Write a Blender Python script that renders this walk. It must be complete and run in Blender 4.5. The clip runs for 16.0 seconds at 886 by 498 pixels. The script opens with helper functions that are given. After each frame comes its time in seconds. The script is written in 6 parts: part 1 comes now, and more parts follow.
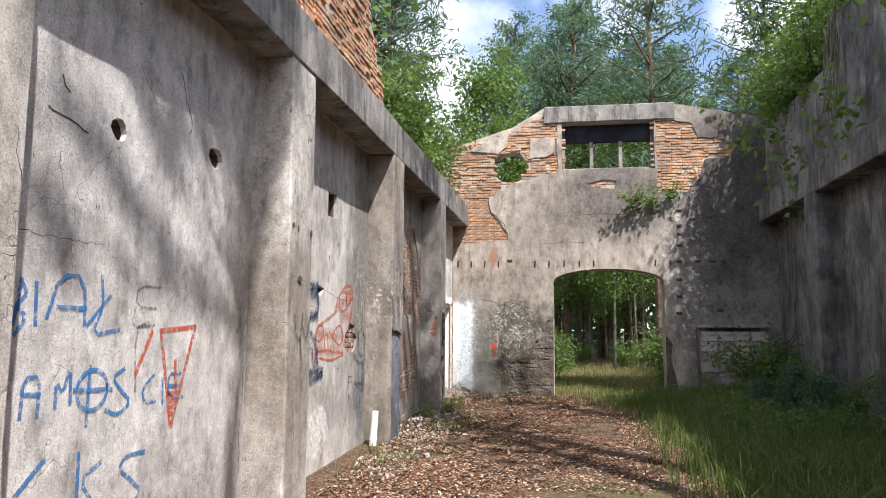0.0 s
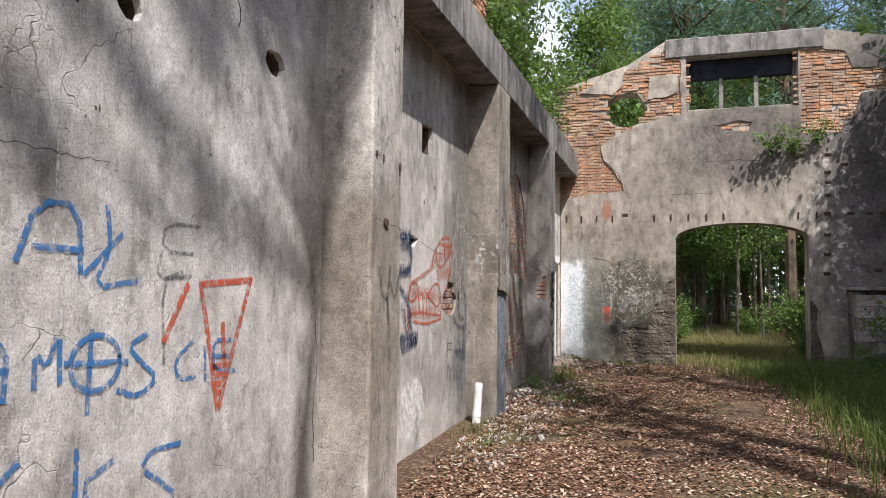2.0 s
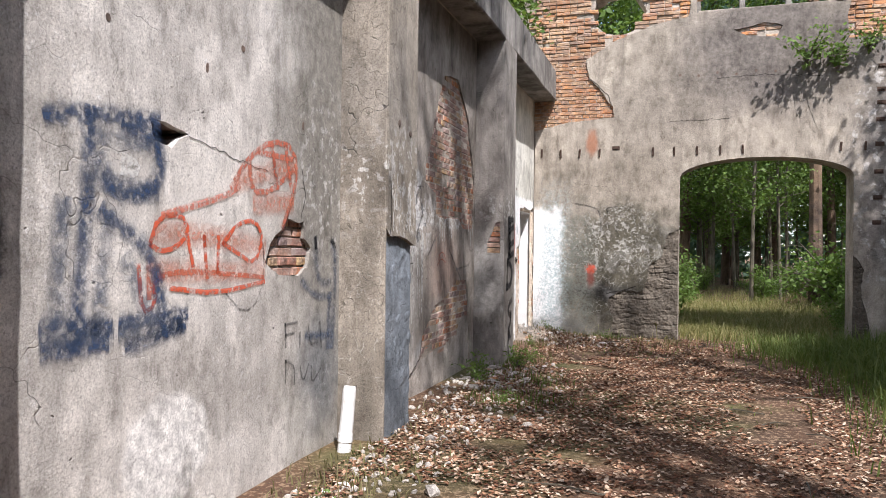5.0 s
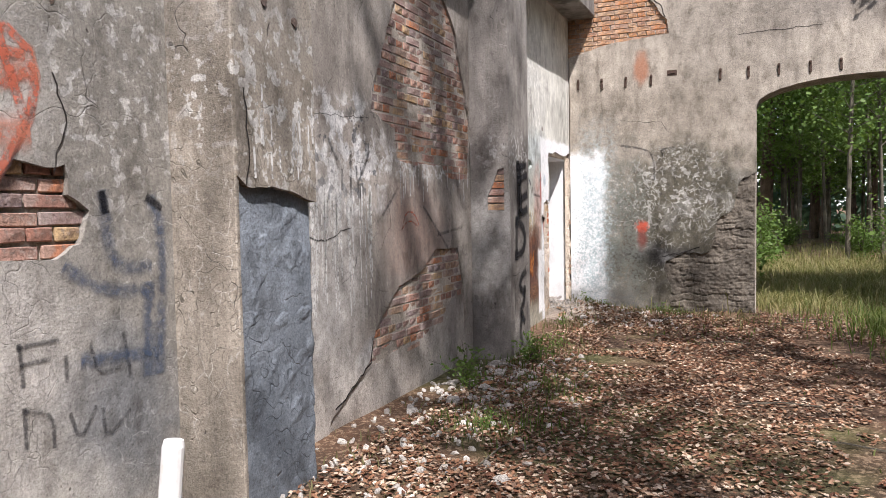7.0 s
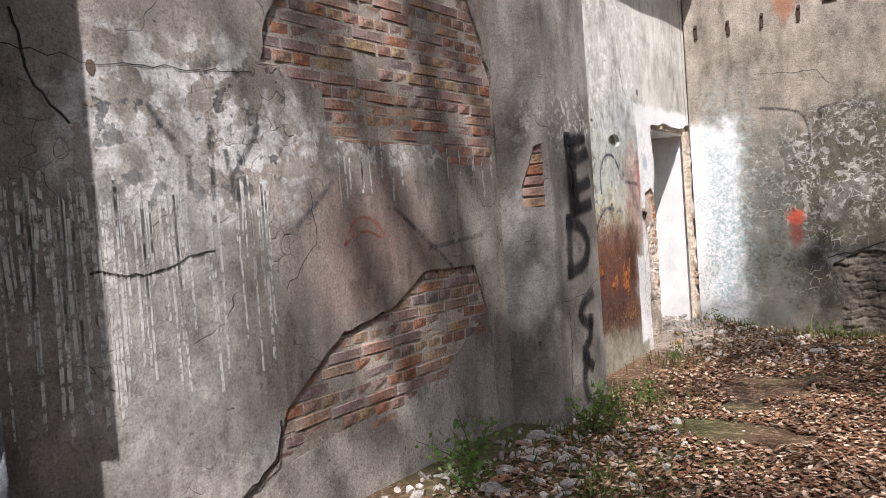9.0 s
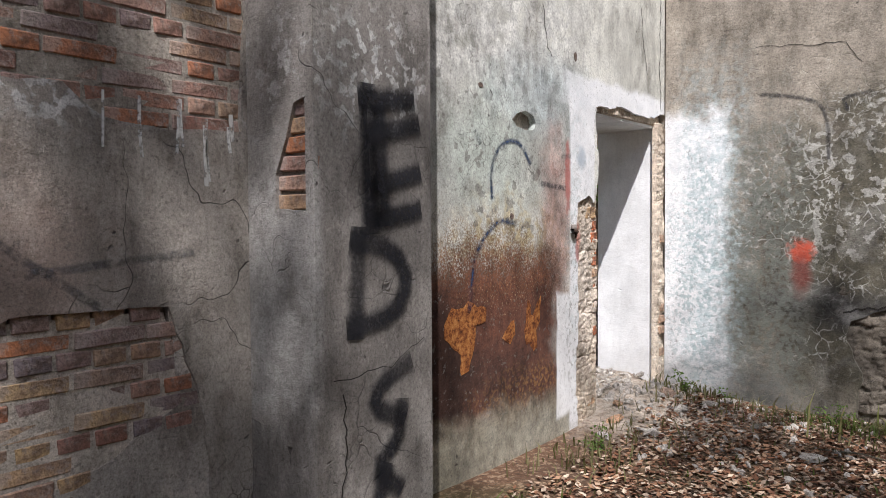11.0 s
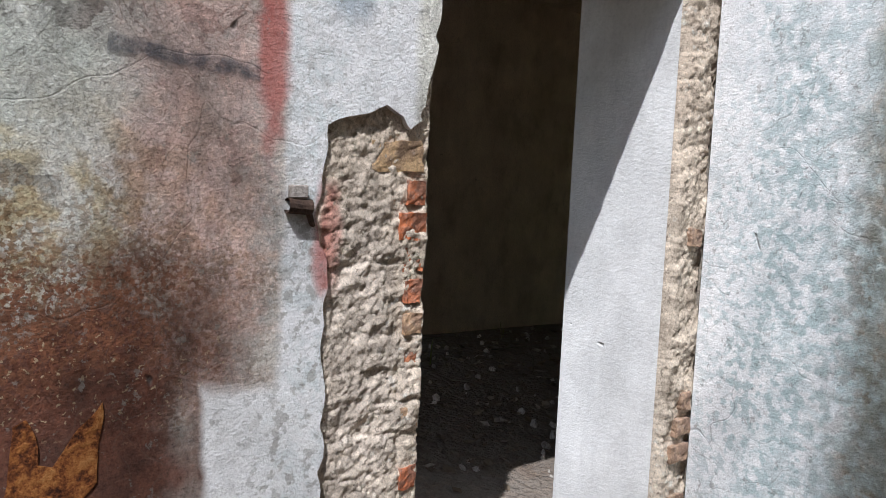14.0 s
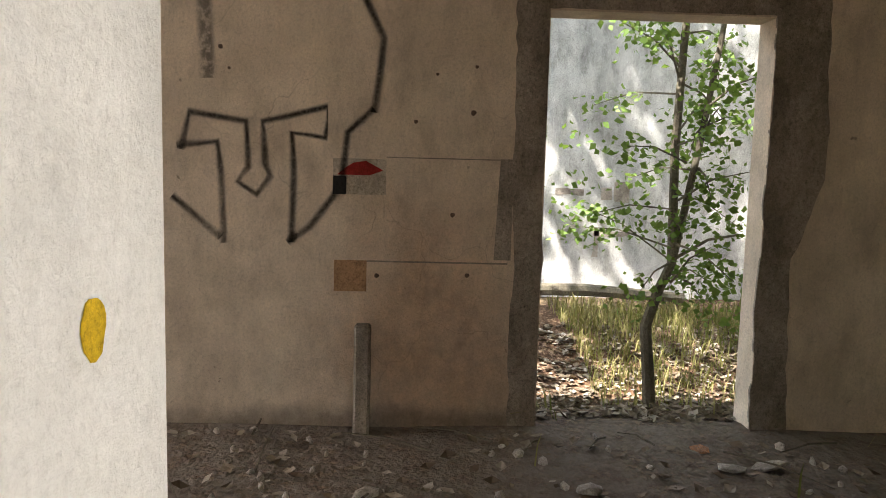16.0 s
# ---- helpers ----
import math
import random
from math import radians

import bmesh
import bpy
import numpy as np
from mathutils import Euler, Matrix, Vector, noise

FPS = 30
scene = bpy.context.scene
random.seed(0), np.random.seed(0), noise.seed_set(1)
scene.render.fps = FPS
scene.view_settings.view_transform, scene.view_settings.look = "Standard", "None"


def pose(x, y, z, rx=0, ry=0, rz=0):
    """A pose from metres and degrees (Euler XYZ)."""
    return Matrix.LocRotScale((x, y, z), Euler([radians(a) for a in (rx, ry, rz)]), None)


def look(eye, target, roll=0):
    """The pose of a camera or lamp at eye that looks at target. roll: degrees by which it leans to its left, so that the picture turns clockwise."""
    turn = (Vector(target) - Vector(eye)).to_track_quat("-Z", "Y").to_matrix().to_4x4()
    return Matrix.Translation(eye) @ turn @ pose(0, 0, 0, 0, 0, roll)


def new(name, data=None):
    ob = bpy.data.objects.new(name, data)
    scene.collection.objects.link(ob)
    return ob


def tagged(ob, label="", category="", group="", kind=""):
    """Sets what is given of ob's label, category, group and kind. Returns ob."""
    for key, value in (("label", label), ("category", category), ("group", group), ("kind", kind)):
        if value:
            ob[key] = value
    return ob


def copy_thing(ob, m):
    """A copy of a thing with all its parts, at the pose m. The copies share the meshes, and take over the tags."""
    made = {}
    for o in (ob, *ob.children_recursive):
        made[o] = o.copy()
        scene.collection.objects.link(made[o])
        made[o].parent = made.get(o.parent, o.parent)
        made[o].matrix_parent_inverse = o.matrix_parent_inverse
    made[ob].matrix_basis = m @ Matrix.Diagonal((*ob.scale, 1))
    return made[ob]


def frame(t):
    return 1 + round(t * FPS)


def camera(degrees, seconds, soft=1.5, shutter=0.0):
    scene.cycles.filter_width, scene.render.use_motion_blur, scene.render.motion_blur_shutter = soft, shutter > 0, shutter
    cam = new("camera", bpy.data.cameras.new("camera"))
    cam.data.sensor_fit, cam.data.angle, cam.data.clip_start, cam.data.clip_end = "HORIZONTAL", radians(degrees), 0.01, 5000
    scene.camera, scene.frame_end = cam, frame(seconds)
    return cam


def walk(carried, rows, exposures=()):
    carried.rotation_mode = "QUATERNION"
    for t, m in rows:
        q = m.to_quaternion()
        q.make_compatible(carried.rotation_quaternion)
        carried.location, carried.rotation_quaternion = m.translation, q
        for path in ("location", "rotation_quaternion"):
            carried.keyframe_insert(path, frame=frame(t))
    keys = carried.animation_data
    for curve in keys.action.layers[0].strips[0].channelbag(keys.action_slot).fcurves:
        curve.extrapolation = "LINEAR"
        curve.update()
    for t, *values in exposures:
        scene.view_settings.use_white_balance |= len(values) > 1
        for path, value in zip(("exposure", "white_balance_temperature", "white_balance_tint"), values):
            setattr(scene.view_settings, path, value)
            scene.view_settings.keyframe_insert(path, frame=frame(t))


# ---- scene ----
from mathutils import geometry

cam = camera(62.4, 16.0, soft=0.8)
METRES, EYE, TILT, LEAN, TURN = 18.5, 1.5, 0.0, 0.0, 9.8
EXPOSURES = [(0.0, 0.74, 6400, 15), (1.0, 0.71, 6400, 15), (2.2, 0.37, 6400, 15), (5.0, 0.76, 6350, 16), (9.2, 0.65, 6450, 17), (11.5, 0.42, 6200, 14), (13.2, 0.27, 6050, 13), (14.4, 0.18, 6000, 12), (15.0, 0.36, 6250, 12), (15.3, 0.57, 6600, 12), (15.6, 1.75, 6900, 12), (16.0, 2.45, 7000, 12)]
ROWS = [
    (0.0, 0.0, 0.0, 0.0, -0.04, 6.11, -0.38),
    (0.5, -0.0029, 0.0084, -0.001, -1.22, 4.02, -0.16),
    (1.0, -0.0081, 0.0307, -0.0052, 0.5, 3.0, 0.12),
    (1.5, -0.0062, 0.0538, -0.0028, 2.6, 3.11, -0.34),
    (2.0, -0.0108, 0.0833, -0.003, 7.58, 3.2, -0.67),
    (2.5, -0.0081, 0.1145, -0.003, 9.64, 3.86, -0.69),
    (3.0, -0.0013, 0.1449, -0.0031, 9.64, 4.52, -0.54),
    (3.5, 0.0042, 0.1806, -0.0044, 9.17, 4.58, -0.64),
    (4.0, 0.0148, 0.2136, -0.0063, 8.62, 3.01, -0.8),
    (4.5, 0.0194, 0.2433, -0.0083, 8.32, 0.99, -0.65),
    (5.0, 0.0262, 0.2786, -0.0081, 8.01, 0.04, -0.75),
    (7.5, 0.0621, 0.4425, -0.0099, 17.93, -3.47, 2.48),
    (8.0, 0.0706, 0.4755, -0.0101, 23.13, -2.97, 3.87),
    (8.5, 0.0724, 0.5079, -0.0128, 26.03, -2.47, 4.2),
    (9.0, 0.0786, 0.541, -0.0128, 26.91, -2.16, 4.26),
    (11.5, 0.093, 0.7104, -0.0127, 29.74, -2.29, -0.52),
    (12.0, 0.0964, 0.7464, -0.012, 29.09, -3.8, -0.85),
    (12.5, 0.0923, 0.7807, -0.0138, 30.32, -4.52, -2.33),
    (13.0, 0.0902, 0.8156, -0.0137, 35.03, -5.17, -2.27),
    (13.5, 0.083, 0.8462, -0.0147, 39.81, -4.92, -2.89),
    (14.0, 0.0744, 0.875, -0.013, 45.03, -5.01, -2.53),
    (14.5, 0.0665, 0.9029, -0.0129, 52.36, -4.74, -2.11),
    (15.0, 0.0496, 0.9246, -0.016, 60.47, -5.25, -3.6),
    (15.5, 0.0314, 0.9408, -0.0131, 67.97, -5.8, -3.44),
    (16.0, 0.0124, 0.9585, -0.0112, 78.22, -6.05, -1.47),
]
walk(cam, [(t, pose(0, 0, EYE, TILT, LEAN, TURN) @ pose(METRES * x, METRES * y, METRES * z, 90 + pitch, roll, yaw)) for t, x, y, z, yaw, pitch, roll in ROWS],
     exposures=EXPOSURES)

# ---- plan: hall along y, metres ----
PX, FX = -2.92, -2.53          # west panels and pilaster fronts
QX, GX = 4.90, 4.50            # east panels and pilaster fronts
EY = 18.33                     # north (end) wall
BEAM_Z, BEAM_T = 4.05, 4.60
PILS = [(-1.55, -0.95), (2.42, 3.02), (6.35, 6.96), (10.38, 11.0), (14.35, 14.95)]
SUN = Vector((1.0, -1.3, 2.33)).normalized()

# ---- world and sun ----
world = bpy.data.worlds.new("sky")
scene.world = world
world.use_nodes = True
wt = world.node_tree
wt.nodes.clear()
w_out, w_bg = wt.nodes.new("ShaderNodeOutputWorld"), wt.nodes.new("ShaderNodeBackground")
w_sky, w_mix = wt.nodes.new("ShaderNodeTexSky"), wt.nodes.new("ShaderNodeMix")
w_sky.sky_type, w_sky.sun_disc = "NISHITA", False
w_sky.sun_elevation = math.asin(SUN.z)
w_sky.sun_rotation = math.atan2(SUN.x, SUN.y)
w_co, w_no, w_rmp = wt.nodes.new("ShaderNodeTexCoord"), wt.nodes.new("ShaderNodeTexNoise"), wt.nodes.new("ShaderNodeValToRGB")
w_no.inputs["Scale"].default_value, w_no.inputs["Detail"].default_value = 2.6, 6
w_rmp.color_ramp.elements[0].position, w_rmp.color_ramp.elements[1].position = 0.46, 0.60
w_mix.data_type = "RGBA"
w_mix.inputs["B"].default_value = (9.0, 9.2, 9.6, 1)
wt.links.new(w_co.outputs["Generated"], w_no.inputs["Vector"])
wt.links.new(w_no.outputs["Fac"], w_rmp.inputs["Fac"])
wt.links.new(w_rmp.outputs["Color"], w_mix.inputs["Factor"])
wt.links.new(w_sky.outputs["Color"], w_mix.inputs["A"])
wt.links.new(w_mix.outputs["Result"], w_bg.inputs["Color"])
wt.links.new(w_bg.outputs["Background"], w_out.inputs["Surface"])
w_bg.inputs["Strength"].default_value = 0.15

sun = new("sun", bpy.data.lights.new("sun", "SUN"))
sun.data.energy, sun.data.angle, sun.data.color = 5.0, radians(0.53), (1.0, 0.975, 0.94)
sun.matrix_world = look((0, 0, 30), Vector((0, 0, 30)) - SUN)


# ---- materials ----
class Mat:
    """A node material with short calls for what is wanted here."""

    def __init__(self, name, rough=0.9):
        self.m = bpy.data.materials.new(name)
        self.m.use_nodes = True
        self.t = self.m.node_tree
        self.b = self.t.nodes["Principled BSDF"]
        self.b.inputs["Roughness"].default_value = rough
        self.b.inputs["Specular IOR Level"].default_value = 0.25
        self.co = self.t.nodes.new("ShaderNodeTexCoord").outputs["Object"]

    def put(self, socket, v):
        if isinstance(v, bpy.types.NodeSocket):
            self.t.links.new(v, socket)
        else:
            socket.default_value = v

    def vec(self, op, a, b=None):
        n = self.t.nodes.new("ShaderNodeVectorMath")
        n.operation = op
        self.put(n.inputs[0], a)
        if b is not None:
            self.put(n.inputs[1], b)
        return n.outputs["Value" if op in ("LENGTH", "DOT_PRODUCT") else "Vector"]

    def math(self, op, a, b=0.0, clamp=False):
        n = self.t.nodes.new("ShaderNodeMath")
        n.operation, n.use_clamp = op, clamp
        self.put(n.inputs[0], a)
        self.put(n.inputs[1], b)
        return n.outputs[0]

    def noise(self, scale=5.0, detail=4.0, stretch=(1, 1, 1), rough=0.55, shift=0.0):
        n = self.t.nodes.new("ShaderNodeTexNoise")
        v = self.vec("MULTIPLY", self.co, stretch)
        if shift:
            v = self.vec("ADD", v, (shift, shift * 1.7, shift * 0.6))
        self.put(n.inputs["Vector"], v)
        n.inputs["Scale"].default_value, n.inputs["Detail"].default_value = scale, detail
        n.inputs["Roughness"].default_value = rough
        return n.outputs["Fac"]

    def cells(self, scale, feature="DISTANCE_TO_EDGE", wobble=0.12):
        n = self.t.nodes.new("ShaderNodeTexVoronoi")
        n.feature = feature
        w = self.t.nodes.new("ShaderNodeTexNoise")
        self.put(w.inputs["Vector"], self.co)
        w.inputs["Scale"].default_value = 4.0
        off = self.vec("MULTIPLY", w.outputs["Color"], (wobble * 2, wobble * 2, wobble * 2))
        self.put(n.inputs["Vector"], self.vec("ADD", self.co, off))
        n.inputs["Scale"].default_value = scale
        return n.outputs["Distance"]

    def ramp(self, f, lo, hi, a=0.0, b=1.0):
        n = self.t.nodes.new("ShaderNodeMapRange")
        n.interpolation_type = "SMOOTHSTEP"
        self.put(n.inputs["Value"], f)
        n.inputs["From Min"].default_value, n.inputs["From Max"].default_value = lo, hi
        n.inputs["To Min"].default_value, n.inputs["To Max"].default_value = a, b
        return n.outputs["Result"]

    def mix(self, f, a, b, mode="MIX"):
        n = self.t.nodes.new("ShaderNodeMix")
        n.data_type, n.blend_type = "RGBA", mode
        self.put(n.inputs["Factor"], f)
        for k, c in (("A", a), ("B", b)):
            self.put(n.inputs[k], c if isinstance(c, bpy.types.NodeSocket) else (*c, 1))
        return n.outputs["Result"]

    def colours(self, f, stops):
        n = self.t.nodes.new("ShaderNodeValToRGB")
        self.put(n.inputs["Fac"], f)
        e = n.color_ramp.elements
        while len(e) < len(stops):
            e.new(0.5)
        for k, (p, c) in zip(e, stops):
            k.position, k.color = p, (*c, 1)
        return n.outputs["Color"]

    def bump(self, height, strength=0.5, distance=0.02):
        n = self.t.nodes.new("ShaderNodeBump")
        n.inputs["Strength"].default_value, n.inputs["Distance"].default_value = strength, distance
        self.put(n.inputs["Height"], height)
        self.t.links.new(n.outputs["Normal"], self.b.inputs["Normal"])

    def blob(self, centre, radii, soft=0.15, ragged=0.5, scale=5.0, box=False, shift=0.0):
        """A mask round a place on the wall, ragged at its rim."""
        v = self.vec("DIVIDE", self.vec("SUBTRACT", self.co, centre), radii)
        if box:
            s = self.t.nodes.new("ShaderNodeSeparateXYZ")
            self.put(s.inputs[0], self.vec("ABSOLUTE", v))
            d = self.math("MAXIMUM", self.math("MAXIMUM", s.outputs[0], s.outputs[1]), s.outputs[2])
        else:
            d = self.vec("LENGTH", v)
        n = self.math("MULTIPLY", self.math("SUBTRACT", self.noise(scale, 6, shift=shift), 0.5), ragged * 2)
        return self.ramp(self.math("ADD", d, n), 1.0 + soft, 1.0 - soft)

    def done(self, colour):
        self.put(self.b.inputs["Base Color"], colour)
        return self.m


def concrete(name, light=(0.40, 0.37, 0.33), dark=(0.22, 0.20, 0.18), stain=0.5, speck=0.5, cracks=0.5, rough=0.92, lumps=0.4, patches=(), shift=0.0, grain=0.85):
    """Weathered render on a wall: cloudy tone, streaks, specks, fine cracks, and patches of paint, damp or painted-in
    shade.
    """
    k = Mat(name, rough)
    c = k.mix(k.ramp(k.noise(0.9, 5, shift=shift), 0.34, 0.66), light, dark)
    c = k.mix(k.ramp(k.noise(3.4, 6, shift=shift + 3), 0.40, 0.72, 0, 0.55), c, tuple(min(1, v * 1.25) for v in light))
    streak = k.math("MULTIPLY", k.ramp(k.noise(2.4, 7, (1.6, 1.6, 0.22), shift=shift, rough=0.65), 0.46, 0.68), stain)
    c = k.mix(streak, c, tuple(v * 0.52 for v in dark))
    c = k.mix(k.math("MULTIPLY", k.ramp(k.noise(42, 4, shift=shift), 0.56, 0.72), speck), c, tuple(v * 0.55 for v in dark))
    c = k.mix(k.math("MULTIPLY", k.ramp(k.noise(24, 5, shift=shift + 9), 0.60, 0.74), speck * 0.7), c, tuple(min(1, v * 1.5) for v in light))
    where = k.ramp(k.noise(2.2, 4, shift=shift + 11), 0.44, 0.58)
    flake = k.math("MULTIPLY", k.ramp(k.noise(27, 8, shift=shift + 12, rough=0.72), 0.585, 0.605), k.math("MULTIPLY", where, 0.9 * speck))
    c = k.mix(flake, c, tuple(min(0.85, v * 1.45) for v in light))
    tide = k.noise(1.5, 10, (1, 1, 0.7), rough=0.68, shift=shift + 17)
    c = k.mix(k.math("MULTIPLY", k.ramp(tide, 0.515, 0.530), 0.30 * grain), c, tuple(v * 0.62 for v in dark))
    c = k.mix(k.math("MULTIPLY", k.ramp(tide, 0.440, 0.428), 0.28 * grain), c, tuple(min(0.85, v * 1.2) for v in light))
    coats = next((i for i, (colour, p) in enumerate(patches) if max(colour) >= 0.8), len(patches))
    for i, (colour, p) in enumerate(patches):
        if i < coats:
            worn = k.mix(k.ramp(k.noise(13, 7, shift=shift + 1, rough=0.68), 0.32, 0.68), tuple(v * 0.62 for v in colour), tuple(min(1, v * 1.22) for v in colour))
            c = k.mix(p(k), c, worn)
    grit = k.colours(k.noise(75, 8, shift=shift + 2, rough=0.75), [(0.33, (0.36, 0.35, 0.34)), (0.46, (0.88, 0.88, 0.88)), (0.56, (1.03, 1.03, 1.03)), (0.68, (1.34, 1.33, 1.31))])
    c = k.mix(grain, c, grit, "MULTIPLY")
    scuff = k.colours(k.noise(5.5, 9, (1, 1, 0.55), rough=0.72, shift=shift + 6), [(0.34, (0.46, 0.44, 0.42)), (0.48, (0.96, 0.96, 0.96)), (0.64, (1.22, 1.22, 1.22))])
    c = k.mix(grain * 0.9, c, scuff, "MULTIPLY")
    for colour, p in patches[coats:]:
        lime = k.mix(k.ramp(k.noise(9, 7, shift=shift + 1, rough=0.6), 0.32, 0.68), tuple(v * 0.92 for v in colour), tuple(min(0.9, v * 1.06) for v in colour))
        c = k.mix(k.math("MULTIPLY", p(k), 0.95), c, lime)
    pit = k.math("MULTIPLY", k.ramp(k.cells(8.0, "F1", 0.3), 0.14, 0.06), k.ramp(k.noise(5, 3, shift=shift + 8), 0.58, 0.62))
    c = k.mix(k.math("MULTIPLY", pit, min(1.0, grain)), c, (0.07, 0.06, 0.055))
    fine = k.colours(k.noise(210, 5, shift=shift + 4, rough=0.8), [(0.34, (0.45, 0.44, 0.43)), (0.46, (0.97, 0.97, 0.97)), (0.60, (1.12, 1.12, 1.12)), (0.70, (1.4, 1.4, 1.38))])
    c = k.mix(grain * 0.8, c, fine, "MULTIPLY")
    pock = k.math("MULTIPLY", k.ramp(k.noise(34, 7, shift=shift + 14, rough=0.7), 0.395, 0.375), min(1.0, speck * 1.3 * grain))
    c = k.mix(pock, c, tuple(v * 0.42 for v in dark))
    craze = k.math("MULTIPLY", k.ramp(k.cells(6.5, wobble=0.2), 0.016, 0.004), k.ramp(k.noise(1.5, 4, shift=shift + 15), 0.50, 0.56))
    c = k.mix(k.math("MULTIPLY", craze, cracks * 0.8), c, tuple(v * 0.4 for v in dark))
    line = k.math("MULTIPLY", k.ramp(k.cells(1.6, wobble=0.16), 0.005, 0.001), k.ramp(k.noise(1.1, 3, shift=shift + 5), 0.53, 0.60))
    c = k.mix(k.math("MULTIPLY", line, cracks), c, (0.06, 0.055, 0.05))
    h = k.math("ADD", k.math("MULTIPLY", k.noise(130, 6, rough=0.7), 0.30), k.math("MULTIPLY", k.noise(7, 8, shift=shift, rough=0.62), lumps))
    h = k.math("ADD", h, k.math("MULTIPLY", k.noise(31, 7, shift=shift + 14, rough=0.7), 0.45 * min(1.0, grain + 0.2)))
    h = k.math("SUBTRACT", h, k.math("MULTIPLY", k.math("ADD", k.math("ADD", k.math("MULTIPLY", line, cracks), pit), k.math("MULTIPLY", craze, max(0.0, cracks - 0.2))), 0.5))
    k.bump(h, 0.7, 0.02)
    return k.done(c)


def blob_at(*a, amount=1.0, breakup=None, **kw):
    def f(k):
        m = k.blob(*a, **kw)
        if breakup:
            m = k.math("MULTIPLY", m, k.ramp(k.noise(breakup[0], 6, shift=breakup[1]), breakup[2], breakup[3]))
        return k.math("MULTIPLY", m, amount)
    return f


def net_at(*a, scale=5.0, amount=0.8, lo=0.03, hi=0.09, inverse=False, **kw):
    """A mask of fine nets, as where old paint has crazed."""
    def f(k):
        e = k.ramp(k.cells(scale, wobble=0.16), hi, lo) if not inverse else k.ramp(k.cells(scale, wobble=0.16), lo, hi)
        e = k.math("MULTIPLY", e, k.math("MULTIPLY", k.ramp(k.noise(2.5, 4, shift=2.2), 0.38, 0.6), k.ramp(k.noise(34, 6, shift=6.2, rough=0.7), 0.44, 0.52)))
        return k.math("MULTIPLY", k.math("MULTIPLY", e, k.blob(*a, **kw)), amount)
    return f


M_PANEL = concrete("grey_render", (0.70, 0.67, 0.62), (0.50, 0.475, 0.44), 0.4, 0.5, 0.5, patches=(
    ((0.79, 0.77, 0.73), blob_at((PX, 4.5, 1.5), (1, 1.7, 1.5), soft=0.5, ragged=0.7, scale=2, breakup=(3.0, 2.9, 0.42, 0.6), amount=0.6)),
    # shadow of the forked tree by the pilaster, painted as a darker patch
    ((0.30, 0.27, 0.235), blob_at((PX, 6.2, 2.0), (1, 0.30, 0.9), soft=0.6, ragged=0.9, scale=4, amount=0.6)),
    ((0.40, 0.375, 0.34), blob_at((PX, 5.4, 0.1), (1, 1.2, 0.3), soft=0.6, ragged=0.8, scale=3, amount=0.5)),
))
M_BAY_2 = concrete("bay_two_render", (0.68, 0.645, 0.595), (0.46, 0.43, 0.39), 0.5, 0.45, 0.5, shift=2.0, patches=(
    # tree shade over the north end of the bay, painted in as a dark patch
    ((0.22, 0.205, 0.175), blob_at((PX, 10.25, 2.1), (1, 0.75, 2.6), soft=0.5, ragged=0.6, scale=2.2, amount=0.85)),
    ((0.79, 0.77, 0.73), blob_at((PX, 8.35, 0.28), (1, 0.34, 0.30), soft=0.12, ragged=0.35, scale=4, amount=0.9)),
    ((0.62, 0.60, 0.57), blob_at((PX, 10.1, 1.9), (1, 0.4, 0.6), soft=0.4, ragged=0.6, scale=9, breakup=(13, 3.3, 0.55, 0.58), amount=0.5)),
    ((0.66, 0.64, 0.59), net_at((PX, 10.1, 0.8), (1, 0.5, 0.9), scale=6.0, amount=0.5, lo=0.006, hi=0.022, soft=0.4, ragged=0.6)),
    ((0.10, 0.13, 0.17), blob_at((PX, 10.05, 0.45), (1, 0.28, 0.35), soft=0.7, ragged=0.9, scale=5, amount=0.45)),
))
# grey-brown render, its base lowered to take in partial tree shade
M_BAY_3 = concrete("bay_three_render", (0.40, 0.36, 0.315), (0.26, 0.23, 0.20), 0.6, 0.4, 0.9, shift=5.0, patches=(
    ((0.72, 0.71, 0.69), blob_at((PX, 11.95, 1.72), (1, 0.62, 0.40), soft=0.25, ragged=0.7, scale=5, breakup=(7, 1.1, 0.46, 0.52), amount=0.85)),
    ((0.06, 0.065, 0.075), blob_at((PX, 11.95, 1.68), (1, 0.55, 0.34), soft=0.3, ragged=0.7, scale=5, breakup=(10, 8.1, 0.57, 0.60), amount=0.8)),
    ((0.66, 0.65, 0.62), blob_at((PX, 11.75, 0.95), (1, 0.42, 0.75), soft=0.4, ragged=0.6, scale=4, amount=0.4)),
    ((0.70, 0.69, 0.67), blob_at((PX, 13.0, 1.70), (1, 1.2, 0.10), soft=0.5, ragged=0.9, scale=9, breakup=(20, 6.1, 0.48, 0.56), amount=0.7)),
    ((0.30, 0.36, 0.42), blob_at((PX, 12.55, 0.25), (1, 0.5, 0.14), soft=0.4, ragged=0.6, scale=5, amount=0.5)),
    ((0.46, 0.24, 0.17), blob_at((PX, 13.1, 1.15), (1, 0.5, 0.4), soft=0.6, ragged=0.7, scale=3, amount=0.25)),
    ((0.52, 0.48, 0.43), blob_at((PX, 12.9, 0.0), (1, 1.5, 0.38), soft=0.3, ragged=0.4, scale=2.5, amount=0.6)),
))
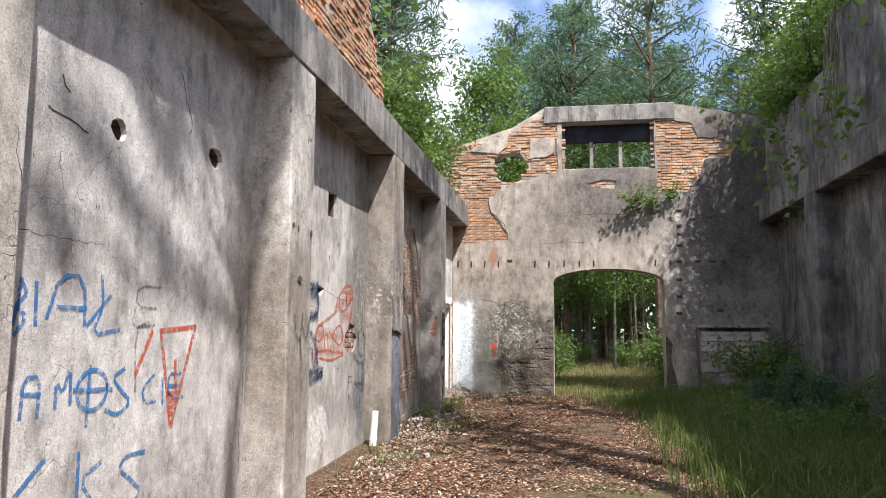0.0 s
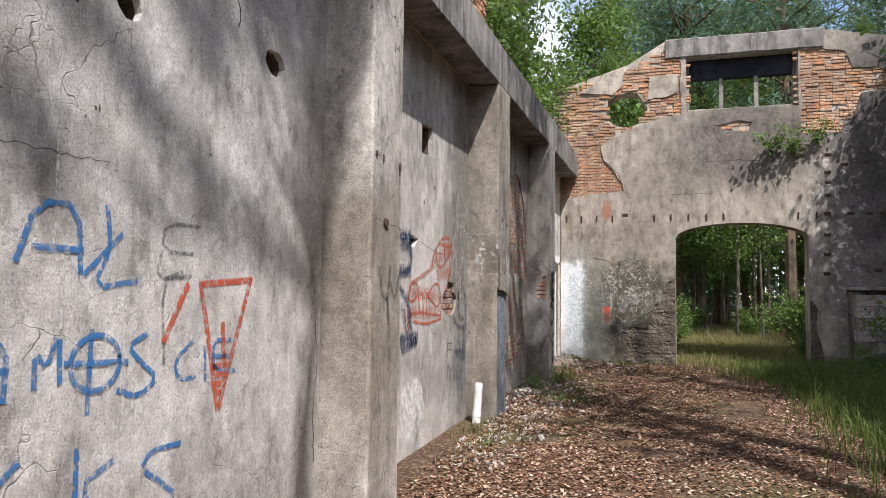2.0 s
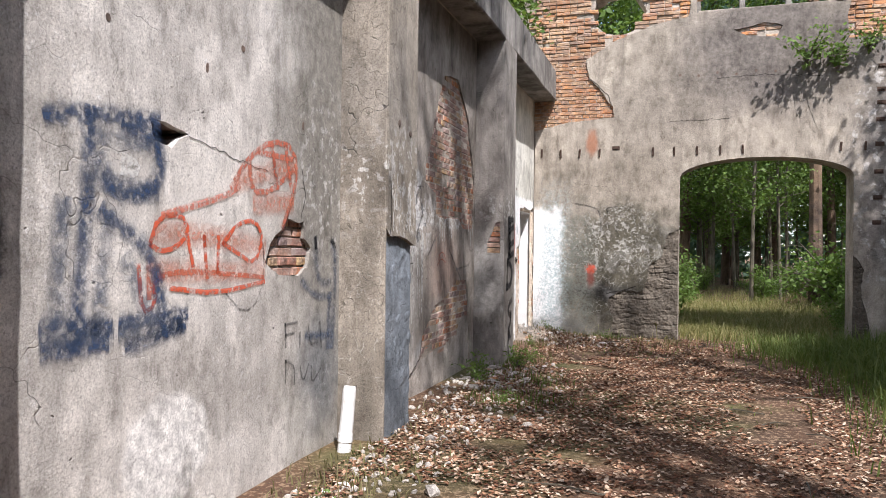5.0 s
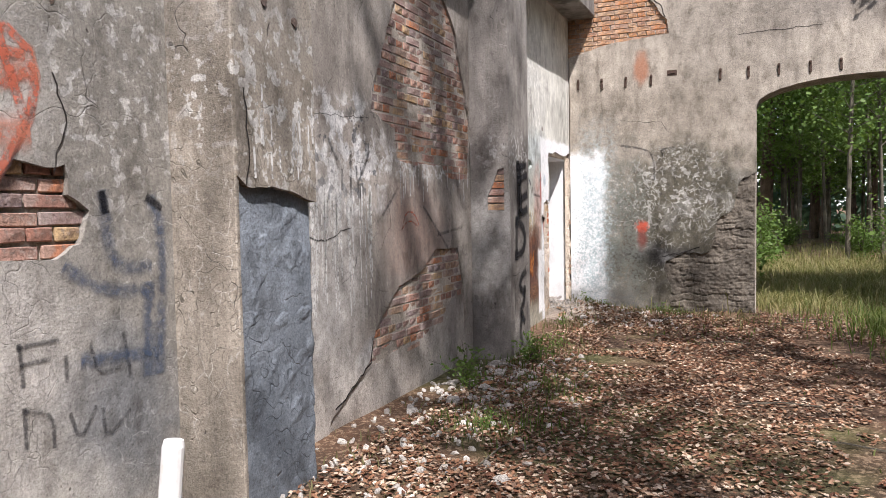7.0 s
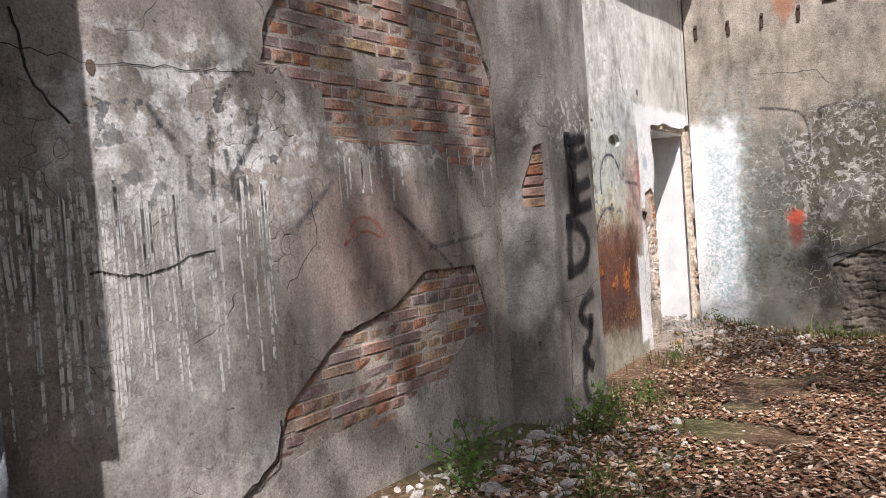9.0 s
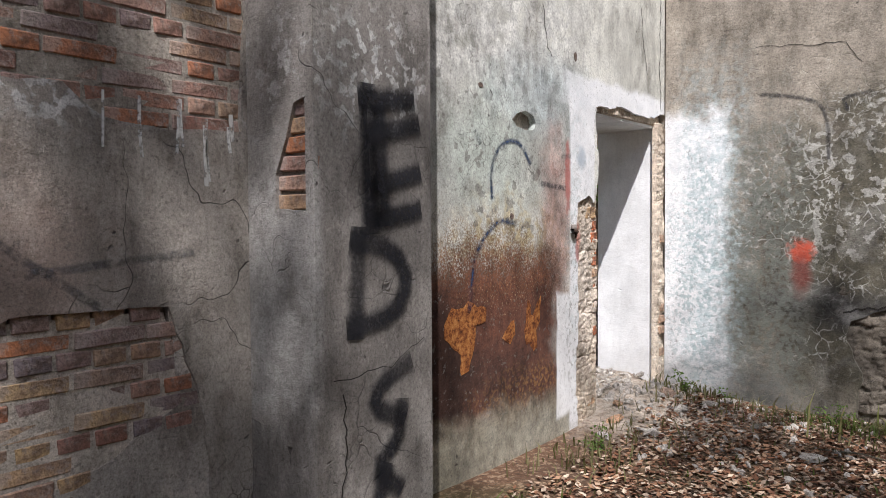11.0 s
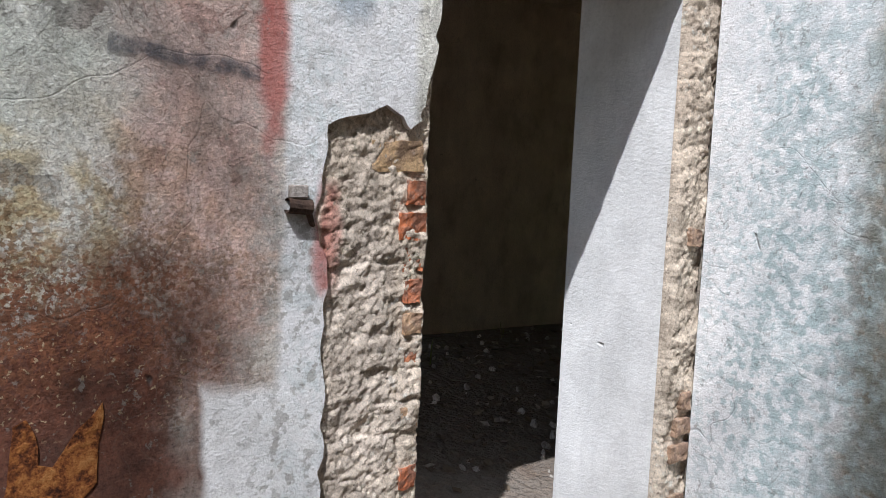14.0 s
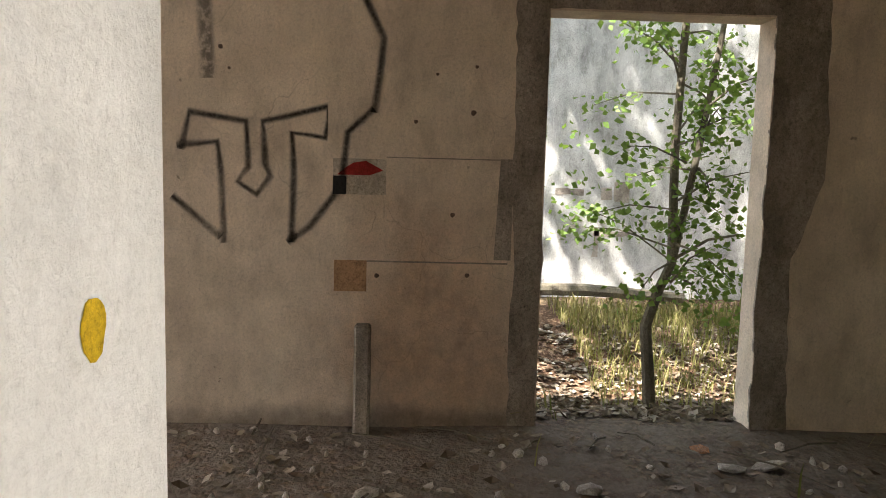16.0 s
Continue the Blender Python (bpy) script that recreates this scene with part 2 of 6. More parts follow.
M_BAY_4 = concrete("bay_four_render", (0.74, 0.73, 0.66), (0.56, 0.55, 0.49), 0.3, 0.4, 0.12, shift=7.0, patches=(
    ((0.76, 0.75, 0.70), blob_at((PX, 15.95, 2.75), (1, 1.1, 0.95), soft=0.4, ragged=0.6, scale=4, breakup=(9, 4.9, 0.40, 0.52), amount=0.8)),
    ((0.44, 0.53, 0.46), blob_at((PX, 15.95, 1.65), (1, 0.42, 0.35), soft=0.7, ragged=0.8, scale=4, amount=0.55)),
    ((0.46, 0.36, 0.17), blob_at((PX, 16.15, 1.18), (1, 0.6, 0.20), soft=0.7, ragged=0.9, scale=6, breakup=(14, 5.5, 0.40, 0.60), amount=0.7)),
    ((0.14, 0.12, 0.10), net_at((PX, 16.3, 1.5), (1, 0.7, 0.75), scale=19.0, amount=0.6, lo=0.008, hi=0.030, soft=0.4, ragged=0.5)),
    ((0.13, 0.13, 0.115), net_at((PX, 15.9, 1.8), (1, 1.2, 1.1), scale=8.0, amount=0.55, lo=0.008, hi=0.03, soft=0.3, ragged=0.4)),
    ((0.27, 0.26, 0.23), blob_at((PX, 15.9, 1.6), (1, 1.1, 0.7), soft=0.4, ragged=0.3, scale=4, breakup=(11, 8.5, 0.595, 0.615), amount=0.75)),
    # the pilaster's cast shadow, painted as a dark upright strip
    ((0.28, 0.275, 0.255), blob_at((PX, 15.1, 0.9), (1, 0.38, 1.9), soft=0.5, ragged=0.5, scale=4, amount=0.65)),
    ((0.46, 0.56, 0.58), blob_at((PX, 16.6, 2.05), (1, 0.5, 0.25), soft=0.6, ragged=0.6, scale=4, amount=0.5)),
    ((0.54, 0.30, 0.25), blob_at((PX, 16.68, 1.3), (1, 0.17, 0.5), soft=0.6, ragged=0.9, scale=6, amount=0.6)),
    ((0.24, 0.15, 0.075), blob_at((PX, 15.95, 0.95), (1, 0.75, 0.30), soft=0.5, ragged=0.7, scale=9, breakup=(85, 2.4, 0.46, 0.54), amount=0.9)),
    ((0.125, 0.045, 0.026), blob_at((PX, 15.95, 0.55), (1, 0.74, 0.47), soft=0.22, ragged=0.40, scale=3.6, box=True, amount=0.97)),
    ((0.20, 0.085, 0.045), blob_at((PX, 15.98, 0.98), (1, 0.70, 0.16), soft=0.5, ragged=0.7, scale=5, breakup=(95, 5.4, 0.46, 0.52), amount=0.95)),
    ((0.55, 0.44, 0.28), blob_at((PX, 16.2, 0.85), (1, 0.5, 0.12), soft=0.5, ragged=0.9, scale=6, breakup=(75, 1.4, 0.61, 0.63), amount=0.6)),
    ((0.42, 0.22, 0.08), blob_at((PX, 16.25, 0.28), (1, 0.45, 0.12), soft=0.6, ragged=0.9, scale=7, breakup=(40, 3.4, 0.50, 0.56), amount=0.6)),
    # black-brown paint low at the left, deepened for the pilaster's shadow
    ((0.025, 0.015, 0.012), blob_at((PX, 15.40, 0.42), (1, 0.36, 0.52), soft=0.5, ragged=0.7, scale=4, amount=0.75)),
    ((0.03, 0.02, 0.018), blob_at((PX, 16.05, 0.35), (1, 0.30, 0.15), soft=0.6, ragged=0.9, scale=5, amount=0.5)),
    ((0.30, 0.27, 0.20), blob_at((PX, 16.0, -0.05), (1, 1.1, 0.24), soft=0.3, ragged=0.5, scale=5, amount=0.85)),
    ((0.86, 0.86, 0.86), blob_at((PX, 17.0, 1.0), (1, 0.17, 1.12), soft=0.10, ragged=0.16, scale=6, box=True)),
    ((0.85, 0.85, 0.84), blob_at((PX, 16.86, 0.40), (1, 0.20, 0.40), soft=0.06, ragged=0.10, scale=7, box=True)),
    ((0.85, 0.86, 0.87), blob_at((PX, 17.7, 2.14), (1, 0.9, 0.10), soft=0.3, ragged=0.5, scale=7, box=True)),
    ((0.52, 0.60, 0.60), blob_at((PX, 16.93, 1.25), (1, 0.14, 0.75), soft=0.7, ragged=0.9, scale=7, breakup=(25, 3.9, 0.42, 0.68), amount=0.55)),
    ((0.36, 0.35, 0.32), blob_at((PX, 16.95, 0.7), (1, 0.2, 0.9), soft=0.7, ragged=0.9, scale=7, breakup=(34, 7.9, 0.54, 0.60), amount=0.7)),
    ((0.24, 0.32, 0.40), blob_at((PX, 16.98, 1.68), (1, 0.05, 0.07), soft=0.7, ragged=0.9, scale=9, amount=0.6)),
    ((0.42, 0.10, 0.08), blob_at((PX, 16.80, 1.55), (1, 0.035, 0.22), soft=0.4, ragged=0.7, scale=12, amount=0.8)),
    ((0.46, 0.13, 0.10), blob_at((PX, 16.93, 1.12), (1, 0.03, 0.13), soft=0.4, ragged=0.6, scale=14, amount=0.8)),
))
M_PIER = concrete("pier_render", (0.60, 0.56, 0.50), (0.38, 0.345, 0.30), 0.5, 0.4, 0.9, shift=4.0, patches=(
    # near face: dark stain with tree shade painted into it
    ((0.21, 0.175, 0.135), blob_at((-2.74, 6.36, 1.75), (0.26, 0.12, 0.75), soft=0.5, ragged=0.7, scale=4, amount=0.6)),
    ((0.27, 0.225, 0.17), blob_at((-2.6, 6.6, 1.15), (0.5, 0.42, 0.95), soft=0.6, ragged=0.8, scale=3, amount=0.6)),
    ((0.15, 0.13, 0.115), net_at((-2.74, 6.36, 0.45), (0.35, 0.3, 0.55), scale=15.0, amount=0.8, lo=0.01, hi=0.035, soft=0.3, ragged=0.4)),
    ((0.70, 0.67, 0.61), blob_at((-2.6, 6.4, 3.0), (0.5, 0.4, 0.8), soft=0.5, ragged=0.7, scale=3, amount=0.5)),
))
# brown of this pilaster includes tree shade falling on it
M_PIER_2 = concrete("pier_brown_render", (0.38, 0.335, 0.275), (0.24, 0.21, 0.17), 0.55, 0.4, 0.8, shift=6.5, patches=(
    ((0.66, 0.65, 0.62), blob_at((FX, 10.7, 1.9), (1, 0.4, 0.5), soft=0.4, ragged=0.8, scale=6, breakup=(14, 4.2, 0.54, 0.57), amount=0.6)),
    ((0.20, 0.19, 0.175), blob_at((FX, 10.6, 2.6), (1, 0.4, 0.45), soft=0.7, ragged=0.8, scale=4, amount=0.5)),
    ((0.62, 0.60, 0.55), net_at((FX, 10.6, 0.8), (1, 0.5, 0.9), scale=6.0, amount=0.5, lo=0.006, hi=0.022, soft=0.4, ragged=0.6)),
))
# base kept dark here too, with tree shade worked into the grey
M_PIER_3 = concrete("pier_grey_render", (0.33, 0.305, 0.275), (0.22, 0.20, 0.18), 0.6, 0.4, 0.8, shift=9.5, patches=(
    ((0.62, 0.61, 0.58), blob_at((FX, 14.62, 1.85), (1, 0.3, 0.22), soft=0.4, ragged=0.8, scale=8, breakup=(22, 5.2, 0.52, 0.58), amount=0.8)),
    ((0.60, 0.59, 0.56), blob_at((FX, 14.31, 1.0), (1, 0.05, 0.5), soft=0.4, ragged=0.6, scale=9, amount=0.35)),
))
M_BEAM = concrete("beam_concrete", (0.36, 0.34, 0.31), (0.17, 0.16, 0.15), 0.95, 0.5, 0.3, shift=8.0)
# stained render, with the shade of the east side put into its tone
M_DARK = concrete("stained_shade_render", (0.25, 0.235, 0.22), (0.10, 0.095, 0.09), 0.8, 0.5, 0.4, shift=11.0)
M_END = concrete("end_render", (0.46, 0.405, 0.335), (0.32, 0.28, 0.23), 0.6, 0.4, 0.3, shift=15.0, patches=(
    # broad darker tones: over and left of the gateway, then towards the right corner
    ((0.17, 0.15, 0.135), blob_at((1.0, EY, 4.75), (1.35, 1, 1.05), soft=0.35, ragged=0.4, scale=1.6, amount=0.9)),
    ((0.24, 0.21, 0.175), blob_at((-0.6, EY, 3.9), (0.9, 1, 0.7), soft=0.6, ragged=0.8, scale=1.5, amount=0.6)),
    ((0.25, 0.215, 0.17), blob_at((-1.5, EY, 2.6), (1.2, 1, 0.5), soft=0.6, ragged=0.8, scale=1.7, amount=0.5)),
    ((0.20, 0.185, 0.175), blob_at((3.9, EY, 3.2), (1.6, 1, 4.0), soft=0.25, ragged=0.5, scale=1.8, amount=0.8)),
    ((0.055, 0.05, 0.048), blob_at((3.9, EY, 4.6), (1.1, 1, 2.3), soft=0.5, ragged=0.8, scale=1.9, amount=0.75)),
    ((0.62, 0.60, 0.57), blob_at((2.75, EY, 2.9), (0.5, 1, 2.0), soft=0.5, ragged=0.8, scale=3, breakup=(9, 3.7, 0.54, 0.62), amount=0.7)),
    ((0.092, 0.084, 0.060), blob_at((-1.2, EY, 0.95), (1.3, 1, 1.25), soft=0.3, ragged=0.5, scale=3.5, amount=0.95)),
    ((0.54, 0.53, 0.49), net_at((-1.55, EY, 1.15), (0.95, 1, 0.95), scale=11.0, amount=0.8, lo=0.01, hi=0.08, soft=0.35, ragged=0.9)),
    ((0.60, 0.585, 0.54), blob_at((-1.5, EY, 1.5), (0.75, 1, 0.55), soft=0.4, ragged=0.8, scale=5, breakup=(15, 1.9, 0.55, 0.59), amount=0.5)),
    ((0.03, 0.03, 0.033), blob_at((-1.55, EY, 0.62), (0.55, 1, 0.14), soft=0.7, ragged=0.9, scale=4, amount=0.75)),
    ((0.72, 0.71, 0.68), blob_at((-1.0, EY, 0.6), (1.1, 1, 1.0), soft=0.6, ragged=1.0, scale=2.6, shift=5, breakup=(4, 4.4, 0.5, 0.62), amount=0.14)),
    ((0.86, 0.87, 0.88), blob_at((-2.86, EY, 1.0), (0.47, 1, 1.10), soft=0.10, ragged=0.20, scale=7, box=True, amount=0.97)),
    ((0.40, 0.49, 0.50), blob_at((-2.50, EY, 1.05), (0.22, 1, 1.15), soft=0.6, ragged=0.5, scale=6, box=True, breakup=(21, 2.7, 0.36, 0.66), amount=0.7)),
    ((0.36, 0.46, 0.47), blob_at((-2.62, EY, 0.8), (0.24, 1, 1.0), soft=0.8, ragged=0.9, scale=6, breakup=(38, 6.7, 0.46, 0.58), amount=0.85)),
    ((0.15, 0.16, 0.14), blob_at((-2.12, EY, 0.85), (0.30, 1, 1.3), soft=0.5, ragged=0.6, scale=5, breakup=(30, 9.7, 0.36, 0.58), amount=0.8)),
    ((0.17, 0.17, 0.16), blob_at((-2.5, EY, -0.05), (0.6, 1, 0.22), soft=0.4, ragged=0.6, scale=6, amount=0.5)),
    ((0.36, 0.13, 0.06), blob_at((-1.88, EY, 3.28), (0.10, 1, 0.22), soft=0.4, ragged=0.5, scale=7, amount=0.7)),
    ((0.50, 0.075, 0.035), blob_at((-1.87, EY, 1.04), (0.075, 1, 0.075), soft=0.5, ragged=1.1, scale=22, amount=0.9)),
    ((0.17, 0.04, 0.03), blob_at((-1.87, EY, 0.88), (0.06, 1, 0.15), soft=0.6, ragged=0.5, scale=9, amount=0.8)),
))
M_LIME = concrete("lime_wash", (0.80, 0.80, 0.79), (0.70, 0.70, 0.69), 0.22, 0.15, 0.0, shift=18.0, grain=0.2)
M_YARD = concrete("old_white_wash", (0.58, 0.58, 0.56), (0.40, 0.40, 0.39), 0.3, 0.3, 0.3, shift=19.0)
M_ROOM = concrete("room_paint", (0.76, 0.66, 0.55), (0.65, 0.56, 0.46), 0.15, 0.12, 0.2, shift=21.0, grain=0.4, patches=(
    ((0.50, 0.29, 0.17), blob_at((-6.4, 17.6, 0.45), (1, 0.40, 0.65), soft=0.6, ragged=0.6, scale=3, amount=0.5)),
    ((0.20, 0.17, 0.14), blob_at((-6.4, 17.4, -0.02), (1, 1.6, 0.10), soft=0.6, ragged=0.9, scale=5, amount=0.7)),
))
M_MORTAR = concrete("mortar", (0.52, 0.46, 0.39), (0.34, 0.30, 0.25), 0.3, 0.6, 0.0, lumps=1.0, shift=24.0)
M_CEMENT = concrete("grey_cement", (0.25, 0.28, 0.31), (0.14, 0.16, 0.18), 0.2, 0.3, 1.0, lumps=1.3, shift=27.0)


def brick_mat(name, per_island, stops, smear=0.35):
    k = Mat(name, 0.9)
    if per_island:
        r = k.t.nodes.new("ShaderNodeNewGeometry").outputs["Random Per Island"]
    else:
        r = k.t.nodes.new("ShaderNodeObjectInfo").outputs["Random"]
    c = k.colours(r, stops)
    c = k.mix(k.ramp(k.noise(14, 6, rough=0.7), 0.46, 0.62, 0, 0.7), c, (0.17, 0.11, 0.085))
    c = k.mix(k.ramp(k.noise(8, 8, shift=3, rough=0.75), 0.48, 0.55, 0, smear), c, (0.50, 0.43, 0.38))
    c = k.mix(k.ramp(k.noise(1.1, 4, shift=5), 0.48, 0.62, 0, 0.45), c, (0.16, 0.12, 0.10))
    c = k.mix(0.8, c, k.colours(k.noise(120, 6, rough=0.8), [(0.36, (0.45, 0.43, 0.42)), (0.5, (1.0, 1.0, 1.0)), (0.66, (1.3, 1.28, 1.25))]), "MULTIPLY")
    k.bump(k.math("ADD", k.noise(55, 7, rough=0.7), k.noise(12, 4)), 0.8, 0.014)
    return k.done(c)


WARM = [(0.0, (0.66, 0.30, 0.11)), (0.25, (0.56, 0.34, 0.19)), (0.5, (0.66, 0.45, 0.28)), (0.75, (0.62, 0.26, 0.10)), (1.0, (0.52, 0.36, 0.26))]
RUDDY = [(0.0, (0.50, 0.25, 0.17)), (0.15, (0.38, 0.28, 0.26)), (0.3, (0.58, 0.40, 0.21)), (0.45, (0.47, 0.28, 0.22)), (0.6, (0.27, 0.23, 0.24)), (0.72, (0.60, 0.38, 0.28)), (0.86, (0.36, 0.18, 0.14)), (1.0, (0.62, 0.24, 0.10))]
M_BRICK = brick_mat("warm_brick", False, WARM)
M_BRICKS = brick_mat("warm_brick_far", True, WARM)
M_BRICK_RED = brick_mat("ruddy_brick", False, RUDDY, 0.5)


# ---- building helpers ----
def link(name, bm, material, parent=None, label="", smooth=False):
    me = bpy.data.meshes.new(name)
    bmesh.ops.recalc_face_normals(bm, faces=bm.faces)
    bm.to_mesh(me)
    bm.free()
    me.materials.append(material)
    if smooth:
        for p in me.polygons:
            p.use_smooth = True
    ob = new(name, me)
    if parent:
        ob.parent = parent
    if label:
        tagged(ob, label)
    return ob


def part(name, bm, material, parent, label="", smooth=False):
    return link(name, bm, material, parent, label, smooth)


def raw(name, verts, faces, material, parent=None):
    me = bpy.data.meshes.new(name)
    me.from_pydata(verts, [], faces)
    me.materials.append(material)
    ob = new(name, me)
    if parent:
        ob.parent = parent
    return ob


def box(bm, x0, x1, y0, y1, z0, z1):
    v = [bm.verts.new((x, y, z)) for x in (x0, x1) for y in (y0, y1) for z in (z0, z1)]
    for f in ((0, 1, 3, 2), (4, 6, 7, 5), (0, 4, 5, 1), (2, 3, 7, 6), (0, 2, 6, 4), (1, 5, 7, 3)):
        bm.faces.new([v[i] for i in f])


def boxes(*spans):
    bm = bmesh.new()
    for s in spans:
        box(bm, *s)
    return bm


def worn_box(x0, x1, y0, y1, z0, z1, step=0.22, amp=0.012, bevel=0.018, seed=0.0):
    """A block with cut corners and slightly uneven faces and edges."""
    bm = boxes((x0, x1, y0, y1, z0, z1))
    bmesh.ops.bevel(bm, geom=bm.edges[:], offset=bevel, segments=1, affect="EDGES")
    for axis, lo, hi in ((0, x0, x1), (1, y0, y1), (2, z0, z1)):
        n = min(int((hi - lo) / step), 90)
        for i in range(1, n):
            co, no = Vector((0, 0, 0)), Vector((0, 0, 0))
            co[axis], no[axis] = lo + (hi - lo) * i / n, 1
            bmesh.ops.bisect_plane(bm, geom=bm.verts[:] + bm.edges[:] + bm.faces[:], plane_co=co, plane_no=no)
    for v in bm.verts:
        p = v.co * 1.7 + Vector((seed, seed, seed))
        v.co += Vector(noise.noise_vector(p)) * amp + Vector(noise.noise_vector(p * 6)) * amp * 0.45
    return bm


def west(u, v, d):
    """A place on the west panels: along the hall, up, and out from the brick core."""
    return (PX - 0.045 + d, u, v)


def north(u, v, d):
    return (u, EY + 0.045 - d, v)


def roughen(loop, step=0.06, amp=0.018, seed=0.0):
    """A closed outline cut into short steps, with each point shaken."""
    out = []
    for (a, b), (c, d) in zip(loop, loop[1:] + loop[:1]):
        n = max(1, int(math.hypot(c - a, d - b) / step))
        for i in range(n):
            u, v = a + (c - a) * i / n, b + (d - b) * i / n
            w = noise.noise_vector(Vector((u * 3.1 + seed, v * 3.1, seed)))
            x = noise.noise_vector(Vector((u * 17 + seed, v * 17, seed)))
            out.append((u + amp * (1.6 * w[0] + 0.9 * x[0]), v + amp * (1.6 * w[1] + 0.9 * x[1])))
    return out


def oval(u, v, ru, rv, n=10, seed=0.0):
    pts = []
    for i in range(n):
        a = math.tau * i / n
        r = 1 + 0.28 * noise.noise(Vector((math.cos(a) * 1.3 + seed, math.sin(a) * 1.3, seed)))
        pts.append((u + ru * r * math.cos(a), v + rv * r * math.sin(a)))
    return pts


def sheet(face, outer, holes, d0, d1):
    """A coat of render between two depths, with real holes broken through it."""
    bm = bmesh.new()
    loops = [outer] + holes
    flat = [p for lp in loops for p in lp]
    tris = geometry.tessellate_polygon([[Vector((u, v, 0)) for u, v in lp] for lp in loops])
    front = [bm.verts.new(face(u, v, d1)) for u, v in flat]
    back = [bm.verts.new(face(u, v, d0)) for u, v in flat]
    for t in tris:
        if len(set(t)) == 3:
            try:
                bm.faces.new([front[i] for i in t])
            except ValueError:
                pass
    at = 0
    for lp in loops:
        n = len(lp)
        for i in range(n):
            j = (i + 1) % n
            bm.faces.new([front[at + i], front[at + j], back[at + j], back[at + i]])
        at += n
    return bm


def inside(u, v, loop):
    hit = False
    for (a, b), (c, d) in zip(loop, loop[1:] + loop[:1]):
        if (b > v) != (d > v) and u < (c - a) * (v - b) / (d - b) + a:
            hit = not hit
    return hit


def brick_mesh(name, material, l, h, w, seed):
    bm = boxes((-l / 2, l / 2, -w / 2, w / 2, -h / 2, h / 2))
    bmesh.ops.bevel(bm, geom=bm.edges[:], offset=0.005, segments=1, affect="EDGES")
    for v in bm.verts:
        v.co += Vector(noise.noise_vector(v.co * 23 + Vector((seed, 0, 0)))) * 0.006
    me = bpy.data.meshes.new(name)
    bm.to_mesh(me)
    bm.free()
    me.materials.append(material)
    return me


def lay_bricks(face, normal_turn, loop, wall, material, d=0.017, length=0.25, height=0.067, joint=0.013, grow=0.05, keep=None):
    """Courses of bricks within an outline, each brick an object of its own under the wall."""
    whole = [brick_mesh("brick", material, length - joint, height - joint + 0.002, 0.07, s) for s in (1.0, 5.0, 9.0, 13.0, 17.0)]
    heads = [brick_mesh("brick", material, length / 2 - joint, height - joint + 0.002, 0.07, s) for s in (2.0, 7.0)]
    us, vs = [p[0] for p in loop], [p[1] for p in loop]
    rng = random.Random(round(us[0] * 100))
    row = 0
    v = min(vs) + height / 2
    count = 0
    while v < max(vs) + grow:
        header = row % 2
        u = min(us) - (0.06 if row % 2 else 0.0) - 0.1
        while u < max(us) + grow:
            l = length / 2 if header and rng.random() < 0.8 else length
            c = u + l / 2
            close = any(inside(c + du, v + dv, loop) for du, dv in ((0, 0), (l * 0.42, 0), (-l * 0.42, 0), (0, grow * 0.6), (0, -grow * 0.6)))
            if close:
                ob = new("brick", rng.choice(whole if l == length else heads))
                ob.matrix_world = Matrix.Translation(face(c + rng.uniform(-0.004, 0.004), v + rng.uniform(-0.003, 0.003), d + rng.uniform(-0.006, 0.004) - 0.035)) @ Matrix.Rotation(normal_turn + rng.uniform(-0.015, 0.015), 4, "Z") @ Matrix.Rotation(rng.uniform(-0.015, 0.015), 4, "Y")
                ob.parent = wall
                count += 1
            u += l
        v += height
        row += 1
    return count


# ---- ground ----
def ground_z(x, y):
    z = -0.15
    z += 0.14 * math.exp(-((x + 2.9) ** 2 / 0.5 + (y - 17.8) ** 2 / 0.5))
    z += 0.02 * math.exp(-((x + 2.6) ** 2) / 0.1) * (y < 18) - 0.05 * math.exp(-((x + 2.6) ** 2 / 1.5 + (y - 6.5) ** 2 / 6.0))
    if x < -3.0 and -7 < x and y < 24:
        z = 0.0 if x > -6.5 else -0.02
    if -9.6 < x < -6.5 and 15 < y < 23:
        z -= 0.30 * math.sin((x + 6.5) / -3.1 * math.pi) ** 2 * min(1.0, (y - 15) / 2, (23 - y) / 2)
    if y > 20 or x < -7 or x > 6:
        z += 0.12 * noise.noise(Vector((x * 0.12, y * 0.12, 0)))
    return z + 0.02 * noise.noise(Vector((x * 1.3, y * 1.3, 3.0)))


def spaced(lo, hi, mid0, mid1, step):
    a = list(np.arange(mid0, mid1, step))
    b, s = [], step
    p = mid1
    while p < hi:
        b.append(p)
        s *= 1.35
        p += s
    c, s, p = [], step, mid0 - step
    while p > lo:
        c.append(p)
        s *= 1.35
        p -= s
    return [lo] + c[::-1] + a + b + [hi]


